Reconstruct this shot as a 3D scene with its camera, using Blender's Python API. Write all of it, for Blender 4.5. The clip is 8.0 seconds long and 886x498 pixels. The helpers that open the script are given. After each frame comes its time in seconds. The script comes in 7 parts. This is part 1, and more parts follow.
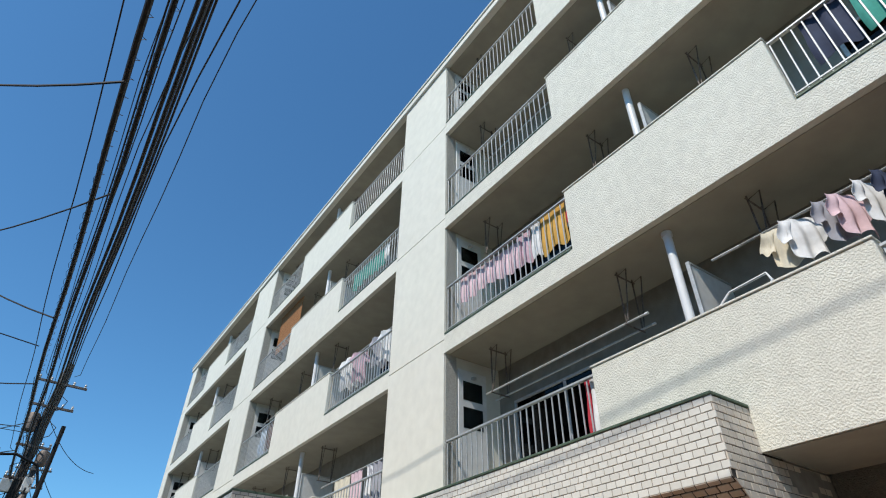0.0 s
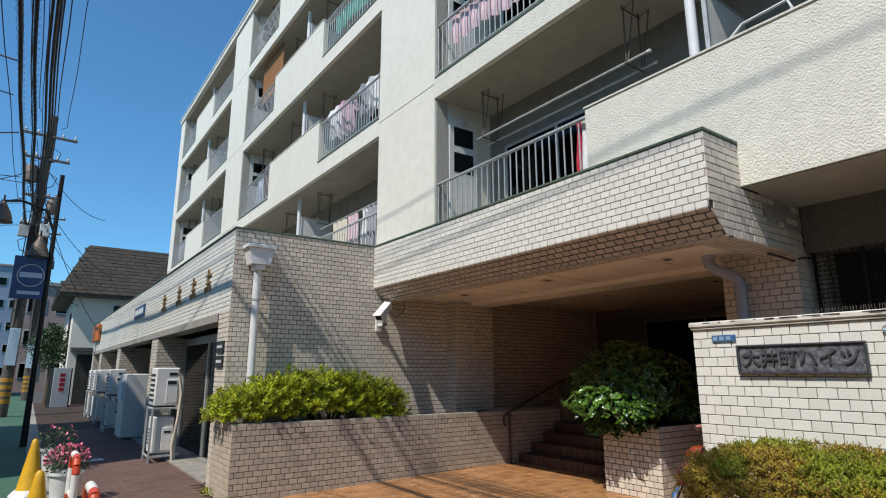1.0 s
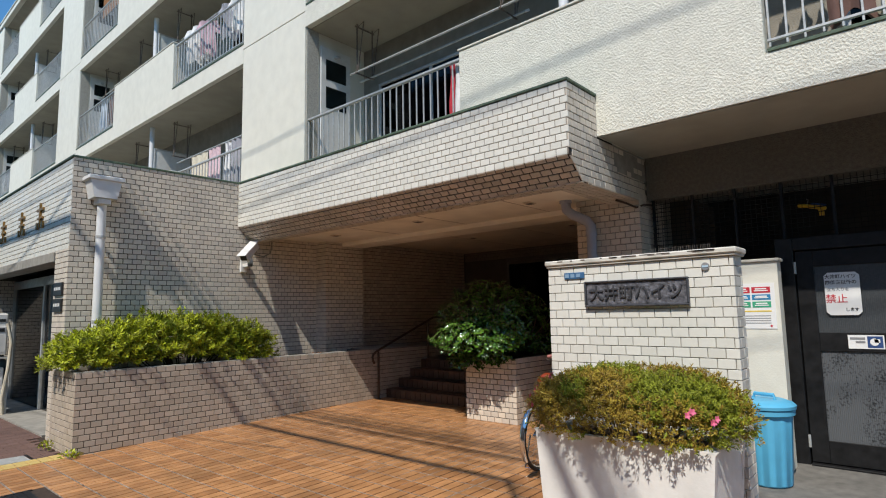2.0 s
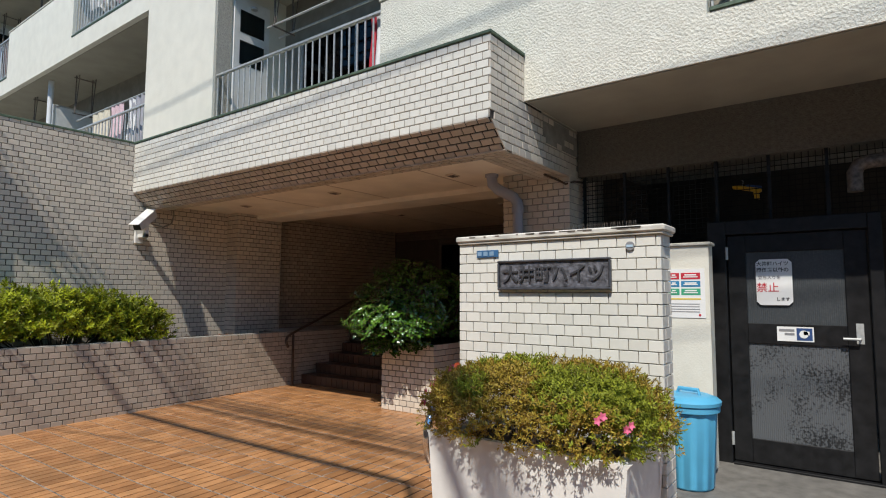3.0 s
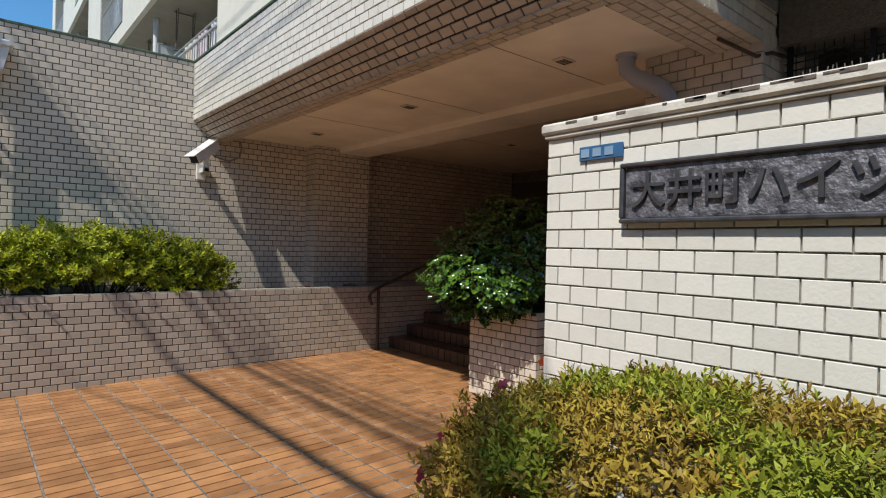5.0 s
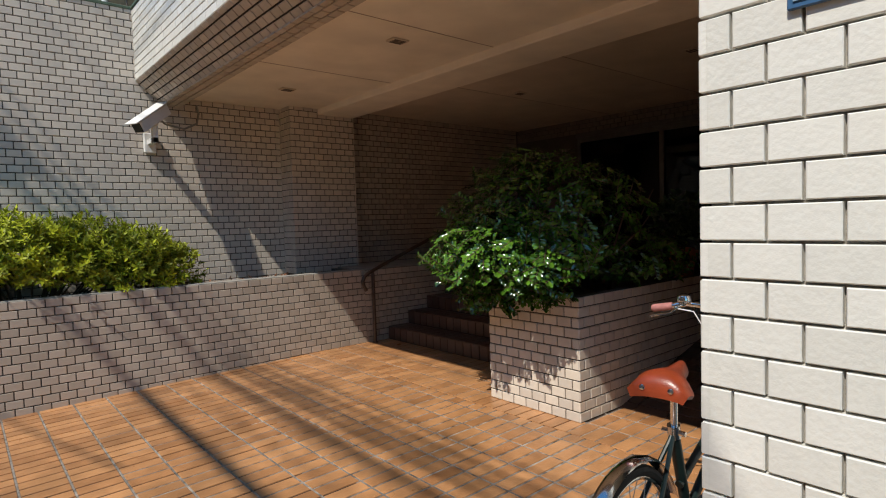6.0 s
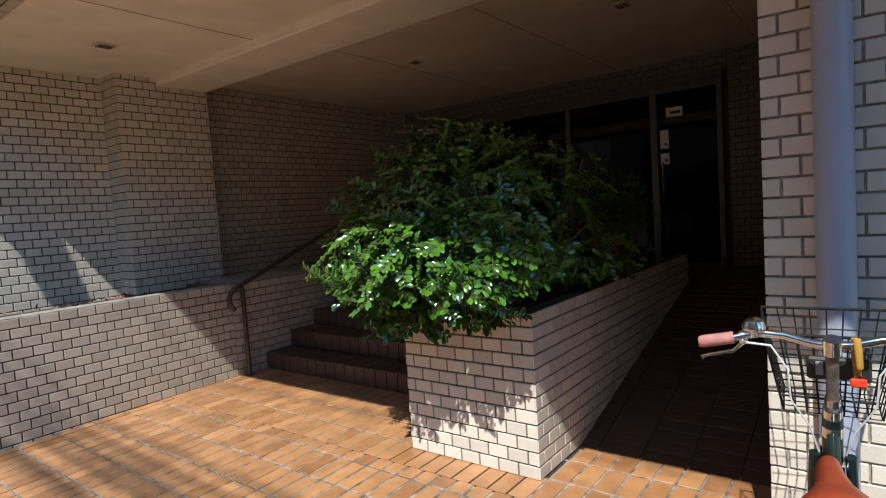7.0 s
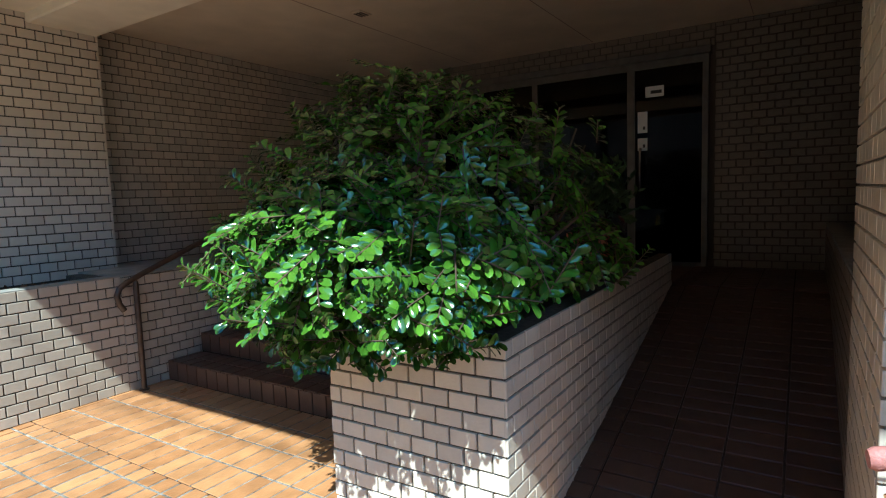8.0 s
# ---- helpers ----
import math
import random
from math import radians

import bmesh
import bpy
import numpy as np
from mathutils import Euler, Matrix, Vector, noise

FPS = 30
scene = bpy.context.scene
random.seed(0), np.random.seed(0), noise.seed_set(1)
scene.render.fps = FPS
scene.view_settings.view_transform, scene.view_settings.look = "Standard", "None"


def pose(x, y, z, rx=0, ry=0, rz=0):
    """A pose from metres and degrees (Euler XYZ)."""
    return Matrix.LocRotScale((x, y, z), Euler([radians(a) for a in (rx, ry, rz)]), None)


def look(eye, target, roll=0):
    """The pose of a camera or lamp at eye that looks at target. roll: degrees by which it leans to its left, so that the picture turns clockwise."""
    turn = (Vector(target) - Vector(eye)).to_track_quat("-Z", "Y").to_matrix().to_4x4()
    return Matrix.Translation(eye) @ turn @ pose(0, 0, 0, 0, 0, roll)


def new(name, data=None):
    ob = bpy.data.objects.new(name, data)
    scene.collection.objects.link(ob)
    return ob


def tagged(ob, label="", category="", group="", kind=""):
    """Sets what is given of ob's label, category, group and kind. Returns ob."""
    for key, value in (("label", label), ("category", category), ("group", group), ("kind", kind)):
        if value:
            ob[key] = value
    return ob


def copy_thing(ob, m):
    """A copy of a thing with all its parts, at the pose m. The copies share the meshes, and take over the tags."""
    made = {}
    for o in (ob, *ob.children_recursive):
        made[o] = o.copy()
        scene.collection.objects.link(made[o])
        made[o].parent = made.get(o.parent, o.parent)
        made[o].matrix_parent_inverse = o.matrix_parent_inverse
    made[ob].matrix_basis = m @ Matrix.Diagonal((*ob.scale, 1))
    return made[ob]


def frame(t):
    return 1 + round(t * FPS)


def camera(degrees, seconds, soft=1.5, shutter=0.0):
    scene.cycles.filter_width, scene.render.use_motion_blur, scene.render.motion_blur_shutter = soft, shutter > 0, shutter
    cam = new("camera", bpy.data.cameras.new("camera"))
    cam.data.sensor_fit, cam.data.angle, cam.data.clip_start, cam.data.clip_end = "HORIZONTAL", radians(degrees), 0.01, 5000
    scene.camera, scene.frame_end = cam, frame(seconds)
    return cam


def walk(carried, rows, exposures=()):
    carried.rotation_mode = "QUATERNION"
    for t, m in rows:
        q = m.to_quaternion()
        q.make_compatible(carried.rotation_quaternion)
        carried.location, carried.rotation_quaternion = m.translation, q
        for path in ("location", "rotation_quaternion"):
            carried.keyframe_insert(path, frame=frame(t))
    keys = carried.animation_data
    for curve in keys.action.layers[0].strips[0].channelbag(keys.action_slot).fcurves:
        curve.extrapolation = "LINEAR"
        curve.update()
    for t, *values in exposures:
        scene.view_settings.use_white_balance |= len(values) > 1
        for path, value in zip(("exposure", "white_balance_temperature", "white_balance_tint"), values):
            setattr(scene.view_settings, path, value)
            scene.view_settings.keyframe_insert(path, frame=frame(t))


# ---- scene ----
cam = camera(75.9, 8.0, soft=1.1)
PATH = [
    (0, (0.7, 0.682, 1.575), (1.612, 2.004, 2.767), 0.58),
    (0.2, (0.711, 0.717, 1.527), (1.668, 2.12, 2.585), 0.74),
    (0.5, (0.746, 0.763, 1.488), (1.803, 2.307, 2.194), 0.66),
    (0.7, (0.772, 0.785, 1.486), (1.87, 2.378, 1.994), 0.28),
    (1, (0.808, 0.812, 1.486), (1.947, 2.401, 1.909), -0.10),
    (1.2, (0.816, 0.825, 1.48), (1.975, 2.408, 1.867), 0.11),
    (1.5, (0.825, 0.832, 1.46), (2.021, 2.416, 1.709), -0.48),
    (1.7, (0.811, 0.829, 1.452), (2.08, 2.364, 1.643), -0.27),
    (2, (0.829, 0.803, 1.449), (2.317, 2.12, 1.671), -1.09),
    (2.2, (0.976, 0.765, 1.442), (2.532, 2.001, 1.668), 0.82),
    (3.5, (1.926, 1.084, 1.419), (3.549, 2.242, 1.564), -0.38),
    (3.7, (2.126, 1.119, 1.406), (3.696, 2.346, 1.571), 0.14),
    (4, (2.436, 1.201, 1.386), (3.956, 2.499, 1.343), 0.61),
    (4.5, (2.871, 1.51, 1.383), (4.29, 2.919, 1.415), 2.05),
    (4.7, (3.033, 1.657, 1.373), (4.397, 3.12, 1.366), 2.54),
    (5, (3.286, 1.881, 1.369), (4.57, 3.415, 1.367), 1.33),
    (5.2, (3.432, 2.028, 1.374), (4.665, 3.6, 1.277), 0.55),
    (6.3, (4.143, 3.109, 1.35), (5.457, 4.613, 1.248), -2.30),
    (6.5, (4.3, 3.286, 1.336), (5.616, 4.78, 1.148), -1.88),
    (7, (4.589, 3.72, 1.364), (6.174, 4.933, 1.229), -3.84),
    (7.5, (4.908, 4.015, 1.361), (6.493, 5.231, 1.258), -3.81),
    (8, (5.282, 4.201, 1.345), (6.961, 5.27, 1.154), -1.93),
]
walk(cam, [(t, look(eye, target, roll)) for t, eye, target, roll in PATH],
     exposures=[(0.0, -0.12, 6500, 10), (5.2, -0.12, 6500, 10), (6.5, 0.08, 6450, 9), (7.0, 0.42, 5850, 5), (7.5, 0.83, 5400, -3), (8.0, 1.10, 5170, -8)])

# ---- sky, sun ----
SUN = Vector((-0.725, -0.21, 1.0)).normalized()
world = bpy.data.worlds.new("world")
scene.world = world
world.use_nodes = True
wn = world.node_tree
sky = wn.nodes.new("ShaderNodeTexSky")
sky.sky_type = "NISHITA"
sky.sun_disc = False
sky.sun_elevation = math.asin(SUN.z)
sky.sun_rotation = radians(254)
sky.air_density, sky.dust_density, sky.ozone_density = 1.0, 0.3, 5.0
tint = wn.nodes.new("ShaderNodeMix")
tint.data_type, tint.blend_type = "RGBA", "MULTIPLY"
tint.inputs[0].default_value = 1.0
tint.inputs[7].default_value = (0.60, 1.0, 1.12, 1)
wn.links.new(sky.outputs[0], tint.inputs[6])
wn.links.new(tint.outputs[2], wn.nodes["Background"].inputs[0])
wn.nodes["Background"].inputs[1].default_value = 0.16
sun = new("sun", bpy.data.lights.new("sun", "SUN"))
sun.data.energy, sun.data.angle, sun.data.color = 5.0, radians(0.55), (1.0, 0.94, 0.84)
sun.matrix_world = look(SUN * 60, (0, 0, 0))


# ---- materials ----
def material(name, col, rough=0.6, metal=0.0, var=0.15, scale=8.0, bump=0.0, bump_scale=60.0, rnd=0.0,
             stain=0.0, stain_scale=1.2, spec=0.5, col2=None, streak=1.0, through_light=0.0):
    """Procedural surface: two scales of colour variation, fine relief, and a shift from piece to piece."""
    m = bpy.data.materials.new(name)
    m.use_nodes = True
    nt = m.node_tree
    bsdf = nt.nodes["Principled BSDF"]
    bsdf.inputs["Roughness"].default_value = rough
    bsdf.inputs["Metallic"].default_value = metal
    bsdf.inputs["Specular IOR Level"].default_value = spec
    co = nt.nodes.new("ShaderNodeNewGeometry")

    def tex(sc, detail, zscale=1.0):
        mp = nt.nodes.new("ShaderNodeMapping")
        mp.inputs["Scale"].default_value = (1, 1, zscale)
        nt.links.new(co.outputs["Position"], mp.inputs["Vector"])
        n = nt.nodes.new("ShaderNodeTexNoise")
        n.inputs["Scale"].default_value, n.inputs["Detail"].default_value = sc, detail
        nt.links.new(mp.outputs[0], n.inputs["Vector"])
        return n

    def math_node(op, a, b):
        n = nt.nodes.new("ShaderNodeMath")
        n.operation = op
        for i, v in enumerate((a, b)):
            if isinstance(v, (int, float)):
                n.inputs[i].default_value = v
            else:
                nt.links.new(v, n.inputs[i])
        return n.outputs[0]

    def mix(fac, a, b):
        n = nt.nodes.new("ShaderNodeMix")
        n.data_type = "RGBA"
        for sock, v in ((n.inputs[0], fac), (n.inputs[6], a), (n.inputs[7], b)):
            if isinstance(v, (int, float)):
                sock.default_value = v
            elif isinstance(v, tuple):
                sock.default_value = (*v[:3], 1)
            else:
                nt.links.new(v, sock)
        return n.outputs[2]

    dark = tuple(c * (1 - var * 1.6) for c in col)
    light = tuple(min(1, c * (1 + var)) for c in col)
    fine = tex(scale, 6)
    ramp = nt.nodes.new("ShaderNodeMapRange")
    ramp.inputs["From Min"].default_value, ramp.inputs["From Max"].default_value = 0.3, 0.7
    nt.links.new(fine.outputs["Fac"], ramp.inputs["Value"])
    out = mix(ramp.outputs[0], dark, light)
    if rnd:
        oi = nt.nodes.new("ShaderNodeObjectInfo")
        f = math_node("FRACT", math_node("ADD", oi.outputs["Random"], co.outputs["Random Per Island"]), 0.0)
        tint = mix(f, tuple(c * (1 - rnd) for c in (col2 or col)), tuple(min(1, c * (1 + rnd)) for c in col))
        out = mix(0.65, out, tint)
    if stain:
        big = tex(stain_scale, 5, streak)
        r2 = nt.nodes.new("ShaderNodeMapRange")
        r2.inputs["From Min"].default_value, r2.inputs["From Max"].default_value = 0.45, 0.75
        r2.inputs["To Max"].default_value = stain
        nt.links.new(big.outputs["Fac"], r2.inputs["Value"])
        out = mix(r2.outputs[0], out, tuple(c * 0.45 for c in col))
        rr = nt.nodes.new("ShaderNodeMapRange")
        rr.inputs["To Min"].default_value, rr.inputs["To Max"].default_value = max(0.03, rough - 0.12), min(1, rough + 0.15)
        nt.links.new(big.outputs["Fac"], rr.inputs["Value"])
        nt.links.new(rr.outputs[0], bsdf.inputs["Roughness"])
    nt.links.new(out, bsdf.inputs["Base Color"])
    if bump:
        bn = tex(bump_scale, 4)
        bp = nt.nodes.new("ShaderNodeBump")
        bp.inputs["Strength"].default_value, bp.inputs["Distance"].default_value = bump, 0.02
        nt.links.new(bn.outputs["Fac"], bp.inputs["Height"])
        nt.links.new(bp.outputs[0], bsdf.inputs["Normal"])
    if through_light:
        tr = nt.nodes.new("ShaderNodeBsdfTranslucent")
        mx = nt.nodes.new("ShaderNodeMixShader")
        mx.inputs[0].default_value = through_light
        nt.links.new(out, tr.inputs[0])
        nt.links.new(bsdf.outputs[0], mx.inputs[1])
        nt.links.new(tr.outputs[0], mx.inputs[2])
        nt.links.new(mx.outputs[0], nt.nodes["Material Output"].inputs[0])
    return m


def glass_material(name, tint=(0.8, 0.85, 0.85), rough=0.02, see=0.5):
    """Pane: partly clear, with a mirror gloss."""
    m = bpy.data.materials.new(name)
    m.use_nodes = True
    nt = m.node_tree
    nt.nodes.remove(nt.nodes["Principled BSDF"])
    t = nt.nodes.new("ShaderNodeBsdfTransparent")
    t.inputs[0].default_value = (*[c * see for c in tint], 1)
    g = nt.nodes.new("ShaderNodeBsdfGlossy")
    g.inputs["Roughness"].default_value = rough
    fr = nt.nodes.new("ShaderNodeFresnel")
    fr.inputs[0].default_value = 1.3
    mx = nt.nodes.new("ShaderNodeMixShader")
    nt.links.new(fr.outputs[0], mx.inputs[0])
    nt.links.new(t.outputs[0], mx.inputs[1])
    nt.links.new(g.outputs[0], mx.inputs[2])
    nt.links.new(mx.outputs[0], nt.nodes["Material Output"].inputs[0])
    return m


def glow_material(name, col, strength):
    m = bpy.data.materials.new(name)
    m.use_nodes = True
    b = m.node_tree.nodes["Principled BSDF"]
    b.inputs["Emission Color"].default_value = (*col, 1)
    b.inputs["Emission Strength"].default_value = strength
    return m


TILE_W = material("cream_tile", (0.75, 0.735, 0.675), 0.36, var=0.05, scale=30, rnd=0.06, bump=0.08, bump_scale=90,
                  stain=0.10, stain_scale=1.5, col2=(0.69, 0.675, 0.61))
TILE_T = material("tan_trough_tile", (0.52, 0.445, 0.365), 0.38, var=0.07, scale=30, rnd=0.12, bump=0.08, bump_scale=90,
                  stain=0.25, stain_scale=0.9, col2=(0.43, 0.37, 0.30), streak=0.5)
TILE = material("beige_tile", (0.67, 0.595, 0.50), 0.38, var=0.06, scale=30, rnd=0.10, bump=0.08, bump_scale=90,
                stain=0.22, stain_scale=0.9, col2=(0.60, 0.535, 0.465), streak=0.5)
# Browner copy of TILE with canopy and porch shade put into its colour.
TILE_SHADE = material("shaded_beige_tile", (0.56, 0.475, 0.39), 0.4, var=0.08, scale=30, rnd=0.13, bump=0.08, bump_scale=90,
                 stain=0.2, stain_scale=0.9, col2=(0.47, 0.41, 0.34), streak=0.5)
MORTAR = material("dark_mortar", (0.055, 0.045, 0.038), 0.95, var=0.25, scale=40, bump=0.3, bump_scale=150)
MORTAR_W = material("pale_mortar", (0.33, 0.30, 0.26), 0.95, var=0.25, scale=40, bump=0.3, bump_scale=150)
# The next three colours carry the deep porch shade, below TILE and SOFFIT.
TILE_D = material("shaded_porch_tile", (0.19, 0.15, 0.115), 0.45, var=0.1, scale=30, rnd=0.14, bump=0.08, bump_scale=90,
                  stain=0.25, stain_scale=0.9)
WALL_SHADE = material("shaded_lobby_wall", (0.085, 0.066, 0.052), 0.8, var=0.08, scale=5, bump=0.1, bump_scale=70, stain=0.25, stain_scale=0.8)
SOFFIT_D = material("shaded_inner_soffit", (0.68, 0.57, 0.455), 0.85, var=0.06, scale=3, bump=0.05, bump_scale=80, stain=0.2)
MORTAR_L = material("grey_mortar", (0.105, 0.088, 0.072), 0.95, var=0.25, scale=40, bump=0.3, bump_scale=150)
FLOORT = material("orange_floor_tile", (0.475, 0.235, 0.10), 0.30, var=0.34, scale=9, rnd=0.24, bump=0.14, bump_scale=60,
                  stain=0.80, stain_scale=1.9, col2=(0.40, 0.17, 0.065))
FLOORR = material("brown_floor_tile", (0.105, 0.052, 0.033), 0.4, var=0.22, scale=14, rnd=0.22, bump=0.1, bump_scale=70,
                  stain=0.4, stain_scale=1.6)
JOINT = material("pale_floor_joint", (0.27, 0.235, 0.20), 0.9, var=0.5, scale=18, stain=0.9, stain_scale=1.3)
GROUT = material("floor_grout", (0.05, 0.03, 0.02), 0.9, var=0.3, scale=25, stain=0.4, stain_scale=2)
STUCCO = material("white_stucco", (0.70, 0.685, 0.60), 0.85, var=0.05, scale=9, bump=0.7, bump_scale=48, stain=0.10,
                  stain_scale=0.7, streak=0.3)
PAINT = material("cream_painted_wall", (0.72, 0.70, 0.615), 0.8, var=0.035, scale=5, bump=0.15, bump_scale=70, stain=0.09,
                 stain_scale=0.6, streak=0.25)
ROUGHCAST = material("grey_roughcast", (0.42, 0.405, 0.36), 0.95, var=0.12, scale=40, bump=0.9, bump_scale=80)
SOFFIT = material("cream_soffit", (0.86, 0.78, 0.66), 0.8, var=0.06, scale=3, bump=0.05, bump_scale=80, stain=0.12)
# Slab undersides: the overhang's shade is put into this low cream.
SOFFITW = material("shaded_balcony_soffit", (0.36, 0.34, 0.28), 0.85, var=0.06, scale=3, bump=0.1, bump_scale=80, stain=0.2)
# Balcony rear walls, darkened in colour for the shade of the recess.
BALWALL = material("shaded_balcony_wall", (0.29, 0.265, 0.22), 0.9, var=0.1, scale=6, bump=0.3, bump_scale=60, stain=0.25)
CONC = material("concrete", (0.30, 0.285, 0.255), 0.9, var=0.14, scale=9, bump=0.2, bump_scale=60, stain=0.35)
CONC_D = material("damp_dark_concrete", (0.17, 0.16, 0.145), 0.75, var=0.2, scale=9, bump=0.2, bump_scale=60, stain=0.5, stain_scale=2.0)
ROUGH_D = material("dark_rough_concrete", (0.16, 0.15, 0.13), 0.95, var=0.14, scale=30, bump=0.8, bump_scale=70, stain=0.2)
COPING = material("white_coping", (0.68, 0.65, 0.58), 0.7, var=0.12, scale=14, stain=0.95, stain_scale=7, bump=0.2)
GREEN = material("green_edging", (0.085, 0.13, 0.085), 0.6, var=0.2, scale=20, stain=0.3, stain_scale=6)
STEEL = material("galvanised_rail", (0.52, 0.53, 0.52), 0.45, 0.35, var=0.12, scale=20, stain=0.2, stain_scale=5)
CHROME = material("chrome", (0.75, 0.75, 0.74), 0.13, 1.0, var=0.05, scale=30)
DARKM = material("black_painted_steel", (0.013, 0.013, 0.014), 0.45, 0.0, spec=0.3, var=0.3, scale=15, stain=0.3, stain_scale=3)
DARKI = material("dark_interior", (0.035, 0.03, 0.027), 0.7, var=0.3, scale=4)
BROWNM = material("brown_bronze_rail", (0.10, 0.065, 0.045), 0.35, 0.3, var=0.2, scale=20)
RUST = material("rusty_steel", (0.16, 0.13, 0.11), 0.6, 0.3, var=0.4, scale=30)
PIPE = material("grey_blue_pipe", (0.36, 0.38, 0.46), 0.35, var=0.06, scale=6, stain=0.12, stain_scale=3)
PIPEW = material("pale_downpipe", (0.74, 0.75, 0.76), 0.35, var=0.06, scale=6, stain=0.15, stain_scale=3)
WHITEP = material("white_plastic", (0.72, 0.72, 0.70), 0.4, var=0.05, scale=10, stain=0.15, stain_scale=3)
WHITE = material("white_enamel", (0.78, 0.77, 0.74), 0.4, var=0.05, scale=12, stain=0.12, stain_scale=3)
PAPER = material("white_paper", (0.80, 0.80, 0.79), 0.6, var=0.02, scale=8)
BLACK = material("black_plastic", (0.02, 0.02, 0.02), 0.45, var=0.3, scale=20)
RED = material("red_print", (0.55, 0.03, 0.05), 0.5, var=0.1)
PRINT = {k: material(k + "_print", v, 0.5, var=0.06) for k, v in dict(
    blue=(0.035, 0.22, 0.42), green=(0.05, 0.36, 0.20), yellow=(0.75, 0.55, 0.08), navy=(0.03, 0.07, 0.20), grey=(0.25, 0.25, 0.26),
    pale=(0.45, 0.60, 0.72), grey_blue=(0.22, 0.34, 0.48)).items()}
ENAMEL = material("blue_enamel_plate", (0.045, 0.13, 0.27), 0.4, var=0.15, scale=20)
GREYM = material("bronze_plaque", (0.20, 0.20, 0.225), 0.5, 0.55, var=0.5, scale=22, bump=0.35, bump_scale=80)
LETTER = material("plaque_lettering", (0.10, 0.10, 0.11), 0.42, 0.5, var=0.25, scale=30)
BINB = material("sky_blue_plastic", (0.10, 0.42, 0.66), 0.42, var=0.05, scale=6, stain=0.12, stain_scale=4)
POTW = material("white_trough_paint", (0.76, 0.755, 0.735), 0.55, var=0.05, scale=8, stain=0.25, stain_scale=4, bump=0.08, streak=0.4)
TERRA = material("terracotta", (0.42, 0.13, 0.06), 0.75, var=0.15, scale=20)
SOIL = material("soil", (0.055, 0.035, 0.022), 0.95, var=0.4, scale=40, bump=0.8, bump_scale=60)
LEATHER = material("red_brown_leather", (0.27, 0.045, 0.015), 0.33, var=0.14, scale=18, bump=0.06, bump_scale=160)
GRIP = material("pink_brown_grip", (0.42, 0.17, 0.15), 0.6, var=0.12, scale=40, bump=0.2, bump_scale=200)
FRAMEG = material("dark_green_enamel", (0.010, 0.020, 0.019), 0.30, spec=0.35, var=0.15, scale=20)
RUBBER = material("tyre_rubber", (0.025, 0.024, 0.023), 0.8, var=0.2, scale=50)
WIREB = material("black_basket_wire", (0.012, 0.012, 0.012), 0.55, spec=0.15, var=0.2, scale=20)
ALU = material("dull_aluminium", (0.13, 0.115, 0.10), 0.45, 0.4, var=0.15, scale=12)
AMBER = material("amber_plastic", (0.45, 0.24, 0.04), 0.25, var=0.1)
REFLECT = material("red_reflector", (0.75, 0.05, 0.02), 0.2, var=0.2, scale=90)
YELLOW = material("yellow_plastic", (0.72, 0.40, 0.02), 0.4, var=0.06, scale=10, stain=0.15, stain_scale=6)
REDP = material("red_barrier_paint", (0.58, 0.07, 0.03), 0.4, var=0.12, scale=14, stain=0.2, stain_scale=8)
ASPHALT = material("asphalt", (0.075, 0.075, 0.075), 0.9, var=0.25, scale=60, bump=0.5, bump_scale=180, stain=0.3, stain_scale=0.5)
GREENROAD = material("green_road_paint", (0.05, 0.13, 0.085), 0.85, var=0.2, scale=30, bump=0.3, bump_scale=160, stain=0.3)
PAVER = material("red_brown_paver", (0.135, 0.078, 0.064), 0.85, var=0.16, scale=20, rnd=0.24, bump=0.25, bump_scale=120, stain=0.3)
YPAVE = material("yellow_tactile_tile", (0.52, 0.38, 0.13), 0.7, var=0.15, scale=12, rnd=0.1, stain=0.2)
ROOFT = material("brown_roof_shingle", (0.065, 0.055, 0.045), 0.85, var=0.2, scale=20, rnd=0.3, bump=0.3, bump_scale=60)
BLUEW = material("distant_blue_wall", (0.24, 0.30, 0.37), 0.7, var=0.05, scale=2, stain=0.1)
WOOD = material("brown_reed_blind", (0.36, 0.16, 0.055), 0.8, var=0.25, scale=30, bump=0.3)
PINKW = material("brown_pink_render", (0.36, 0.26, 0.22), 0.85, var=0.06, scale=3, stain=0.15)
WIRE = material("black_cable", (0.02, 0.02, 0.022), 0.7, var=0.2)
POLEC = material("weathered_pole_concrete", (0.10, 0.09, 0.08), 0.9, var=0.2, scale=8, stain=0.3)
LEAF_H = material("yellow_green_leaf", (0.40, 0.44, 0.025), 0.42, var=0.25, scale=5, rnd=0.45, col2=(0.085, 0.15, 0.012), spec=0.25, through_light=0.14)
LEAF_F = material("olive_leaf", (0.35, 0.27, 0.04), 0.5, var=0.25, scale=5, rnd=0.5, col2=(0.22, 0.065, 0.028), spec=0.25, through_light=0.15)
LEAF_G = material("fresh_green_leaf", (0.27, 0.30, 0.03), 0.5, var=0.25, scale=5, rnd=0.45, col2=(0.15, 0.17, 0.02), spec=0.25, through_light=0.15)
LEAF_B = material("glossy_green_leaf", (0.075, 0.175, 0.014), 0.15, var=0.2, scale=6, rnd=0.5, col2=(0.010, 0.042, 0.014), spec=1.0, through_light=0.04)
LEAF_DRY = material("dry_brown_leaf", (0.20, 0.085, 0.04), 0.8, var=0.25, scale=12, rnd=0.4)
LEAF_D = material("dark_tree_leaf", (0.03, 0.07, 0.02), 0.5, var=0.2, scale=4, rnd=0.35)
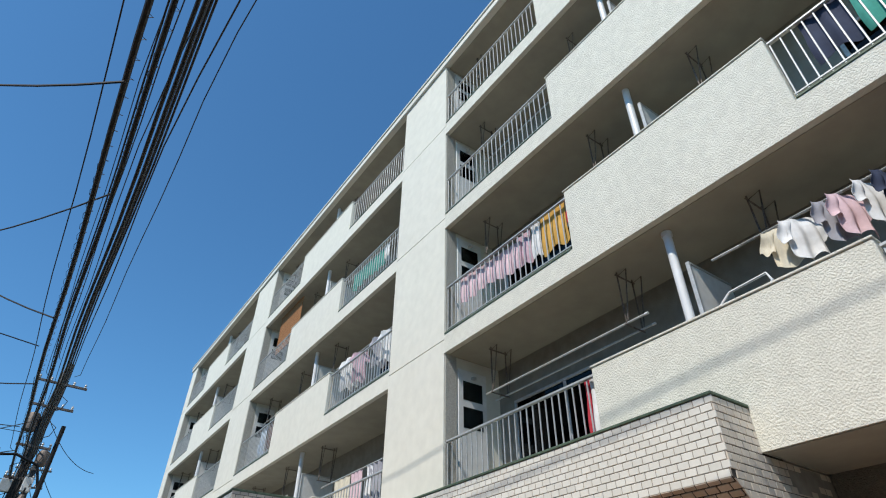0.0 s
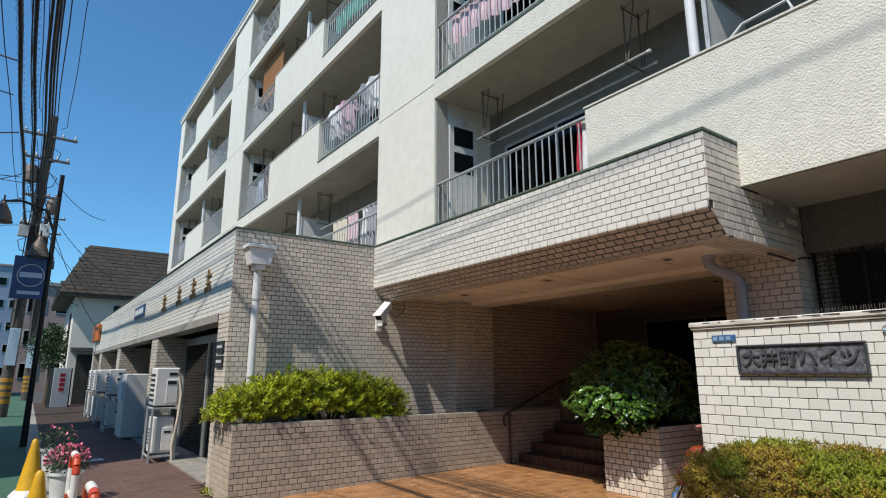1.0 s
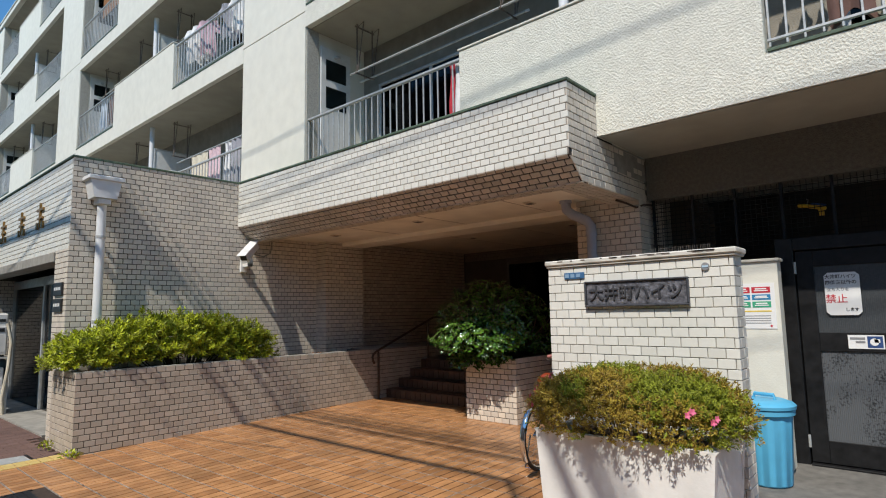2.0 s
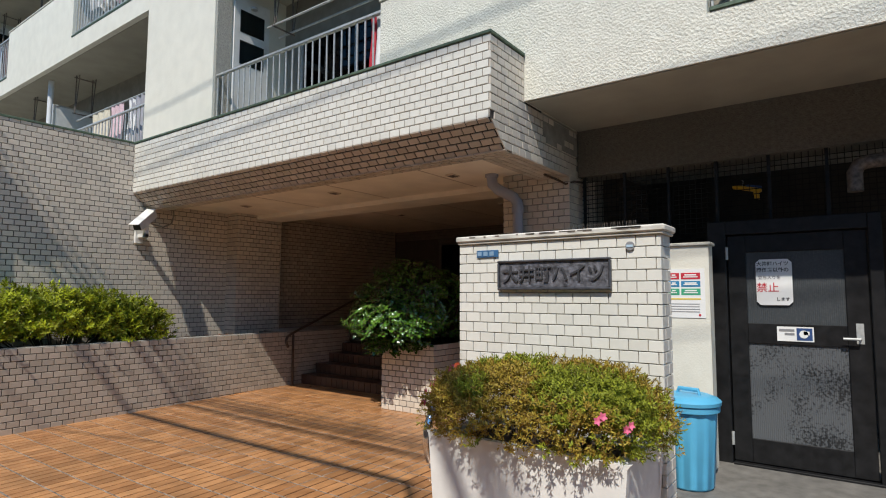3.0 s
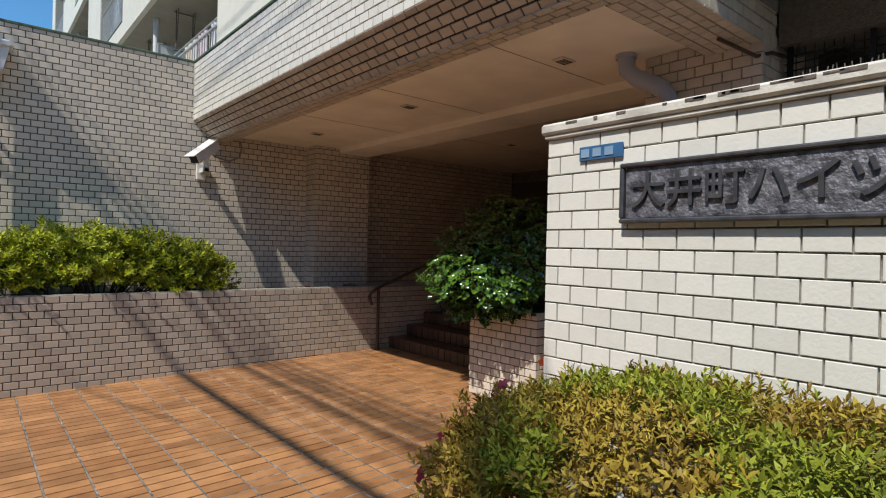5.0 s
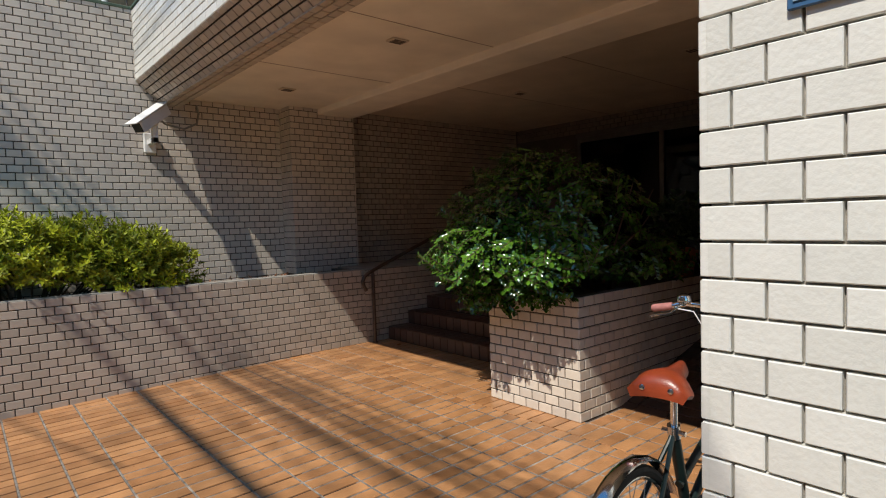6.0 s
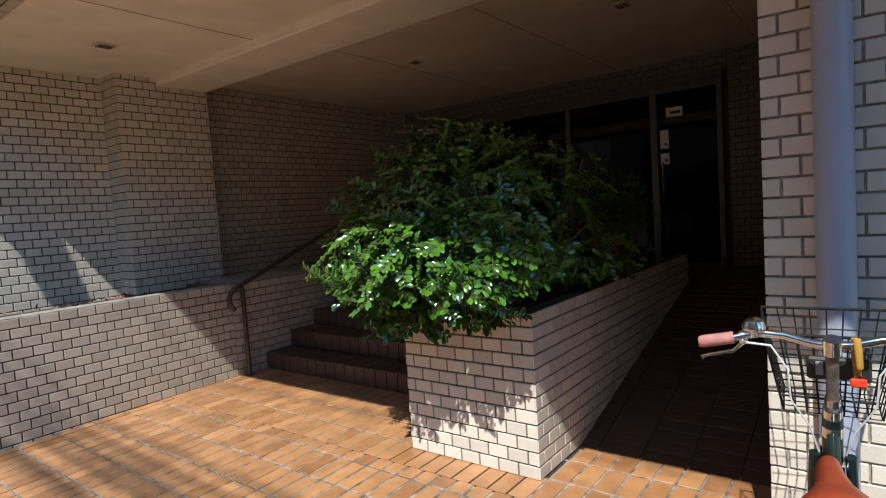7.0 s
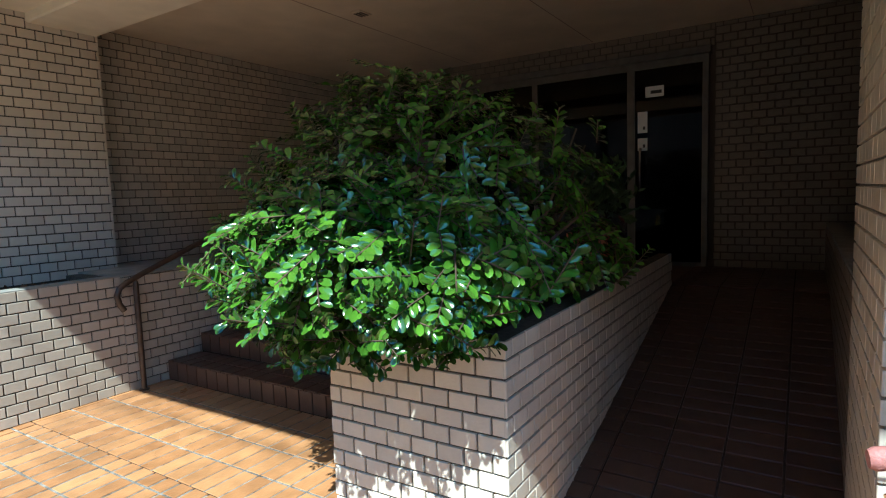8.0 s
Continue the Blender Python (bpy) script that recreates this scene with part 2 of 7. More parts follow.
TWIG = material("brown_twig", (0.10, 0.065, 0.04), 0.85, var=0.25, scale=30)
FLOWER = material("pink_petal", (0.75, 0.16, 0.28), 0.5, var=0.15, scale=30, rnd=0.2)
GLASS_D = glass_material("dark_window_glass", see=0.12)
GLASS_C = glass_material("clear_door_glass", see=0.55)


def fluted_material(name, clear, soiled, grime):
    """Ribbed pane seen in front of a dark room: fine upright flutes and blotches of dried grime."""
    m = material(name, clear, 0.32, var=0.2, scale=9)
    nt = m.node_tree
    bsdf = nt.nodes["Principled BSDF"]
    geo = nt.nodes.new("ShaderNodeNewGeometry")
    wave = nt.nodes.new("ShaderNodeTexWave")
    wave.bands_direction = "Y"
    wave.inputs["Scale"].default_value, wave.inputs["Distortion"].default_value = 22.0, 0.4
    spots, patches = nt.nodes.new("ShaderNodeTexNoise"), nt.nodes.new("ShaderNodeTexNoise")
    spots.inputs["Scale"].default_value, spots.inputs["Detail"].default_value = 55.0, 5.0
    patches.inputs["Scale"].default_value = 2.6
    for n in (wave, spots, patches):
        nt.links.new(geo.outputs["Position"], n.inputs["Vector"])
    both = nt.nodes.new("ShaderNodeMath")
    both.operation = "ADD"
    nt.links.new(spots.outputs["Fac"], both.inputs[0])
    nt.links.new(patches.outputs["Fac"], both.inputs[1])
    ramp = nt.nodes.new("ShaderNodeMapRange")
    ramp.inputs["From Min"].default_value, ramp.inputs["From Max"].default_value = 0.98, 1.16
    ramp.inputs["To Max"].default_value = grime
    nt.links.new(both.outputs[0], ramp.inputs["Value"])
    mix = nt.nodes.new("ShaderNodeMix")
    mix.data_type = "RGBA"
    mix.inputs[6].default_value, mix.inputs[7].default_value = (*clear, 1), (*soiled, 1)
    nt.links.new(ramp.outputs[0], mix.inputs[0])
    nt.links.new(mix.outputs[2], bsdf.inputs["Base Color"])
    bump = nt.nodes.new("ShaderNodeBump")
    bump.inputs["Strength"].default_value, bump.inputs["Distance"].default_value = 0.5, 0.004
    nt.links.new(wave.outputs["Fac"], bump.inputs["Height"])
    nt.links.new(bump.outputs[0], bsdf.inputs["Normal"])
    return m


FROST = fluted_material("fluted_upper_pane", (0.055, 0.062, 0.068), (0.075, 0.08, 0.085), 0.7)
FROST_D = fluted_material("soiled_fluted_lower_pane", (0.105, 0.112, 0.12), (0.018, 0.019, 0.021), 0.95)
LAMPGLOW = glow_material("lit_downlight", (1.0, 0.85, 0.62), 30.0)
CLOTH = {k: material(k + "_cloth", v, 0.9, var=0.08, scale=12, bump=0.15, bump_scale=180) for k, v in dict(
    pink=(0.66, 0.48, 0.52), ochre=(0.60, 0.34, 0.07), white=(0.72, 0.72, 0.72), teal=(0.05, 0.30, 0.24), blue=(0.10, 0.20, 0.36),
    red=(0.50, 0.03, 0.05), cream=(0.66, 0.60, 0.47), grey=(0.32, 0.32, 0.36), navy=(0.03, 0.04, 0.08), mauve=(0.52, 0.36, 0.42),
    brown=(0.16, 0.09, 0.075), pale_blue=(0.50, 0.58, 0.68)).items()}


# ---- mesh tools ----
class Shape:
    """Collects vertices and faces of one mesh."""

    def __init__(self):
        self.v, self.f = [], []

    def add(self, verts, faces):
        k = len(self.v)
        self.v += [tuple(p) for p in verts]
        self.f += [tuple(i + k for i in q) for q in faces]
        return self

    def box(self, a, b, bev=0.0):
        lo, hi = [min(p, q) for p, q in zip(a, b)], [max(p, q) for p, q in zip(a, b)]
        if bev <= 0:
            v = [(x, y, z) for x in (lo[0], hi[0]) for y in (lo[1], hi[1]) for z in (lo[2], hi[2])]
            return self.add(v, [(0, 1, 3, 2), (4, 6, 7, 5), (0, 4, 5, 1), (2, 3, 7, 6), (0, 2, 6, 4), (1, 5, 7, 3)])
        bev = min(bev, *[(q - p) * 0.45 for p, q in zip(lo, hi)])
        v, index = [], {}
        for c in [(i, j, k) for i in (0, 1) for j in (0, 1) for k in (0, 1)]:
            for ax in range(3):
                p = []
                for d in range(3):
                    edge = (lo, hi)[c[d]][d]
                    p.append(edge if d == ax else edge + (bev if c[d] == 0 else -bev))
                index[c, ax] = len(v)
                v.append(p)
        f = []
        for ax in range(3):
            o = [d for d in range(3) if d != ax]
            for s in (0, 1):
                ring = []
                for p, q in ((0, 0), (1, 0), (1, 1), (0, 1)):
                    c = [0, 0, 0]
                    c[ax], c[o[0]], c[o[1]] = s, p, q
                    ring.append(index[tuple(c), ax])
                f.append(ring)
            for p in (0, 1):
                for q in (0, 1):
                    c0, c1 = [0, 0, 0], [0, 0, 0]
                    c0[o[0]] = c1[o[0]] = p
                    c0[o[1]] = c1[o[1]] = q
                    c1[ax] = 1
                    c0, c1 = tuple(c0), tuple(c1)
                    f.append((index[c0, o[0]], index[c1, o[0]], index[c1, o[1]], index[c0, o[1]]))
        for c in [(i, j, k) for i in (0, 1) for j in (0, 1) for k in (0, 1)]:
            f.append((index[c, 0], index[c, 1], index[c, 2]))
        return self.add(v, f)

    def prism(self, poly, axis, lo, hi):
        """poly: corners in the two axes other than axis (in x, y, z order), swept from lo to hi."""
        def at(p, s):
            q = list(p)
            q.insert("xyz".index(axis), s)
            return q
        n = len(poly)
        v = [at(p, lo) for p in poly] + [at(p, hi) for p in poly]
        return self.add(v, [tuple(range(n)), tuple(range(n, 2 * n))] + [(i, (i + 1) % n, n + (i + 1) % n, n + i) for i in range(n)])

    def tube(self, pts, r, n=8, closed=False):
        pts = [Vector(p) for p in pts]
        rs = r if isinstance(r, (list, tuple)) else [r] * len(pts)
        v, f, m = [], [], len(pts)
        up = None
        for i, p in enumerate(pts):
            a = pts[(i - 1) % m] if closed or i else p
            b = pts[(i + 1) % m] if closed or i < m - 1 else p
            d = (b - a).normalized()
            if up is None:
                up = Vector((0, 0, 1)) if abs(d.z) < 0.9 else Vector((1, 0, 0))
            s = d.cross(up).normalized()
            up = s.cross(d).normalized()
            for k in range(n):
                g = 2 * math.pi * k / n
                v.append(p + (s * math.cos(g) + up * math.sin(g)) * rs[i])
        for i in range(m if closed else m - 1):
            for k in range(n):
                j = (i + 1) % m
                f.append((i * n + k, i * n + (k + 1) % n, j * n + (k + 1) % n, j * n + k))
        if not closed:
            f += [tuple(range(n)), tuple(range((m - 1) * n, m * n))]
        return self.add(v, f)

    def lathe(self, profile, centre=(0, 0, 0), n=24):
        v, f = [], []
        for r, z in profile:
            v += [(centre[0] + r * math.cos(2 * math.pi * k / n), centre[1] + r * math.sin(2 * math.pi * k / n), centre[2] + z) for k in range(n)]
        for i in range(len(profile) - 1):
            f += [(i * n + k, i * n + (k + 1) % n, (i + 1) * n + (k + 1) % n, (i + 1) * n + k) for k in range(n)]
        f += [tuple(range(n)), tuple(range((len(profile) - 1) * n, len(profile) * n))]
        return self.add(v, f)

    def mesh(self, name, mat, smooth=False, fix=True):
        me = bpy.data.meshes.new(name)
        me.from_pydata(self.v, [], self.f)
        if fix:
            bm = bmesh.new()
            bm.from_mesh(me)
            bmesh.ops.recalc_face_normals(bm, faces=bm.faces)
            bm.to_mesh(me)
            bm.free()
        if smooth:
            me.polygons.foreach_set("use_smooth", [True] * len(me.polygons))
            me.set_sharp_from_angle(angle=radians(38))
        me.materials.append(mat)
        me.update()
        return me


def S():
    return Shape()


def part(name, sh, mat, parent, label="", smooth=False, fix=True):
    ob = new(name, sh.mesh(name, mat, smooth, fix))
    ob.parent = parent
    return tagged(ob, label)


def solid(name, sh, mat, label, category, kind="", group="", smooth=False):
    return tagged(new(name, sh.mesh(name, mat, smooth)), label, category, group, kind)


def thing(name, label, category, group="", kind="", at=None):
    ob = new(name)
    ob.empty_display_size = 0.1
    if at is not None:
        ob.matrix_basis = at
    return tagged(ob, label, category, group, kind)


def share(name, me, parent, m=None):
    ob = new(name, me)
    ob.parent = parent
    if m is not None:
        ob.matrix_basis = m
    return ob


def text_mesh(name, body, size, mat, parent, m, depth=0.002, label="", bold=0.0):
    """Writing in the built-in font, centred, turned into a mesh."""
    cu = bpy.data.curves.new(name, "FONT")
    cu.body, cu.size, cu.extrude, cu.offset = body, size, depth, bold
    cu.align_x, cu.align_y = "CENTER", "CENTER"
    tmp = bpy.data.objects.new(name, cu)
    scene.collection.objects.link(tmp)
    dg = bpy.context.evaluated_depsgraph_get()
    me = bpy.data.meshes.new_from_object(tmp.evaluated_get(dg))
    bpy.data.objects.remove(tmp)
    me.materials.clear()
    me.materials.append(mat)
    ob = new(name, me)
    ob.parent = parent
    ob.matrix_basis = m
    return tagged(ob, label)


FACE_X = pose(0, 0, 0, 90, 0, -90)  # writing that is read looking along +x
FACE_Y = pose(0, 0, 0, 90, 0, 0)    # writing that is read looking along +y


def at(x, y, z, base=None):
    return Matrix.Translation((x, y, z)) @ (base if base is not None else Matrix())


# tiles laid on a face: pieces near the walk are objects, the rest one joined mesh
tile_cache = {}


def tile_verts(w, h, d=0.011, b=0.002):
    x, y = w / 2, h / 2
    v = []
    for ix, iy, z in ((x, y, 0), (x, y, d - b), (x - b, y - b, d)):
        v += [(-ix, -iy, z), (ix, -iy, z), (ix, iy, z), (-ix, iy, z)]
    f = [(i, (i + 1) % 4, 4 + (i + 1) % 4, 4 + i) for i in range(4)]
    f += [(4 + i, 4 + (i + 1) % 4, 8 + (i + 1) % 4, 8 + i) for i in range(4)] + [(8, 9, 10, 11)]
    return v, f


def tile_mesh(w, h, mat, d, b):
    key = (round(w, 3), round(h, 3), mat.name, d)
    if key not in tile_cache:
        v, f = tile_verts(w, h, d, b)
        me = bpy.data.meshes.new("tile")
        me.from_pydata(v, [], f)
        me.materials.append(mat)
        tile_cache[key] = me
    return tile_cache[key]


def tiles(parent, origin, u, v, wide, high, mat, near=None, keep=None, pu=0.118, pv=0.07, joint=0.009, bond=0.5, cross=None,
          shift=0.0, d=0.011, limit=300, name="tile", seed=1, jitter=0.0012):
    """Lays tiles from origin along u and v. near(a, b): which become objects; keep(a, b): which are laid at all."""
    rng = random.Random(seed)
    cross = joint if cross is None else cross
    origin, u, v = Vector(origin), Vector(u).normalized(), Vector(v).normalized()
    n = u.cross(v)
    basis = Matrix((u, v, n)).transposed()
    todo = []
    for j in range(int(math.ceil(high / pv - 0.02))):
        b0, b1 = j * pv, min((j + 1) * pv, high + cross)
        a = -((j % 2) * bond * pu + shift) % pu - pu
        while a < wide:
            a0, a1 = max(a, 0), min(a + pu, wide)
            if a > 0 or a + pu > 0:
                full0 = a0 + (joint / 2 if a >= 0 else 0)
                full1 = a1 - (joint / 2 if a + pu <= wide else 0)
                w, h = full1 - full0, b1 - b0 - cross
                if w > 0.018 and h > 0.015:
                    ca, cb = (full0 + full1) / 2, b0 + cross / 2 + h / 2
                    if keep is None or keep(ca, cb):
                        todo.append((ca, cb, w, h))
            a += pu
    count, V, Fc = 0, [], []
    for ca, cb, w, h in todo:
        p = origin + u * ca + v * cb + n * rng.uniform(-jitter, jitter * 0.3)
        if near is not None and count < limit and near(ca, cb):
            share(name, tile_mesh(w, h, mat, d, 0.002), parent, Matrix.Translation(p) @ basis.to_4x4())
            count += 1
        else:
            tv, tf = tile_verts(w, h, d)
            k = len(V)
            V += [tuple(p + basis @ Vector(q)) for q in tv]
            Fc += [tuple(i + k for i in q) for q in tf]
    if V:
        me = bpy.data.meshes.new(name + "s")
        me.from_pydata(V, [], Fc)
        me.materials.append(mat)
        ob = new(name + "s", me)
        ob.parent = parent
        tagged(ob, kind="stuff")


# ---- leaves ----
def leaf_template(length, width, fold=0.25, seg=3):
    """A pointed oval leaf along +x, folded along its rib."""
    v, f = [], []
    for i in range(seg + 1):
        t = i / seg
        half = width / 2 * math.sin(math.pi * min(0.97, 0.06 + t * 0.94)) ** 0.7
        z = -0.25 * length * (t - 0.35) ** 2
        v += [(t * length, half, z + half * fold), (t * length, 0, z), (t * length, -half, z + half * fold)]
    for i in range(seg):
        k = 3 * i
        f += [(k, k + 1, k + 4, k + 3), (k + 1, k + 2, k + 5, k + 4)]
    return np.array(v), f


def leaves_mesh(name, places, template, mat):
    """places: rows of position, direction, up and size."""
    tv, tf = template
    V, Fc = [], []
    for p, d, up, s in places:
        d = Vector(d).normalized()
        side = Vector(up).cross(d)
        side = side.normalized() if side.length > 1e-4 else Vector((1, 0, 0))
        w = d.cross(side)
        R = np.array((d, side, w))
        k = len(V)
        V += [tuple(q) for q in (tv * s) @ R + np.array(p)]
        Fc += [tuple(i + k for i in q) for q in tf]
    me = bpy.data.meshes.new(name)
    me.from_pydata(V, [], Fc)
    me.polygons.foreach_set("use_smooth", [True] * len(me.polygons))
    me.materials.append(mat)
    return me


def round_leaf(length, width, fold=0.25):
    """A blunt leaf along +x, widest beyond its middle."""
    v, f = [], []
    rows = ((0.0, 0.05), (0.22, 0.52), (0.5, 0.90), (0.75, 1.0), (0.92, 0.72), (1.0, 0.22))
    for t, w in rows:
        half, z = width / 2 * w, -0.22 * length * (t - 0.4) ** 2
        v += [(t * length, half, z + half * fold), (t * length, 0, z), (t * length, -half, z + half * fold)]
    for i in range(len(rows) - 1):
        k = 3 * i
        f += [(k, k + 1, k + 4, k + 3), (k + 1, k + 2, k + 5, k + 4)]
    return np.array(v), f


# ---- large structure ----
FX = 5.955          # facade plane
LEVEL = (3.155, 6.10, 8.94, 11.80)   # undersides of the balcony slabs
ROOF = 14.39
END_Y, START_Y, WING_Y = 31.9, -9.0, 30.2


def ground_z(x):
    return -0.022 * (6.8 - x) if x < 6.8 else 0.0


solid("ground", S().box((-300, -300, -0.6), (300, 300, -0.15)), ASPHALT, "worn grey asphalt street surface", "ground", "structure")
solid("road", S().box((-1.2, -20, -0.2), (1.0, 60, -0.146)), GREENROAD, "green painted lane along the street edge", "road", "structure")
kerb = thing("kerb", "grey concrete kerb between street and pavement", "kerb", kind="structure")
for i in range(70):
    part("kerb_stone", S().box((1.0, -10 + i * 0.9, -0.3), (1.28, -10 + i * 0.9 + 0.892, -0.115), 0.008), CONC, kerb)


def sloped(x0, x1, y0, y1, drop, low=-0.5):
    """Slab whose top follows the fall of the forecourt."""
    xs = [x0] + [x for x in (6.8,) if x0 < x < x1] + [x1]
    top = [(x, ground_z(x) - drop) for x in xs]
    return S().prism(top + [(x1, low), (x0, low)], "y", y0, y1)


forecourt = solid("floor_forecourt", sloped(1.28, 7.78, -3, 8.57, 0.0035), GROUT, "orange clay tile paving of the entrance forecourt", "floor", "structure")
pave = solid("pavement", sloped(1.28, 3.25, 8.57, 40, 0.012), GROUT, "red-brown interlocking paver footway", "pavement", "structure")
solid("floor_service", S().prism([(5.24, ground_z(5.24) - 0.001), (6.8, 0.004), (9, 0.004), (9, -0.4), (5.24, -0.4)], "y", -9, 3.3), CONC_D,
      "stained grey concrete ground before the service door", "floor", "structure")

# facade: pillars in storey lengths, parapets, slabs
for i, (y0, y1) in enumerate(((8.24, 10.19), (19.88, 21.94), (31.0, END_Y), (-3.5, -1.44))):
    pil = thing("wall_pillar_%d" % (i + 1), "cream painted wall strip between balcony bays", "wall", kind="structure")
    z = 3.15 if i < 2 else 2.6
    for k in range(1, 5):
        top = LEVEL[k] + 0.27 if k < 4 else ROOF
        part("panel", S().box((FX, y0, z), (7.3, y1, top - 0.008), 0.006), PAINT, pil)
        part("groove", S().box((FX + 0.02, y0 + 0.01, top - 0.02), (7.2, y1 - 0.01, top + 0.012)), ROUGHCAST, pil)
        z = top + 0.004

bays = [(-1.44, 1.76, 5.03, 8.24), (10.19, 13.27, 16.88, 19.88), (21.94, 24.95, 28.1, 31.0)]
n = 0
for b, (ya, yb, yc, yd) in enumerate(bays):
    for k in range(4):
        zb = LEVEL[k]
        if k == 0 and b:
            zb = 3.2
        n += 1
        sh = S()
        sh.box((FX, ya - 0.001, zb), (7.25, yd + 0.001, LEVEL[k] + 0.36))
        solid("balcony_slab_%d" % n, sh, STUCCO if b == 0 else PAINT, "cream painted balcony slab edge over a soffit coloured for shade", "balcony slab", "structure")
        par = thing("balcony_parapet_%d" % n, "white rough stucco balcony parapet" if b == 0 else "cream painted balcony parapet", "parapet", kind="structure")
        part("panel", S().box((FX + 0.002, yb, zb + 0.30), (FX + 0.15, yc, LEVEL[k] + 1.46), 0.012), STUCCO if b == 0 else PAINT, par)
        part("coping", S().box((FX - 0.012, yb - 0.01, LEVEL[k] + 1.462), (FX + 0.17, yc + 0.01, LEVEL[k] + 1.49), 0.006), STUCCO if b == 0 else PAINT, par)
        for y0, y1 in ((ya, yb), (yc, yd)):
            part("sill", S().box((FX - 0.012, y0 + 0.02, LEVEL[k] + 0.362), (FX + 0.14, y1 - 0.02, LEVEL[k] + 0.395), 0.006), GREEN, par, "green weathered edging strip")
    # soffit sheets under each slab, coloured darker for the shade there
    for k in range(1, 5):
        zb = LEVEL[k] if k < 4 else ROOF
        n += 1
        solid("balcony_soffit_%d" % n, S().box((FX + 0.10, ya + 0.004, zb - 0.012), (7.2, yd - 0.004, zb - 0.001)), SOFFITW, "underside of a balcony slab, shade put into its grey cream", "ceiling", "structure")
    solid("wall_balcony_%d" % (b + 1), S().box((7.2, ya - 0.3, 3.3), (7.45, yd + 0.3, ROOF)), BALWALL, "back wall of the balconies, shade put into its colour", "wall", "structure")
solid("roof", S().box((FX - 0.06, START_Y, ROOF + 0.004), (15, END_Y + 0.1, ROOF + 0.20), 0.015).box((FX - 0.09, START_Y, ROOF + 0.2), (FX + 0.2, END_Y + 0.13, ROOF + 0.27), 0.01), PAINT, "flat roof edge with a thin pale fascia", "roof", "structure")
solid("wall_end", S().box((7.3, END_Y - 0.3, -0.2), (15, END_Y, ROOF)), PAINT, "cream end wall of the apartment block", "wall", "structure")
solid("wall_far_bay", S().box((FX, START_Y, LEVEL[0]), (7.4, -3.5, ROOF)), PAINT, "cream painted facade beyond the last bay", "wall", "structure")
# End wall and slab, both unseen, added to stop sky lighting the service room.
solid("wall_end_near", S().box((7.4, START_Y, -0.2), (14.6, START_Y + 0.3, ROOF)), PAINT, "unseen end wall added to close the block from skylight", "wall", "structure")
solid("slab_above_service", S().box((7.4, START_Y + 0.3, 2.87), (14.6, 3.26, 3.12)), CONC, "unseen concrete slab added over the service rooms to stop skylight", "slab", "structure")
solid("wall_rear", S().box((14.6, START_Y, -0.2), (15, END_Y, ROOF)), PAINT, "plain rear wall of the apartment block", "wall", "structure")

# brick-clad canopy box over the entrance
BX, BY0, BY1 = 5.375, 3.27, 9.19
canopy = thing("wall_canopy", "beige tiled canopy box with a sloping tiled underside", "canopy", kind="structure")
prof = [(BX + 0.011, 3.56), (BX + 0.011, 2.862), (5.62, 2.645), (5.78, 2.645), (5.78, 2.80), (FX + 0.35, 2.80), (FX + 0.35, 3.56)]
part("core", S().prism(prof, "y", BY0 + 0.011, BY1), MORTAR, canopy)
part("front_bed", S().box((BX + 0.006, BY0 + 0.013, 2.867), (BX + 0.0108, BY1 - 0.001, 3.559)), MORTAR_W, canopy)
part("edging", S().box((BX - 0.012, BY0 - 0.012, 3.561), (FX - 0.002, BY1 + 0.0, 3.592), 0.006), GREEN, canopy, "green weathered metal edging")
part("end_core", S().box((FX + 0.351, BY0 + 0.011, 2.645), (7.1, 3.62, 3.1)).box((5.781, BY0 + 0.011, 2.645), (FX + 0.349, 3.62, 2.799)), MORTAR, canopy)
solid("ceiling_porch", S().box((5.785, 3.63, 2.73), (7.25, 9.18, 2.86)).box((7.25, 3.3, 2.665), (7.74, 9.0, 2.86), 0.01),
      SOFFIT, "cream plaster porch ceiling with a beam across", "ceiling", "structure")
solid("ceiling_porch_inner", S().box((7.742, 3.3, 2.80), (11.3, 9.18, 2.86)), SOFFIT_D, "cream plaster ceiling before the entrance doors, shade put into its colour", "ceiling", "structure")
solid("slab_above_porch", S().box((6.31, 3.27, 2.87), (14.6, 33.0, 3.12)), CONC, "concrete slab over the ground floor", "slab", "structure")
joints = thing("trim_ceiling", "thin dark joints between porch ceiling boards", "trim", kind="structure")
for y in (4.6, 6.0, 7.4):
    part("joint", S().box((5.8, y, 2.727), (7.24, y + 0.006, 2.7295)), PINKW, joints)
    part("joint", S().box((7.75, y, 2.797), (11.0, y + 0.006, 2.7995)), PINKW, joints)

# side wall of the shop wing
wing = thing("wall_wing_side", "beige tiled side wall of the shop wing", "wall", kind="structure")
WX = 3.06
part("core", S().box((WX + 0.3, 9.201, -0.3), (11.1, 9.5, 3.56)), MORTAR_L, wing)
part("pier", S().box((6.901, 8.921, 0.5), (7.729, 9.2, 2.73)), MORTAR_L, wing)
wfront = thing("wall_wing_front", "beige tiled street front of the shop wing", "wall", kind="structure")
part("band", S().box((WX + 0.011, 9.201, 2.36), (WX + 0.29, WING_Y, 3.56)), MORTAR_L, wfront)
part("lower_band", S().box((WX - 0.02, 9.77, 2.22), (WX + 0.25, WING_Y, 2.36), 0.01), CONC, wfront, "grey concrete lintel")
for y0, y1, dep in ((9.201, 9.75, 0.29), (14.7, 15.4, 1.1), (20.9, 21.6, 1.1), (26.4, 27.1, 1.1), (29.6, WING_Y, 1.1)):
    part("pier", S().box((WX + 0.011, y0, -0.3), (WX + dep, y1, 2.355)), MORTAR_L, wfront)
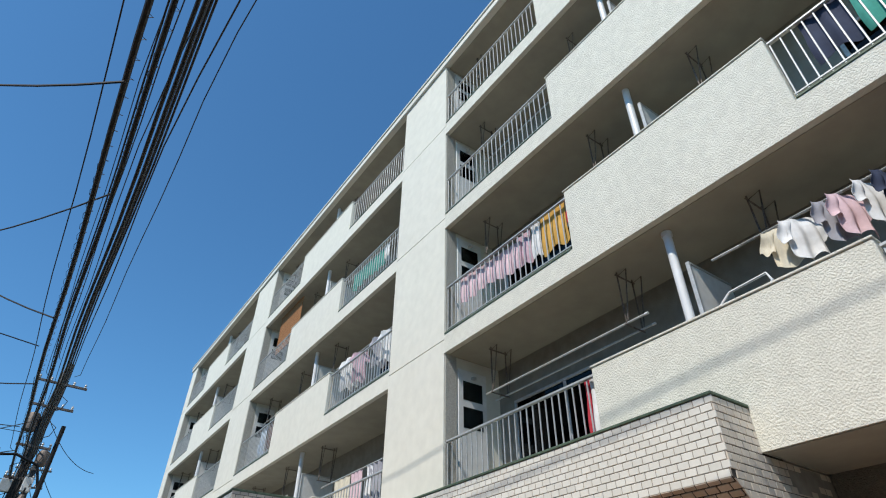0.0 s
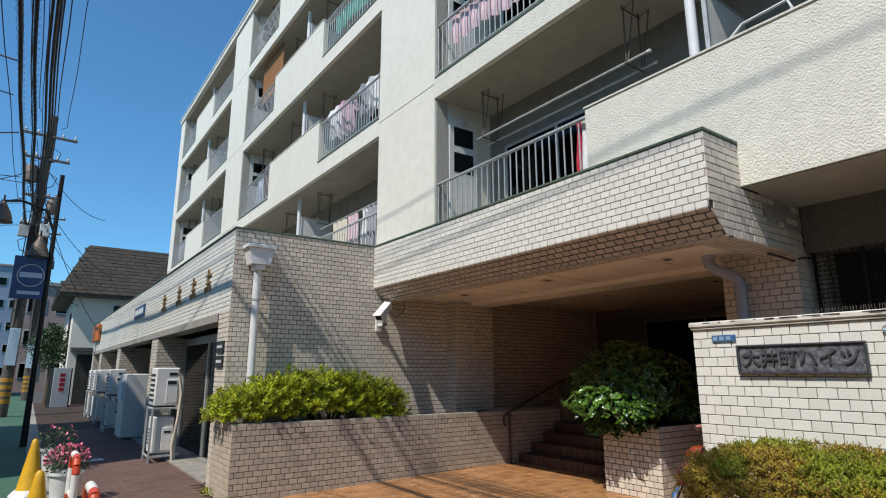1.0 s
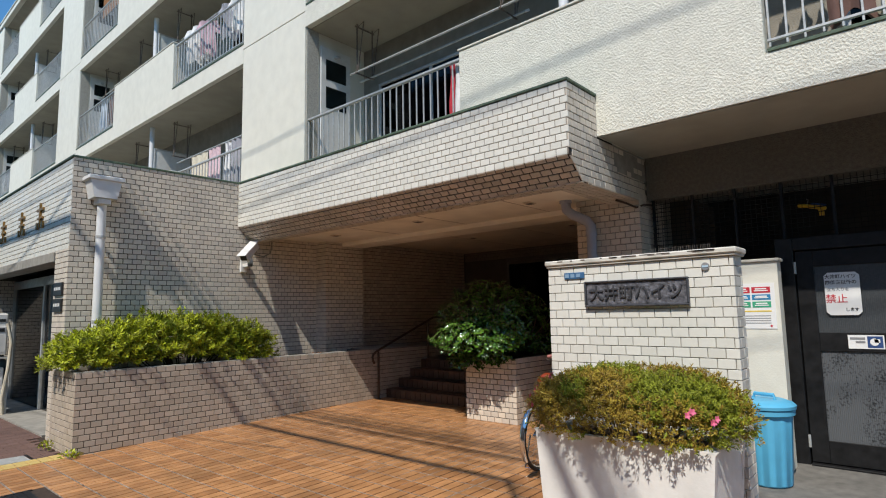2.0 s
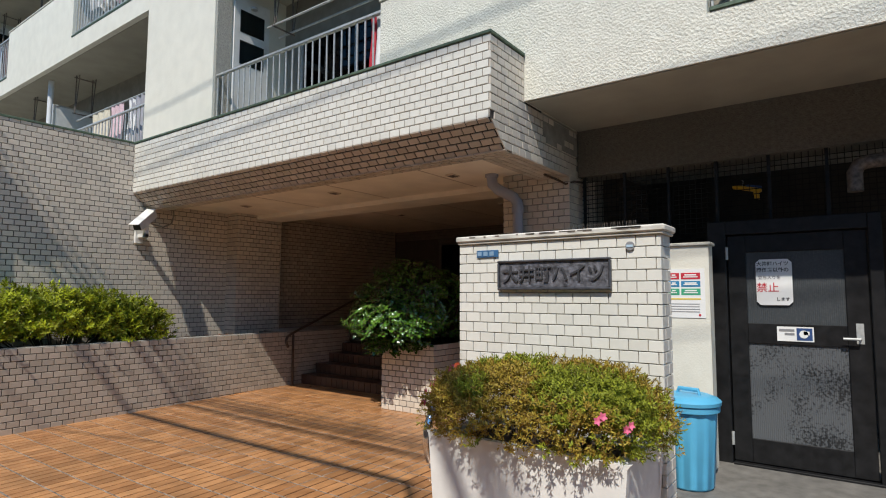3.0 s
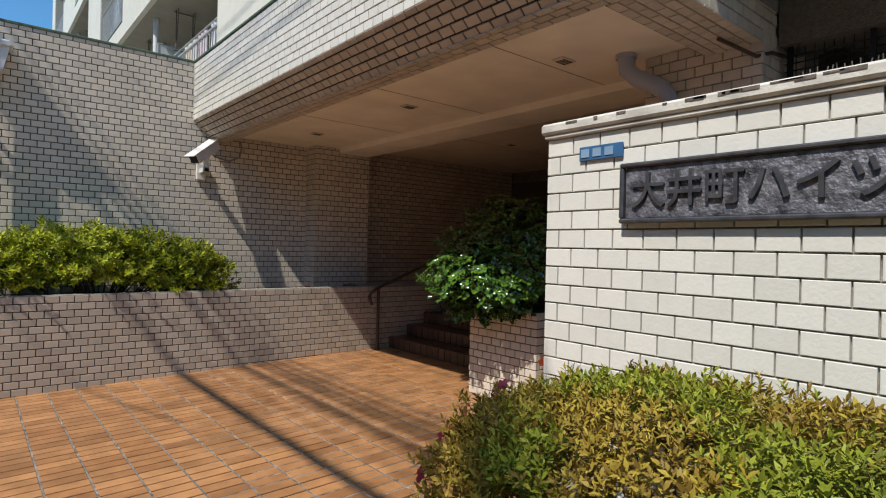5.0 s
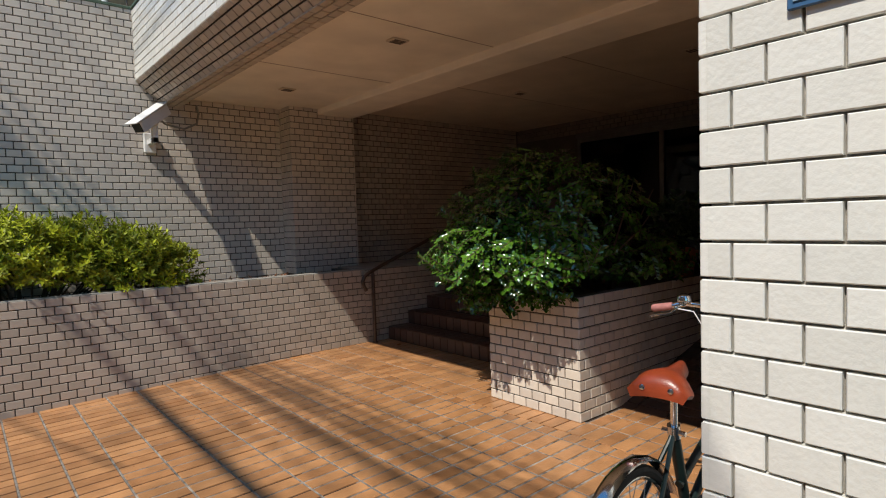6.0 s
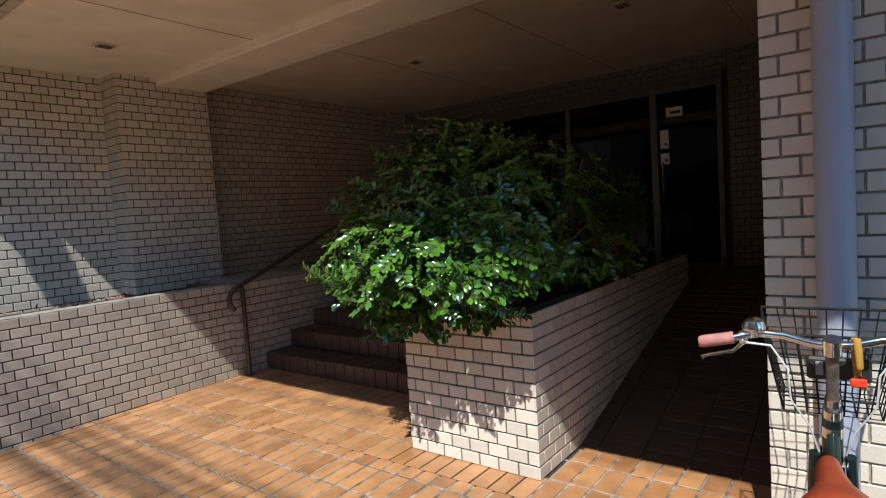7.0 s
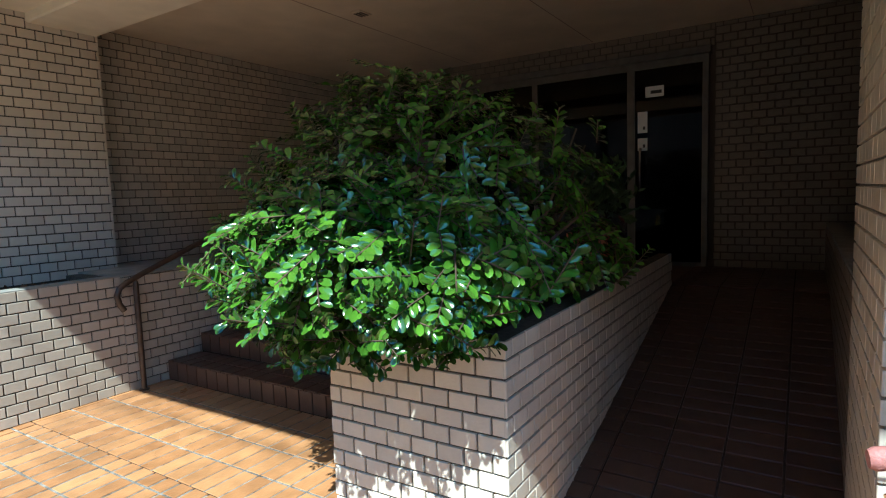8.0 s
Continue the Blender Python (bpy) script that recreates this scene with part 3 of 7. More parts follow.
part("edging", S().box((WX - 0.012, 9.18, 3.561), (WX + 0.34, WING_Y, 3.592), 0.006), GREEN, wfront, "green weathered metal edging")
part("edging", S().box((WX + 0.35, 9.182, 3.561), (BX + 0.003, 9.40, 3.592), 0.006), GREEN, wfront, "green weathered metal edging")
solid("roof_wing", S().box((WX + 0.3, 9.45, 3.2), (FX + 0.2, WING_Y, 3.5)), CONC, "flat concrete roof of the shop wing", "roof", "structure")
solid("wall_shop_back", S().box((4.15, 9.9, -0.2), (4.3, WING_Y, 3.2)), DARKI, "dark recessed shop front wall", "wall", "structure")
solid("floor_shop", S().box((WX, 9.9, -0.4), (4.3, WING_Y, -0.06)), CONC, "grey concrete floor of the recessed shop front", "floor", "structure")

# planting trough along the wing wall, and the wall beside the steps
trough = thing("wall_planter", "low beige tiled planting trough along the wing wall", "planter", kind="structure")
part("core", S().box((2.971, 8.311, -0.3), (7.43, 8.40, 0.83)).box((2.971, 8.4, -0.3), (3.06, 9.2, 0.83)).box((7.35, 8.4, -0.3), (7.43, 8.95, 0.83)), MORTAR_L, trough)
part("coping", S().box((2.965, 8.304, 0.831), (7.43, 8.42, 0.845), 0.004).box((2.965, 8.422, 0.831), (3.07, 9.19, 0.845), 0.004), CONC, trough, "thin grey cement top")
part("soil", S().box((3.07, 8.41, 0.4), (7.34, 9.195, 0.77)), SOIL, trough, "dark soil with dry leaves")
swall = thing("wall_steps", "beige tiled low wall beside the entrance steps", "wall", kind="structure")
part("core", S().box((7.432, 8.311, -0.3), (11.1, 9.199, 0.83)), MORTAR_L, swall)
part("coping", S().box((7.434, 8.305, 0.831), (11.1, 9.195, 0.845), 0.004), CONC, swall, "thin grey cement top")

# steps, landing, ramp
steps = thing("stairs", "four brown clay-tiled entrance steps", "stairs", kind="structure")
for i in range(4):
    x0 = 7.73 + 0.295 * i
    part("step", S().box((x0 + 0.012, 5.89, -0.3), (x0 + (0.5 if i < 3 else 2.6), 8.309, 0.15 * (i + 1) - 0.012)), GROUT, steps)
solid("floor_ramp", S().prism([(7.45, -0.011), (9.9, 0.586), (11.1, 0.586), (11.1, -0.4), (7.45, -0.4)], "y", 4.0, 5.06), GROUT,
      "brown clay-tiled ramp up to the entrance doors", "ramp", "structure")

# planter between steps and ramp
bed = thing("wall_entrance_planter", "beige tiled planter between the steps and the ramp", "planter", kind="structure")
part("core", S().box((7.001, 5.061, -0.3), (7.10, 5.869, 0.832)).box((7.10, 5.061, -0.3), (9.9, 5.15, 0.832)).box((7.10, 5.78, -0.3), (9.9, 5.869, 0.832)), MORTAR_L, bed)
part("soil", S().box((7.09, 5.14, 0.2), (9.9, 5.79, 0.76)), SOIL, bed, "dark soil")

# column with the canopy's far end on it, ramp side wall
col = thing("wall_column", "beige tiled column carrying the canopy", "column", kind="structure")
part("core", S().box((6.911, 3.281, -0.3), (7.6, 4.029, 2.79)), MORTAR_W, col)
part("back_core", S().box((7.6, 3.281, -0.3), (7.88, 4.029, 2.79)), MORTAR_W, col)
part("side_wall", S().box((7.881, 3.88, -0.3), (11.056, 4.029, 0.985)), MORTAR_L, col, "low tiled wall along the ramp")
part("side_coping", S().box((7.881, 3.872, 0.986), (11.056, 4.042, 1.0), 0.004), CONC, col, "thin grey cement top")
solid("wall_recess", S().box((7.881, 3.1, -0.2), (11.07, 3.28, 2.8)), WALL_SHADE, "plastered wall beyond the ramp, shade put into its dark brown", "wall", "structure")
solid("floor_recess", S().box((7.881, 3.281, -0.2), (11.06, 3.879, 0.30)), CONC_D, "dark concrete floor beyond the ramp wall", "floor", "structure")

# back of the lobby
solid("wall_lobby", S().box((11.07, 3.1, 0.0), (11.25, 4.95, 2.8)).box((11.07, 4.95, 2.52), (11.25, 9.2, 2.8)).box((11.07, 7.95, 0), (11.25, 9.2, 2.52)), WALL_SHADE,
      "plastered wall round the entrance doors, shade put into its dark brown", "wall", "structure")
solid("wall_lobby_back", S().box((14.0, 3.5, 0.3), (14.2, 9.4, 2.86)).box((11.25, 3.3, 0.3), (14.2, 3.5, 2.86)).box((11.25, 9.2, 0.3), (14.2, 9.4, 2.86)), DARKI, "dark lobby walls behind the entrance doors", "wall", "structure")
solid("floor_lobby", S().box((11.07, 3.5, 0.3), (14.2, 9.3, 0.588)), FLOORR, "dark brown lobby floor", "floor", "structure")
solid("ceiling_lobby", S().box((11.25, 3.5, 2.6), (14.2, 9.3, 2.7)), DARKI, "dark lobby ceiling", "ceiling", "structure")

# service side
solid("wall_service_beam", S().box((7.1, START_Y, 2.66), (7.4, 3.26, 3.153)), ROUGH_D, "rough dark concrete beam over the service wall", "beam", "structure")
solid("ceiling_service", S().box((FX + 0.02, START_Y, 3.143), (7.1, 3.25, 3.153)), SOFFITW, "soffit under the projecting storey, shade put into its cream", "ceiling", "structure")
solid("wall_service", S().box((6.75, 1.96, -0.2), (6.9, 3.27, 1.86)), PAINT, "short white painted wall with a notice", "wall", "structure")
solid("wall_service_cap", S().box((6.73, 1.94, 1.862), (6.92, 3.27, 1.89), 0.006), COPING, "white cement cap on the short wall", "trim", "structure")
solid("wall_service_back", S().box((9.0, START_Y, -0.2), (9.2, 3.9, 3.1)), DARKI, "dark wall behind the service grille", "wall", "structure")

# sign wall
sw = thing("wall_sign", "free-standing cream tiled wall with the building's name", "wall", kind="structure")
part("core", S().box((5.036, 1.896, -0.3), (5.219, 3.309, 1.795)), MORTAR_W, sw)
part("coping", S().box((4.992, 1.85, 1.816), (5.25, 3.345, 1.858), 0.009).box((5.004, 1.862, 1.80), (5.238, 3.333, 1.815), 0.004), COPING, sw, "chipped white painted cement coping")

# unseen tall building across the street, which shades part of the footway
solid("facade_opposite_tall", S().box((-14, 11.0, -0.2), (-5.0, 21.0, 11.6)).box((-14.2, 10.8, 11.6), (-4.8, 21.2, 11.8)), PINKW, "plain brown-pink building across the street", "building", "structure")
# Unseen low block added to keep sky out of the porch and door glass.
solid("facade_opposite_low", S().box((-14, -20, -0.2), (-5.6, 10.7, 7.2)).box((-14.2, -20.2, 7.2), (-5.4, 10.75, 7.4)), PINKW, "unseen low block added across the street to block sky", "building", "structure")


# ---- balconies ----
def floor_z(k):
    return LEVEL[k] + 0.36


def railing(length):
    r = thing("balcony_railing", "grey painted steel balcony railing with upright bars", "railing", "balcony railings")
    part("top_rail", S().box((-0.025, 0.01, 0.985), (0.025, length - 0.01, 1.02), 0.006), STEEL, r)
    part("bottom_rail", S().box((-0.015, 0.01, 0.085), (0.015, length - 0.01, 0.11), 0.004), STEEL, r)
    bar = S().box((-0.0085, -0.0085, 0.04), (0.0085, 0.0085, 0.985), 0.002).mesh("baluster", STEEL)
    count = int(length / 0.126)
    for i in range(count + 1):
        share("baluster", bar, r, at(0, 0.03 + (length - 0.06) * i / count, 0))
    return r


rails = {}
for b, (ya, yb, yc, yd) in enumerate(bays):
    for k in range(4):
        for y0, y1 in ((ya, yb), (yc, yd)):
            m, size = at(FX + 0.07, y0, floor_z(k) + 0.03), round(y1 - y0, 2)
            if size in rails:
                copy_thing(rails[size], m)
            else:
                rails[size] = railing(size)
                rails[size].matrix_basis = m


def bracket(k):
    br = thing("clothes_pole_bracket", "dark steel clothes-pole hanger under the balcony ceiling", "bracket", "clothes-pole brackets")
    for dx in (-0.16, 0.16):
        part("arm", S().tube([(dx, 0.0, 0), (dx, 0.0, -0.82)], 0.012, 6), RUST, br)
        part("arm", S().tube([(dx, 0.0, -0.06), (dx, -0.16, -0.02), (dx, -0.03, -0.77)], 0.009, 6), RUST, br)
    part("cross_bar", S().tube([(-0.2, 0.0, -0.05), (0.2, 0.0, -0.05)], 0.012, 6), RUST, br)
    part("hook", S().tube([(-0.2, 0.0, -0.828), (0.2, 0.0, -0.828)], 0.012, 6), RUST, br)
    return br


def post_thing():
    p = thing("balcony_post", "round grey-blue steel post between two flats", "post", "balcony posts")
    part("shaft", S().tube([(0, 0, 0), (0, 0, 2.46)], 0.055, 16), PIPEW, p, smooth=True)
    part("collar", S().tube([(0, 0, 2.41), (0, 0, 2.465)], 0.07, 16), PIPEW, p, smooth=True)
    return p


def screen_thing():
    p = thing("balcony_screen", "pale grey partition board between two balconies", "partition", "balcony partitions")
    part("board", S().box((0, -0.015, 0.05), (0.85, 0.015, 2.0), 0.006), WHITEP, p)
    part("board_frame", S().box((-0.03, -0.025, 0), (0.0, 0.025, 2.03), 0.004).box((0, -0.025, 2.0), (0.87, 0.025, 2.03), 0.004), STEEL, p)
    return p


def window_thing():
    w = thing("sliding_window", "dark sliding balcony window with aluminium frames", "window", "balcony windows", "structure")
    part("window_frame", S().box((-0.06, 0, 0), (0, 2.4, 0.05), 0.004).box((-0.06, 0, 1.95), (0, 2.4, 2.0), 0.004).box((-0.06, 0, 0.05), (0, 0.05, 1.95), 0.004).box((-0.06, 2.35, 0.05), (0, 2.4, 1.95), 0.004).box((-0.05, 1.17, 0.05), (0, 1.23, 1.95), 0.004), STEEL, w)
    for y in (0.05, 1.23):
        part("pane", S().box((-0.03, y, 0.05), (-0.022, y + 1.12, 1.95)), GLASS_D, w)
    part("curtain", S().prism([(-0.012 + 0.006 * math.sin(i * 1.3), 0.06 + 2.28 * i / 60) for i in range(61)] + [(-0.001, 2.34), (-0.001, 0.06)], "z", 0.06, 1.94), CLOTH["brown"], w, "drawn dark curtain")
    return w


def side_door():
    d = thing("balcony_door", "white framed utility door with two dark panes", "door", "balcony utility doors", "structure")
    part("door_leaf", S().box((0, -0.03, 0.02), (0.62, 0, 2.25), 0.006), WHITEP, d)
    part("pane", S().box((0.10, -0.034, 1.25), (0.52, -0.031, 1.60)), GLASS_C, d)
    part("pane", S().box((0.10, -0.034, 1.72), (0.52, -0.031, 2.05)), GLASS_C, d)
    part("vent_cap", S().lathe([(0.001, 0), (0.05, 0), (0.05, 0.03), (0.001, 0.03)], (0.3, -0.08, 2.1), 12), STEEL, d)
    return d


def pole_thing(length):
    p = thing("clothes_pole", "thin steel clothes pole hung along a balcony", "clothes pole", "clothes poles")
    part("rod", S().tube([(0, 0, 0), (0, length, 0)], 0.016, 8), STEEL, p, smooth=True)
    part("cap", S().tube([(0, -0.02, 0), (0, 0.03, 0)], 0.019, 8), WHITEP, p, smooth=True)
    return p


protos = {}


def place(kind, maker, m):
    if kind not in protos:
        protos[kind] = maker()
        protos[kind].matrix_basis = m
        return protos[kind]
    return copy_thing(protos[kind], m)


for b, (ya, yb, yc, yd) in enumerate(bays):
    mid = (yb + yc) / 2 + (0.35 if b == 0 else 0)
    for k in range(4):
        z0 = floor_z(k)
        top = (LEVEL[k + 1] if k < 3 else ROOF) - 0.012
        low = Matrix.Diagonal((1, 1, (top - z0) / 2.475, 1))
        place("post", post_thing, at(6.27, mid, z0 + 0.001, low))
        place("screen", screen_thing, at(6.3, mid - 0.15, z0 + 0.001))
        for y in (yd - 0.7, yc - 0.3, yb + 1.0, ya + 0.9):
            place("bracket", lambda: bracket(0), at(6.62, y, top))
        for y in (yd - 2.85, ya + 0.35):
            place("window", window_thing, at(7.199, y, z0 + 0.02, Matrix.Diagonal((1, 1, 0.91, 1))))
        place("door", side_door, at(6.25, yd - 0.001, z0 + 0.03, low))
        if (k + b) % 2 == 0 or k == 0:
            place("pole", lambda: pole_thing(3.3), at(6.47, yc - 0.62, top - 0.80))
            place("pole", lambda: pole_thing(3.3), at(6.77, yc - 0.50, top - 0.80))
# roughcast returns beside the openings
for i, y in enumerate((8.24, 19.88, 31.0)):
    solid("trim_return_%d" % (i + 1), S().box((FX + 0.03, y - 0.022, 3.52), (FX + 0.26, y - 0.002, ROOF - 0.02)), ROUGHCAST, "grey roughcast strip on the pillar's side", "trim", "structure")


def cloth(sh, w, h, amp, folds, y0=0.0, z0=0.0, x0=0.0, taper=0.0, phase=0.0, drop=0.0):
    """Hanging cloth, w along y, h downwards, 4 mm thick with folds."""
    nu, nv = max(8, int(folds * 8)), 7
    v, f = [], []
    for s in (0, 0.004):
        for j in range(nv + 1):
            t = j / nv
            for i in range(nu + 1):
                u = i / nu
                x = x0 + s + amp * (0.35 + 0.65 * t) * math.sin(u * folds * 2 * math.pi + phase + 0.6 * t) + 0.012 * math.sin(7 * t + phase)
                v.append((x, y0 + w * (u - 0.5) * (1 - taper * t) + 0.01 * math.sin(5 * t + u * 4), z0 - h * t * (1 + 0.08 * math.sin(u * 9 + phase)) - drop * (u - 0.5)))
    m = (nu + 1) * (nv + 1)
    for s in (0, m):
        f += [(s + j * (nu + 1) + i, s + j * (nu + 1) + i + 1, s + (j + 1) * (nu + 1) + i + 1, s + (j + 1) * (nu + 1) + i) for j in range(nv) for i in range(nu)]
    rim = [i for i in range(nu + 1)] + [j * (nu + 1) + nu for j in range(1, nv + 1)] + [nv * (nu + 1) + i for i in range(nu - 1, -1, -1)] + [j * (nu + 1) for j in range(nv - 1, 0, -1)]
    f += [(rim[i], rim[(i + 1) % len(rim)], m + rim[(i + 1) % len(rim)], m + rim[i]) for i in range(len(rim))]
    return sh.add(v, f)


def hung(name, col, label, x, y, z, w, h, amp=0.02, folds=4, **kw):
    ob = solid(name, cloth(S(), w, h, amp, folds, **kw), CLOTH[col], label, "laundry", group="laundry on the balconies", smooth=True)
    ob.matrix_basis = at(x, y, z)
    return ob


def shirt(col, label, x, y, z, w=0.48, h=0.62, turn=0):
    sh = cloth(S(), w, h, 0.03, 2, phase=y)
    for s in (-1, 1):
        k = len(sh.v)
        cloth(sh, 0.13, 0.27, 0.02, 1, y0=0, phase=s + y)
        c, q = math.cos(0.24 * s), math.sin(0.24 * s)
        for i in range(k, len(sh.v)):
            px, py, pz = sh.v[i]
            sh.v[i] = (px, py * c - pz * q + s * (w * 0.44), py * q + pz * c - 0.02)
    ob = solid("hanging_shirt", sh, CLOTH[col], label, "shirt", group="laundry on the balconies", smooth=True)
    ob.matrix_basis = at(x, y, z) @ pose(0, 0, 0, 0, 0, turn)
    return ob


def rail_top(k):
    return floor_z(k) + 1.05


hung("striped_towel", "red", "red towel over the balcony railing", FX + 0.13, 5.24, rail_top(0), 0.10, 0.80, 0.02, 1)
hung("striped_towel", "white", "white towel over the balcony railing", FX + 0.125, 5.13, rail_top(0), 0.14, 0.85, 0.02, 1)
hung("bed_sheet", "pink", "pale pink sheet drying along the railing", FX + 0.13, 7.05, rail_top(1) - 0.04, 1.7, 0.50, 0.03, 7, drop=-0.10)
hung("towel", "mauve", "mauve towel on the railing", FX + 0.15, 6.15, rail_top(1), 0.35, 0.6, 0.03, 2)
hung("towel", "white", "white towel on the railing", FX + 0.13, 5.83, rail_top(1), 0.22, 0.62, 0.02, 2)
hung("blanket", "ochre", "ochre blanket airing over the railing", FX + 0.13, 5.43, rail_top(1) + 0.02, 0.55, 0.72, 0.012, 2)
hung("small_towel", "red", "red cloth at the railing's end", FX + 0.14, 5.11, rail_top(1), 0.08, 0.4, 0.01, 1)
hung("bed_sheet", "teal", "teal sheet drying along the railing", FX + 0.13, 11.93, rail_top(2) - 0.1, 1.7, 0.50, 0.03, 6)
hung("towel", "white", "white towel on the railing", FX + 0.28, 11.37, rail_top(2) + 0.13, 0.5, 0.5, 0.02, 3)
hung("towel", "cream", "cream towel hung behind the railing", FX + 0.28, 12.45, rail_top(0) + 0.33, 0.75, 1.1, 0.02, 3)
hung("towel", "pink", "pale pink towel hung behind the railing", FX + 0.28, 11.79, rail_top(0) + 0.33, 0.5, 1.0, 0.02, 3)
hung("towel", "grey", "grey clothes hung behind the railing", FX + 0.28, 10.99, rail_top(0) + 0.33, 0.55, 1.0, 0.04, 3)
hung("towel", "white", "white cloth hung behind the railing", FX + 0.28, 11.22, rail_top(0) + 0.33, 0.25, 0.9, 0.03, 2)
for y, c in ((12.8, "white"), (12.5, "white"), (12.2, "mauve"), (11.2, "grey"), (10.8, "white")):
    shirt(c, c.replace("_", " ") + " shirt drying behind the railing", FX + 0.28, y, rail_top(1) + 0.28, 0.34, 0.75, 40)
for y, c, q in ((2.62, "cream", 20), (2.44, "white", 45), (2.12, "grey", 60), (1.98, "pink", 62), (1.76, "white", 70), (1.58, "navy", 66), (1.42, "blue", 72), (1.24, "pale_blue", 68),
                (1.06, "white", 72), (0.86, "pale_blue", 66), (0.66, "white", 70), (0.45, "white", 66)):
    shirt(c, c.replace("_", " ") + " shirt on the clothes pole", 6.28, y - 0.12, 5.37, 0.31, 0.48, q)
copy_thing(protos["pole"], at(6.28, -0.35, 5.4))
copy_thing(protos["pole"], at(6.28, 0.0, 5.4))
for k, z in ((0, 0.34), (1, 0.30), (2, 0.14)):
    copy_thing(protos["pole"], at(FX + 0.28, 10.21, rail_top(k) + z))
for y, c in ((1.2, "brown"), (0.9, "cream"), (0.6, "brown"), (0.3, "cream")):
    hung("rug", c, c + " patterned rug hung inside the railing", FX + 0.105, y - 0.05, rail_top(0), 0.33, 0.9, 0.025, 2)
for y, c in ((1.2, "navy"), (0.7, "teal"), (0.2, "navy")):
    hung("towel", c, "dark cloth hung behind the railing", FX + 0.105, y, rail_top(1), 0.45, 0.7, 0.03, 2)
for y, c in ((17.3, "brown"), (17.95, "pale_blue"), (28.7, "grey"), (29.5, "white")):
    hung("towel", c, c.replace("_", " ") + " cloth behind a balcony railing", FX + 0.105, y, rail_top(1), 0.5, 0.8, 0.03, 2)

# square peg hanger lying over the parapet
hanger = thing("peg_hanger", "white plastic peg hanger leaning on the parapet", "hanger")
hanger.matrix_basis = at(6.10, 3.0, 4.74) @ pose(0, 0, 0, 0, 20, 0)
part("ring", S().tube([(0, -0.3, 0), (0, -0.25, 0.14), (0.05, 0.2, 0.17), (0.05, 0.32, 0.02), (0, 0.28, -0.06), (0, -0.26, -0.06)], 0.014, 6, True), WHITEP, hanger, smooth=True)
for i in range(7):
    part("peg", S().box((-0.012, -0.26 + 0.09 * i, -0.13), (0.012, -0.235 + 0.09 * i, -0.04), 0.003), PRINT["blue"] if i % 3 == 1 else WHITEP, hanger)

# reed blind on an upper balcony, outdoor unit
blind = thing("reed_blind", "brown reed blind hung in a balcony opening", "blind")
for i in range(30):
    part("slat", S().box((FX + 0.25, 17.0, floor_z(2) + 1.036 + i * 0.048), (FX + 0.27, 18.9, floor_z(2) + 1.078 + i * 0.048), 0.003), WOOD, blind)

part("head_bar", S().box((FX + 0.24, 16.98, floor_z(2) + 2.474), (FX + 0.28, 18.92, floor_z(2) + 2.489)), WOOD, blind)


# ---- shop wing front ----
def heater(label):
    u = thing("water_heater_unit", label, "heater unit", "wall units along the shop front")
    for x in (0, 0.42):
        for y in (0, 0.57):
            part("stand_leg", S().box((x, y, 0), (x + 0.03, y + 0.03, 0.92)), STEEL, u, "grey steel angle leg")
    part("stand_rail", S().box((0.031, 0, 0.1), (0.419, 0.03, 0.13)), STEEL, u)
    part("stand_rail", S().box((0, 0.031, 0.1), (0.03, 0.569, 0.13)), STEEL, u)
    part("stand_top", S().box((0, 0, 0.921), (0.45, 0.6, 0.95), 0.004), STEEL, u)
    part("back_plate", S().box((0.43, 0.03, 0.14), (0.445, 0.57, 0.90)), DARKI, u)
    low = part("lower_case", S().box((0.05, 0.06, 0.16), (0.40, 0.54, 0.78), 0.015), WHITEP, u)
    for i in range(5):
        part("slot", S().box((0.044, 0.12, 0.3 + i * 0.06), (0.0495, 0.48, 0.325 + i * 0.06)), BLACK, low)
    part("side_cover", S().box((0.20, 0.045, 0.2), (0.39, 0.0595, 0.6), 0.006), WHITE, low)
    part("grip_slot", S().box((0.24, 0.040, 0.5), (0.35, 0.0445, 0.54)), BLACK, low)
    up = part("upper_case", S().box((0.02, 0.04, 0.985), (0.42, 0.56, 1.66), 0.02), WHITE, u)
    for i in range(6):
        part("louvre", S().box((0.010, 0.10, 1.06 + i * 0.09), (0.0195, 0.50, 1.10 + i * 0.09)), BLACK, up)
    part("side_cover", S().box((0.21, 0.024, 1.03), (0.40, 0.0395, 1.45), 0.006), WHITEP, up)
    part("grip_slot", S().box((0.22, 0.018, 1.36), (0.37, 0.0235, 1.42)), BLACK, up)
    part("badge", S().box((0.24, 0.034, 1.52), (0.38, 0.0395, 1.57)), BLACK, up)
    for y in (0.1, 0.45):
        part("foot", S().box((0.04, y, 0.951), (0.40, y + 0.04, 0.984)), BLACK, up)
    part("hose", S().tube([(0.40, -0.02, 1.5), (0.46, -0.03, 1.2), (0.44, -0.03, 0.8), (0.38, -0.02, 0.3), (0.4, 0.0, 0.02)], 0.026, 8), CLOTH["cream"], u, smooth=True)
    return u


h0 = heater("white boxed heater units stacked on a steel stand")
h0.matrix_basis = at(2.72, 12.45, -0.09)
for y in (19.2, 22.0, 23.6, 25.2):
    copy_thing(h0, at(2.66, y, -0.09))
cabinet = thing("outdoor_unit", "large pale outdoor unit with side louvres", "outdoor unit")
part("case", S().box((2.8, 16.9, -0.05), (3.35, 17.9, 1.45), 0.02), WHITEP, cabinet)
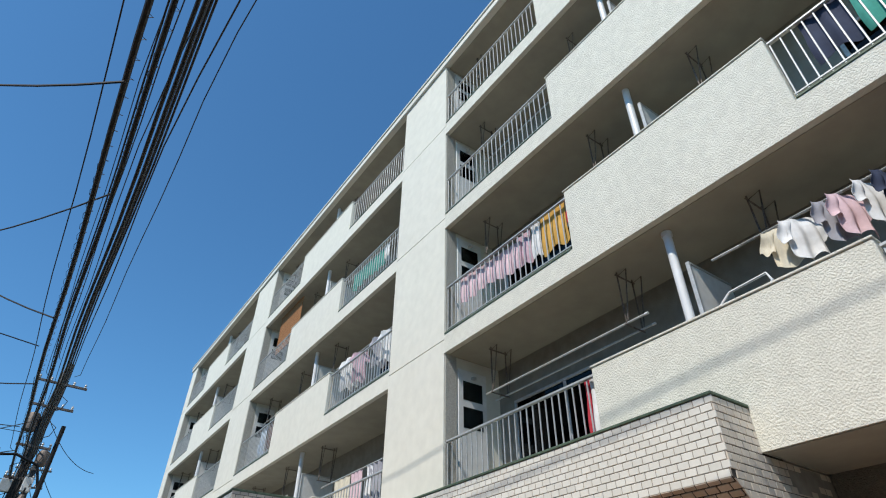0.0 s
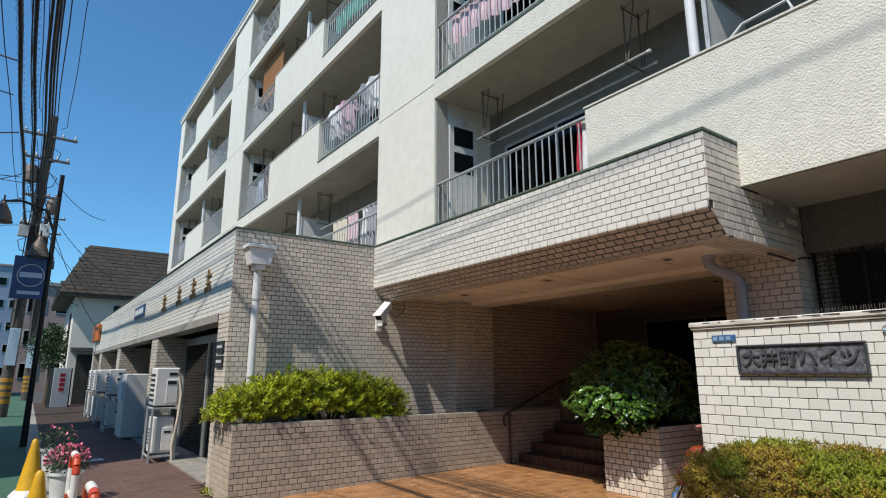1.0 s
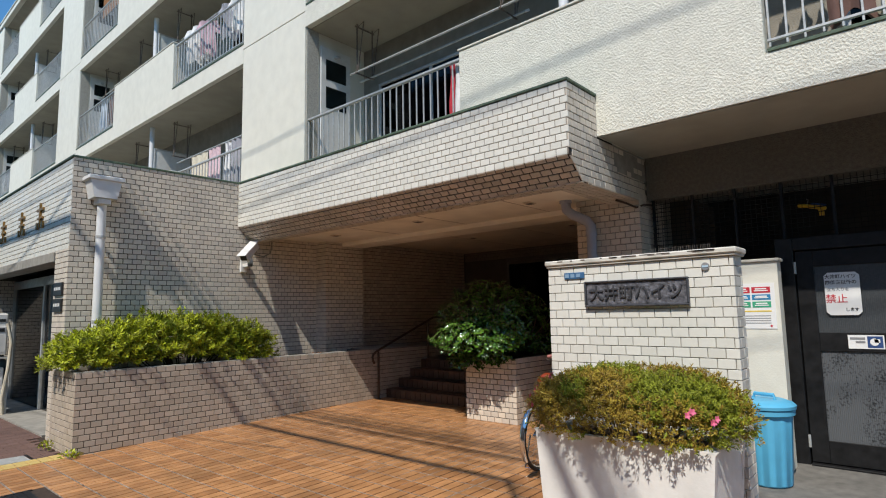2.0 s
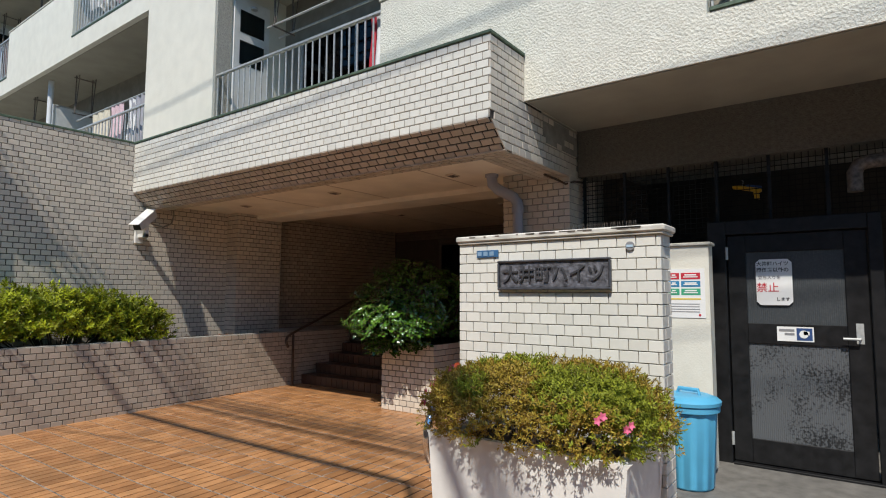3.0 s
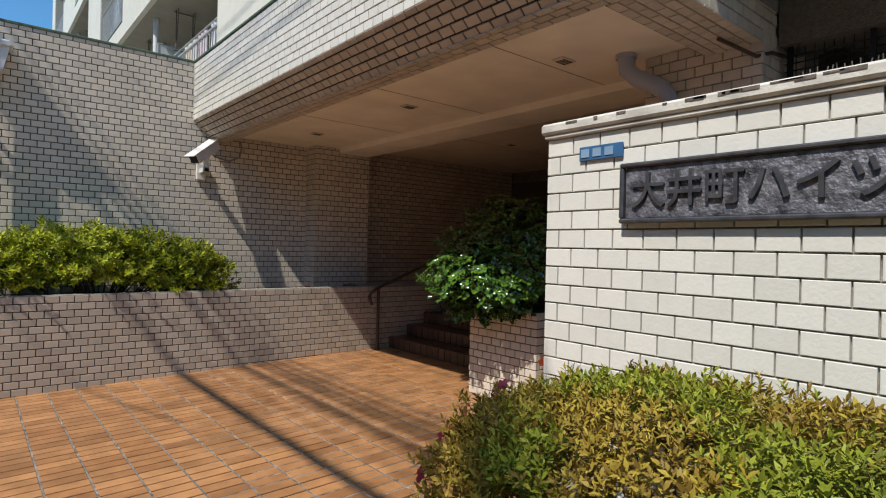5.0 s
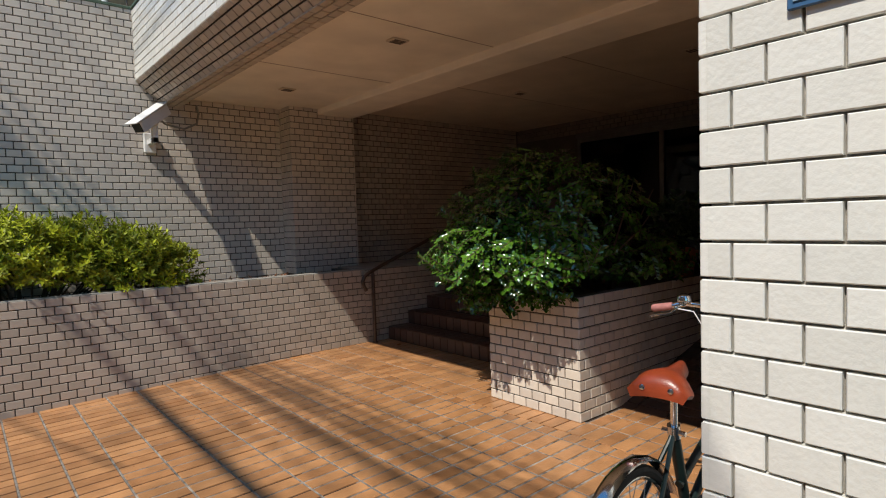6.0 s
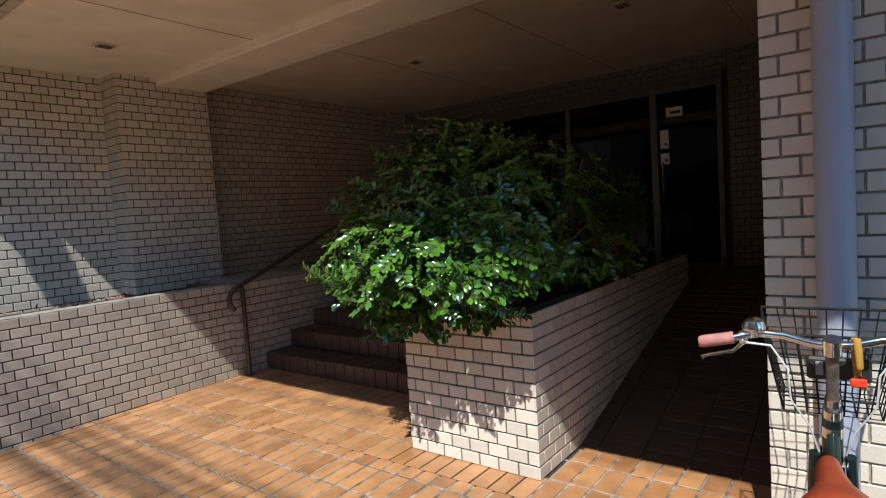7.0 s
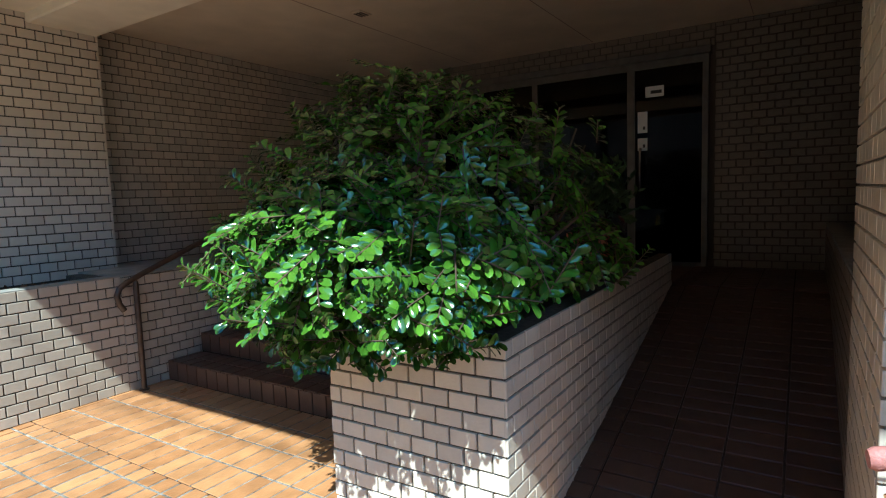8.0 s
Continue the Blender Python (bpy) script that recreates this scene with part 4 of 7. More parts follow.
for i in range(6):
    part("louvre", S().prism([(2.78, 0.9 + i * 0.08), (2.74, 0.84 + i * 0.08), (2.799, 0.84 + i * 0.08), (2.799, 0.9 + i * 0.08)], "y", 17.0, 17.8), WHITE, cabinet)
part("foot", S().box((2.82, 16.95, -0.09), (2.9, 17.85, -0.051)).box((3.2, 16.95, -0.09), (3.3, 17.85, -0.051)), CONC, cabinet)

grille = thing("steel_grille", "dark steel lattice grille beside the shop pier", "grille")
for i in range(9):
    part("bar", S().box((3.28, 15.75 + i * 0.1, -0.05), (3.30, 15.04 + i * 0.1, 2.15)), DARKM, grille)
for i in range(18):
    part("bar", S().box((3.301, 15.73, 0.05 + i * 0.12), (3.315, 16.63, 0.07 + i * 0.12)), DARKM, grille)

shop = thing("door_shop", "glazed shop door in a dark aluminium frame", "door", kind="structure")
part("door_frame", S().box((3.62, 9.92, -0.05), (3.70, 10.0, 2.2)).box((3.62, 11.2, -0.05), (3.70, 11.28, 2.2)).box((3.62, 12.5, -0.05), (3.70, 12.58, 2.2)).box((3.62, 14.6, -0.05), (3.7, 14.67, 2.2)).box((3.62, 10.0, 2.05), (3.70, 14.6, 2.2)).box((3.62, 10.0, -0.05), (3.7, 11.2, 0.1)), STEEL, shop)
for y0, y1 in ((10.0, 11.2), (11.28, 12.5), (12.58, 14.6)):
    part("pane", S().box((3.655, y0, 0.1 if y0 < 11 else -0.05), (3.663, y1, 2.05)), GLASS_C, shop)
part("handle", S().tube([(3.60, 10.15, 0.9), (3.57, 10.15, 0.92), (3.57, 10.15, 1.25), (3.60, 10.15, 1.27)], 0.012, 8), CHROME, shop, smooth=True)
poster = thing("shop_poster", "blue poster inside the shop window", "poster")
part("sheet", S().box((3.70, 11.5, 0.5), (3.704, 12.2, 1.7)), PRINT["blue"], poster)
part("stripe", S().box((3.696, 11.55, 1.3), (3.6995, 12.15, 1.5)), PRINT["pale"], poster)
part("stripe", S().box((3.696, 11.6, 0.7), (3.6995, 12.1, 1.0)), RED, poster)

# raised shop lettering as plain strokes, small plates
letters = thing("shop_lettering", "four raised gilt characters on the tiled band", "sign lettering")
GILT = material("gilt_metal", (0.33, 0.19, 0.06), 0.4, 0.6, var=0.2, scale=30)
for i, y in enumerate((10.55, 11.6, 12.8, 14.3)):
    g = part("character", S().box((WX - 0.03, y - 0.02, 2.78), (WX - 0.002, y + 0.02, 3.14), 0.004).box((WX - 0.028, y - 0.16, 3.02), (WX - 0.002, y + 0.16, 3.06), 0.004).box((WX - 0.026, y - 0.13, 2.90 + 0.01 * i), (WX - 0.002, y + 0.13, 2.935 + 0.01 * i), 0.004).box((WX - 0.03, y - 0.17, 2.76), (WX - 0.002, y - 0.10, 2.86), 0.004).box((WX - 0.03, y + 0.10, 2.76), (WX - 0.002, y + 0.17, 2.86), 0.004), GILT, letters)
sub = thing("shop_plate", "small blue-grey plate on the tiled band", "sign")
part("plate", S().box((WX - 0.03, 16.9, 2.90), (WX - 0.002, 18.5, 3.20), 0.005), PRINT["navy"], sub)
for i in range(5):
    part("bar", S().box((WX - 0.034, 17.05 + i * 0.27, 2.98), (WX - 0.0305, 17.28 + i * 0.27, 3.12)), WHITE, sub)
osign = thing("orange_sign", "orange shop sign at the wing's far end", "sign")
part("board", S().box((WX - 0.12, 27.6, 2.75), (WX - 0.03, 29.9, 3.42), 0.01), material("orange_board", (0.55, 0.16, 0.03), 0.5, var=0.1), osign)
for z, nm in ((1.76, "upper"), (1.55, "lower")):
    pq = thing("name_plate", "small dark plate on the corner pier", "sign", "corner name plates")
    part("plate", S().box((WX - 0.025, 9.30, z), (WX - 0.001, 9.66, z + 0.17), 0.004), BLACK, pq)
    for i in range(4):
        part("bar", S().box((WX - 0.028, 9.35 + i * 0.07, z + 0.07), (WX - 0.0252, 9.40 + i * 0.07, z + 0.11)), WHITEP, pq)

spout = thing("downpipe", "pale painted downpipe with a square hopper head", "downpipe")
hop = part("hopper", S().prism([(3.20, 3.25), (3.25, 3.02), (3.52, 3.02), (3.57, 3.25)], "y", 8.93, 9.18).box((3.17, 8.90, 3.25), (3.60, 9.185, 3.31), 0.01).box((3.30, 8.96, 2.94), (3.46, 9.14, 3.02), 0.01), PIPEW, spout)
part("shaft", S().tube([(3.38, 9.06, 2.95), (3.38, 9.06, 0.80)], 0.056, 18), PIPEW, spout, smooth=True)
for z in (2.5, 1.4):
    part("clip", S().tube([(3.38, 9.06, z), (3.38, 9.06, z + 0.035)], 0.062, 18).box((3.36, 9.1, z), (3.40, 9.19, z + 0.03)), STEEL, spout)

sec = thing("security_camera", "white box security camera on a wall bracket", "security camera")
sec.matrix_basis = at(5.47, 8.96, 2.41) @ Matrix.Scale(1.12, 4)
part("wall_plate", S().box((-0.05, 0.16, -0.24), (0.05, 0.2, -0.06), 0.006), WHITE, sec)
part("arm", S().box((-0.025, -0.03, -0.17), (0.025, 0.16, -0.12), 0.006).box((-0.025, -0.03, -0.17), (0.025, 0.02, 0.0), 0.006), WHITE, sec)
hous = part("housing", S().box((-0.055, -0.22, -0.05), (0.055, 0.16, 0.05), 0.008).box((-0.065, -0.27, 0.052), (0.065, 0.17, 0.064), 0.004), WHITE, sec)
hous.matrix_basis = pose(0, 0, 0.06, 34, 0, -58)
lens = part("lens", S().box((-0.045, -0.2235, -0.04), (0.045, -0.2205, 0.04)), BLACK, hous)

part("lead", S().tube([(0.05, 0.05, 0.06), (0.12, 0.10, 0.02), (0.30, 0.16, 0.0), (0.42, 0.17, 0.06), (0.44, 0.17, 0.16), (0.40, 0.1, 0.215)], 0.010, 8), CONC, sec, "grey cable", smooth=True)

# ---- porch ----
hand = thing("handrail", "bronze-coloured handrail on posts up the steps", "handrail")
part("rail", S().tube([(7.405, 8.235, 0.605), (7.375, 8.235, 0.655), (7.362, 8.235, 0.715), (7.385, 8.235, 0.765), (7.44, 8.235, 0.80), (7.56, 8.235, 0.85), (8.9, 8.235, 1.36), (9.6, 8.235, 1.39)], 0.021, 12), BROWNM, hand, smooth=True)
for x, z0, z1 in ((7.50, 0.0, 0.825), (8.75, 0.601, 1.30)):
    part("stanchion", S().tube([(x, 8.235, z0), (x, 8.235, z1 - 0.045), (x, 8.235, z1 - 0.01)], [0.020, 0.020, 0.011], 14), BROWNM, hand, smooth=True)
    part("foot_flange", S().lathe([(0.036, 0.0), (0.036, 0.008), (0.024, 0.013), (0.001, 0.013)], (x, 8.235, z0), 16), BROWNM, hand, smooth=True)

vent = thing("ceiling_vent", "small square grey ceiling vent with dark slots", "vent", "porch ceiling vents")
part("plate", S().box((-0.075, -0.05, -0.012), (0.075, 0.05, 0.0), 0.005), SOFFIT_D, vent)
for q in (-0.03, 0.0, 0.03):
    part("slot", S().box((-0.05, q - 0.009, -0.0165), (0.05, q + 0.009, -0.0122), 0.001), RUST, vent)
vent.matrix_basis = at(6.52, 8.17, 2.729)
for x, y, z in ((6.52, 6.3, 2.729), (6.52, 4.45, 2.729), (8.9, 7.2, 2.799), (8.9, 5.2, 2.799)):
    copy_thing(vent, at(x, y, z))

dp = thing("downpipe", "grey-blue downpipe with an elbow on the tiled column", "downpipe")
part("shaft", S().tube([(6.83, 3.825, -0.005), (6.83, 3.825, 2.34)], 0.056, 18), PIPE, dp, smooth=True)
part("elbow", S().tube([(6.83, 3.825, 2.34), (6.83, 3.825, 2.40), (6.81, 3.86, 2.47), (6.76, 4.02, 2.56), (6.74, 4.08, 2.62), (6.74, 4.09, 2.725)], 0.058, 16), PIPE, dp, smooth=True)
part("collar", S().tube([(6.83, 3.825, 2.30), (6.83, 3.825, 2.37)], 0.064, 18), PIPE, dp, smooth=True)
part("collar", S().tube([(6.74, 4.09, 2.70), (6.74, 4.09, 2.729)], 0.072, 18), PIPE, dp, smooth=True)
cab = thing("cable", "black cable sagging along the canopy end", "cable")
part("lead", S().tube([(6.6, 3.4, 2.62), (6.8, 3.36, 2.60), (6.88, 3.3, 2.56), (7.0, 3.26, 2.60), (7.2, 3.25, 2.62)], 0.012, 8), BROWNM, cab, smooth=True)

doors = thing("door_entrance", "dark glazed entrance doors in aluminium frames", "door", kind="structure")
part("door_frame", S().box((11.0, 4.95, 2.46), (11.06, 7.95, 2.53)).box((11.0, 4.95, 0.59), (11.06, 5.0, 2.46)).box((11.0, 5.60, 0.59), (11.06, 5.67, 2.46)).box((11.0, 6.6, 0.59), (11.06, 6.66, 2.46)).box((11.0, 7.9, 0.59), (11.06, 7.95, 2.46)).box((11.0, 5.0, 0.59), (11.06, 7.9, 0.63)), ALU, doors)
for y0, y1 in ((5.0, 5.60), (5.67, 6.6), (6.66, 7.9)):
    part("pane", S().box((11.025, y0, 0.63), (11.035, y1, 2.46)), GLASS_D, doors)
part("handle", S().tube([(10.98, 5.54, 1.3), (10.96, 5.54, 1.32), (10.96, 5.54, 1.7), (10.98, 5.54, 1.72)], 0.012, 8), CHROME, doors, smooth=True)
part("header", S().box((10.99, 4.93, 2.531), (11.065, 7.97, 2.60), 0.004), ALU, doors, "pale lintel strip")
for y, z, w, h in ((5.42, 2.2, 0.17, 0.10), (5.53, 1.87, 0.09, 0.20), (5.53, 1.70, 0.09, 0.12)):
    nb = thing("door_notice", "small paper notice stuck on the glass door", "notice", "door notices")
    part("sheet", S().box((11.019, y - w / 2, z), (11.0245, y + w / 2, z + h)), PAPER, nb)
    part("bar", S().box((11.016, y - w / 2 + 0.02, z + 0.03), (11.0188, y + w / 2 - 0.05, z + 0.06)), BLACK, nb)
lamp = thing("downlight", "small lit round downlight in the lobby ceiling", "lamp", "lobby downlights")
part("bezel", S().lathe([(0.05, 0), (0.075, 0), (0.075, -0.01), (0.05, -0.01)], (0, 0, 0), 18), WHITE, lamp)
part("bulb", S().lathe([(0.001, -0.004), (0.048, -0.004), (0.048, -0.008), (0.001, -0.008)], (0, 0, 0), 18), LAMPGLOW, lamp)
lamp.matrix_basis = at(11.9, 5.25, 2.599)
for x, y in ((13.2, 5.0), (12.2, 6.2), (13.4, 6.0)):
    copy_thing(lamp, at(x, y, 2.599))


# ---- sign wall and service door ----
plaque = thing("name_plaque", "dark cast-metal plaque with the building's raised name", "sign")
part("plate", S().box((4.998, 2.19, 1.482), (5.02, 2.968, 1.657), 0.004), GREYM, plaque)
for y0, y1, z0, z1 in ((2.175, 2.985, 1.655, 1.671), (2.175, 2.985, 1.468, 1.484), (2.175, 2.191, 1.484, 1.655), (2.969, 2.985, 1.484, 1.655)):
    part("rim", S().box((4.984, y0, z0), (5.014, y1, z1), 0.005), LETTER, plaque)
text_mesh("lettering", "大井町ハイツ", 0.122, LETTER, plaque, at(4.992, 2.575, 1.567, FACE_X), 0.006, "raised dark metal characters", 0.0012)
addr = thing("address_plate", "small blue enamel plate on the sign wall", "sign")
part("plate", S().box((5.009, 2.99, 1.70), (5.0185, 3.17, 1.752), 0.002), ENAMEL, addr)
for i in range(3):
    part("bar", S().box((5.0062, 3.125 - 0.05 * i, 1.712), (5.0088, 3.16 - 0.05 * i, 1.742)), PRINT["grey_blue"], addr)
disc = thing("round_marker", "small round blue-grey enamel marker", "sign")
part("disc", S().tube([(5.018, 2.06, 1.735), (5.008, 2.06, 1.735)], 0.027, 20), PRINT["grey"], disc)
part("bar", S().box((5.005, 2.04, 1.728), (5.0076, 2.08, 1.742)), PRINT["pale"], disc)
spikes = thing("bird_spikes", "short row of fine bird spikes on the coping", "spikes")
for i in range(26):
    part("spike", S().tube([(5.12, 2.05 + i * 0.017, 1.858), (5.12 + 0.012 * math.sin(i * 2.1), 2.05 + i * 0.017 + 0.006 * math.cos(i), 1.905)], 0.0016, 4), RUST, spikes)

drips = thing("coping_stain", "black weather stains run down from the coping", "stain", kind="structure")
rng_s = random.Random(12)
for i in range(26):
    y0, w, h = rng_s.uniform(1.95, 3.2), rng_s.uniform(0.012, 0.07), rng_s.uniform(0.004, 0.014)
    part("streak", S().box((4.9895, y0, 1.852 - h), (4.9918, y0 + w, 1.852)), RUST, drips)
noti = thing("waste_notice", "white refuse-day notice sheet with coloured boxes", "notice")
NX = 6.748
part("sheet", S().box((NX - 0.004, 1.995, 1.245), (NX, 2.33, 1.665)), PAPER, noti)
for y0, y1, z0, z1, c in ((2.20, 2.29, 1.575, 1.63, "red"), (2.03, 2.185, 1.575, 1.63, "red"), (2.20, 2.29, 1.51, 1.56, "blue"), (2.03, 2.185, 1.51, 1.56, "blue"),
                          (2.20, 2.29, 1.44, 1.495, "green"), (2.03, 2.185, 1.44, 1.495, "green"), (2.03, 2.30, 1.40, 1.412, "yellow")):
    cb = part("box", S().box((NX - 0.006, y0, z0), (NX - 0.0042, y1, z1)), RED if c == "red" else PRINT[c], noti)
    if z1 - z0 > 0.03:
        part("bar", S().box((NX - 0.008, y0 + 0.02, z0 + 0.015), (NX - 0.0062, y1 - 0.02, z0 + 0.024)), PAPER, cb)
        part("bar", S().box((NX - 0.008, y0 + 0.03, z1 - 0.024), (NX - 0.0062, y1 - 0.03, z1 - 0.012)), PAPER, cb)
for i in range(4):
    part("bar", S().box((NX - 0.006, 2.04, 1.36 - 0.022 * i), (NX - 0.0042, 2.29, 1.366 - 0.022 * i)), PRINT["grey"], noti)
part("seal", S().tube([(NX - 0.0042, 2.04, 1.27), (NX - 0.006, 2.04, 1.27)], 0.010, 12), RED, noti)

DX = 7.09
sdoor = thing("door_service", "black steel service door with fluted frosted panes", "door", kind="structure")
part("door_frame", S().box((DX - 0.03, 1.88, -0.0), (DX + 0.08, 2.03, 2.09), 0.006).box((DX - 0.03, 0.78, 0.0), (DX + 0.08, 0.87, 2.09), 0.006).box((DX - 0.03, 0.87, 1.97), (DX + 0.08, 1.88, 2.09), 0.006), DARKM, sdoor)
leaf = part("door_leaf", S().box((DX, 0.88, 0.03), (DX + 0.045, 1.03, 1.96), 0.004).box((DX, 1.73, 0.03), (DX + 0.045, 1.87, 1.96), 0.004).box((DX, 1.03, 1.81), (DX + 0.045, 1.73, 1.96), 0.004)
            .box((DX, 1.03, 1.03), (DX + 0.045, 1.73, 1.20), 0.004).box((DX, 1.03, 0.03), (DX + 0.045, 1.73, 0.23), 0.004), DARKM, sdoor)
part("pane", S().box((DX + 0.015, 1.03, 1.20), (DX + 0.024, 1.73, 1.81)), FROST, leaf, "fluted frosted glass")
part("pane", S().box((DX + 0.015, 1.03, 0.23), (DX + 0.024, 1.73, 1.03)), FROST_D, leaf, "fluted glass mottled with grime")
part("lever", S().tube([(DX - 0.001, 0.95, 1.10), (DX - 0.05, 0.95, 1.10), (DX - 0.05, 1.06, 1.10)], 0.010, 8), STEEL, leaf, smooth=True)
part("lock_plate", S().box((DX - 0.004, 0.925, 1.06), (DX - 0.0005, 0.975, 1.22), 0.001), STEEL, leaf)
for z in (0.16, 1.75):
    part("hinge", S().tube([(DX - 0.02, 1.875, z), (DX - 0.02, 1.875, z + 0.11)], 0.013, 10), STEEL, sdoor, smooth=True)
part("threshold", S().box((DX - 0.06, 0.8, 0.0045), (DX + 0.1, 1.87, 0.022), 0.003), DARKM, sdoor)
n1 = thing("warning_notice", "white no-entry notice with rounded corners on the door pane", "notice")
cx0, cx1, cz0, cz1, c = 1.388, 1.655, 1.357, 1.745, 0.03
part("sheet", S().prism([(cx0 + c, cz0), (cx1 - c, cz0), (cx1, cz0 + c), (cx1, cz1 - c), (cx1 - c, cz1), (cx0 + c, cz1), (cx0, cz1 - c), (cx0, cz0 + c)], "x", DX - 0.004, DX + 0.0), PAPER, n1)
for body, size, y, z, mt in (("大井町ハイツ", 0.040, 1.53, 1.705, BLACK), ("関係者以外の", 0.040, 1.53, 1.652, BLACK), ("立ち入りを", 0.034, 1.555, 1.588, PRINT["grey"]), ("禁止", 0.085, 1.57, 1.500, RED), ("します", 0.034, 1.46, 1.405, BLACK)):
    text_mesh("lettering", body, size, mt, n1, at(DX - 0.0052, y, z, FACE_X), 0.0006, "red printed characters" if mt is RED else "dark printed characters", 0.0007)
n2 = thing("camera_notice", "small white camera-warning sticker on the door rail", "notice")
part("sheet", S().box((DX - 0.004, 1.255, 1.060), (DX - 0.0003, 1.515, 1.180)), PAPER, n2)
part("picture", S().box((DX - 0.006, 1.265, 1.070), (DX - 0.0042, 1.375, 1.170)), PRINT["navy"], n2)
part("drawing", S().tube([(DX - 0.0062, 1.325, 1.120), (DX - 0.008, 1.325, 1.120)], 0.032, 14).box((DX - 0.008, 1.285, 1.115), (DX - 0.0062, 1.325, 1.145)), PAPER, n2)
part("bar", S().box((DX - 0.006, 1.39, 1.140), (DX - 0.0042, 1.50, 1.160)).box((DX - 0.006, 1.39, 1.110), (DX - 0.0042, 1.46, 1.128)), PRINT["grey"], n2)

gr = thing("window_grille", "dark steel mesh grille over the service door", "grille", kind="structure")
for i in range(11):
    part("post", S().box((7.15, 3.2 - i * 0.42, 1.9 if i < 4 else 2.1), (7.18, 3.225 - i * 0.42, 2.66)), DARKM, gr)
for i in range(16):
    part("bar", S().tube([(7.185, -1.0, 1.92 + i * 0.046), (7.185, 3.25, 1.92 + i * 0.046)], 0.004, 4), DARKM, gr)
for i in range(60):
    part("bar", S().tube([(7.192, 3.24 - i * 0.05, 1.9), (7.192, 3.24 - i * 0.05, 2.66)], 0.003, 4), DARKM, gr)
toy = thing("hanging_sprayer", "yellow and blue plastic object hung behind the grille", "sprayer")
toy.matrix_basis = at(7.26, 1.72, 2.40) @ pose(0, 0, 0, 14, 0, 0) @ Matrix.Scale(0.8, 4)
part("body", S().box((-0.025, -0.15, -0.025), (0.025, 0.15, 0.02), 0.012), YELLOW, toy)
part("grip_piece", S().prism([(-0.13, -0.026), (-0.07, -0.026), (-0.10, -0.10), (-0.15, -0.10)], "x", -0.015, 0.015), YELLOW, toy)
part("tank", S().box((-0.03, -0.15, 0.021), (0.03, 0.02, 0.045), 0.01), PRINT["navy"], toy)
part("hook", S().tube([(0, 0.05, 0.02), (-0.02, 0.05, 0.07), (-0.085, 0.05, 0.07)], 0.006, 6), STEEL, toy)
pj = thing("service_pipe", "dark elbow pipe under the service beam", "pipe")
part("run", S().tube([(7.0, 0.2, 2.48), (7.0, 0.82, 2.48), (7.0, 0.9, 2.46), (7.0, 0.93, 2.40), (7.0, 0.93, 2.25)], 0.055, 14), RUST, pj, smooth=True)
part("bracket", S().box((6.97, 0.55, 2.53), (7.14, 0.58, 2.662)), RUST, pj)

bin_ = thing("refuse_bin", "sky-blue plastic refuse bin with a domed lid", "bin")
bin_.matrix_basis = at(6.28, 2.045, -0.008) @ pose(0, 0, 0, 0, 0, 75) @ Matrix.Diagonal((0.98, 0.98, 1.12, 1))
NB = 48
sh = S()
prof = [(0.155, 0.0), (0.165, 0.012), (0.20, 0.52), (0.20, 0.54)]
v, f = [], []
for r, z in prof:
    for i in range(NB):
        a = 2 * math.pi * i / NB
        rr = r + (0.005 if (i // 2) % 2 == 0 and 0.01 < z < 0.53 else 0)
        v.append((rr * math.cos(a), rr * math.sin(a), z))
for j in range(3):
    f += [(j * NB + i, j * NB + (i + 1) % NB, (j + 1) * NB + (i + 1) % NB, (j + 1) * NB + i) for i in range(NB)]
f.append(tuple(range(NB)))
part("body", sh.add(v, f), BINB, bin_, smooth=True)
part("rim", S().lathe([(0.20, 0.50), (0.225, 0.51), (0.225, 0.545), (0.20, 0.55)], n=40), BINB, bin_, smooth=True)
lid = part("lid", S().lathe([(0.235, 0.552), (0.238, 0.575), (0.215, 0.595), (0.15, 0.615), (0.13, 0.612), (0.001, 0.618)], n=40), BINB, bin_, smooth=True)
part("lid_handle", S().tube([(-0.09, 0, 0.612), (-0.08, 0, 0.645), (0.08, 0, 0.645), (0.09, 0, 0.612)], 0.014, 8), BINB, lid, smooth=True)
for s in (-1, 1):
    part("side_handle", S().box((-0.05, s * 0.215, 0.44), (0.05, s * 0.265, 0.51), 0.012), BINB, bin_)

# ---- white trough with the clipped azalea ----
pot = thing("planting_trough", "white painted concrete trough before the sign wall", "trough")
for x0, x1 in ((4.19, 4.23), (4.75, 4.79)):
    part("long_side", S().prism([(1.89, -0.06), (2.91, -0.06), (2.97, 0.64), (2.985, 0.66), (1.815, 0.66), (1.83, 0.64)], "x", x0, x1), POTW, pot)
for y0, y1 in ((1.85, 1.91), (2.89, 2.95)):
    part("short_side", S().box((4.231, y0, -0.06), (4.749, y1, 0.655), 0.004), POTW, pot)
part("soil", S().box((4.231, 1.912, -0.04), (4.749, 2.888, 0.60)), SOIL, pot, "dark soil")

rng = random.Random(7)


def unit():
    while True:
        p = Vector((rng.uniform(-1, 1), rng.uniform(-1, 1), rng.uniform(-1, 1)))
        if 0.1 < p.length < 1:
            return p.normalized()


def lump(p, f=5.0, amp=0.12):
    return 1 + amp * (noise.noise(Vector(p) * f) + 0.5 * noise.noise(Vector(p) * f * 2.3))


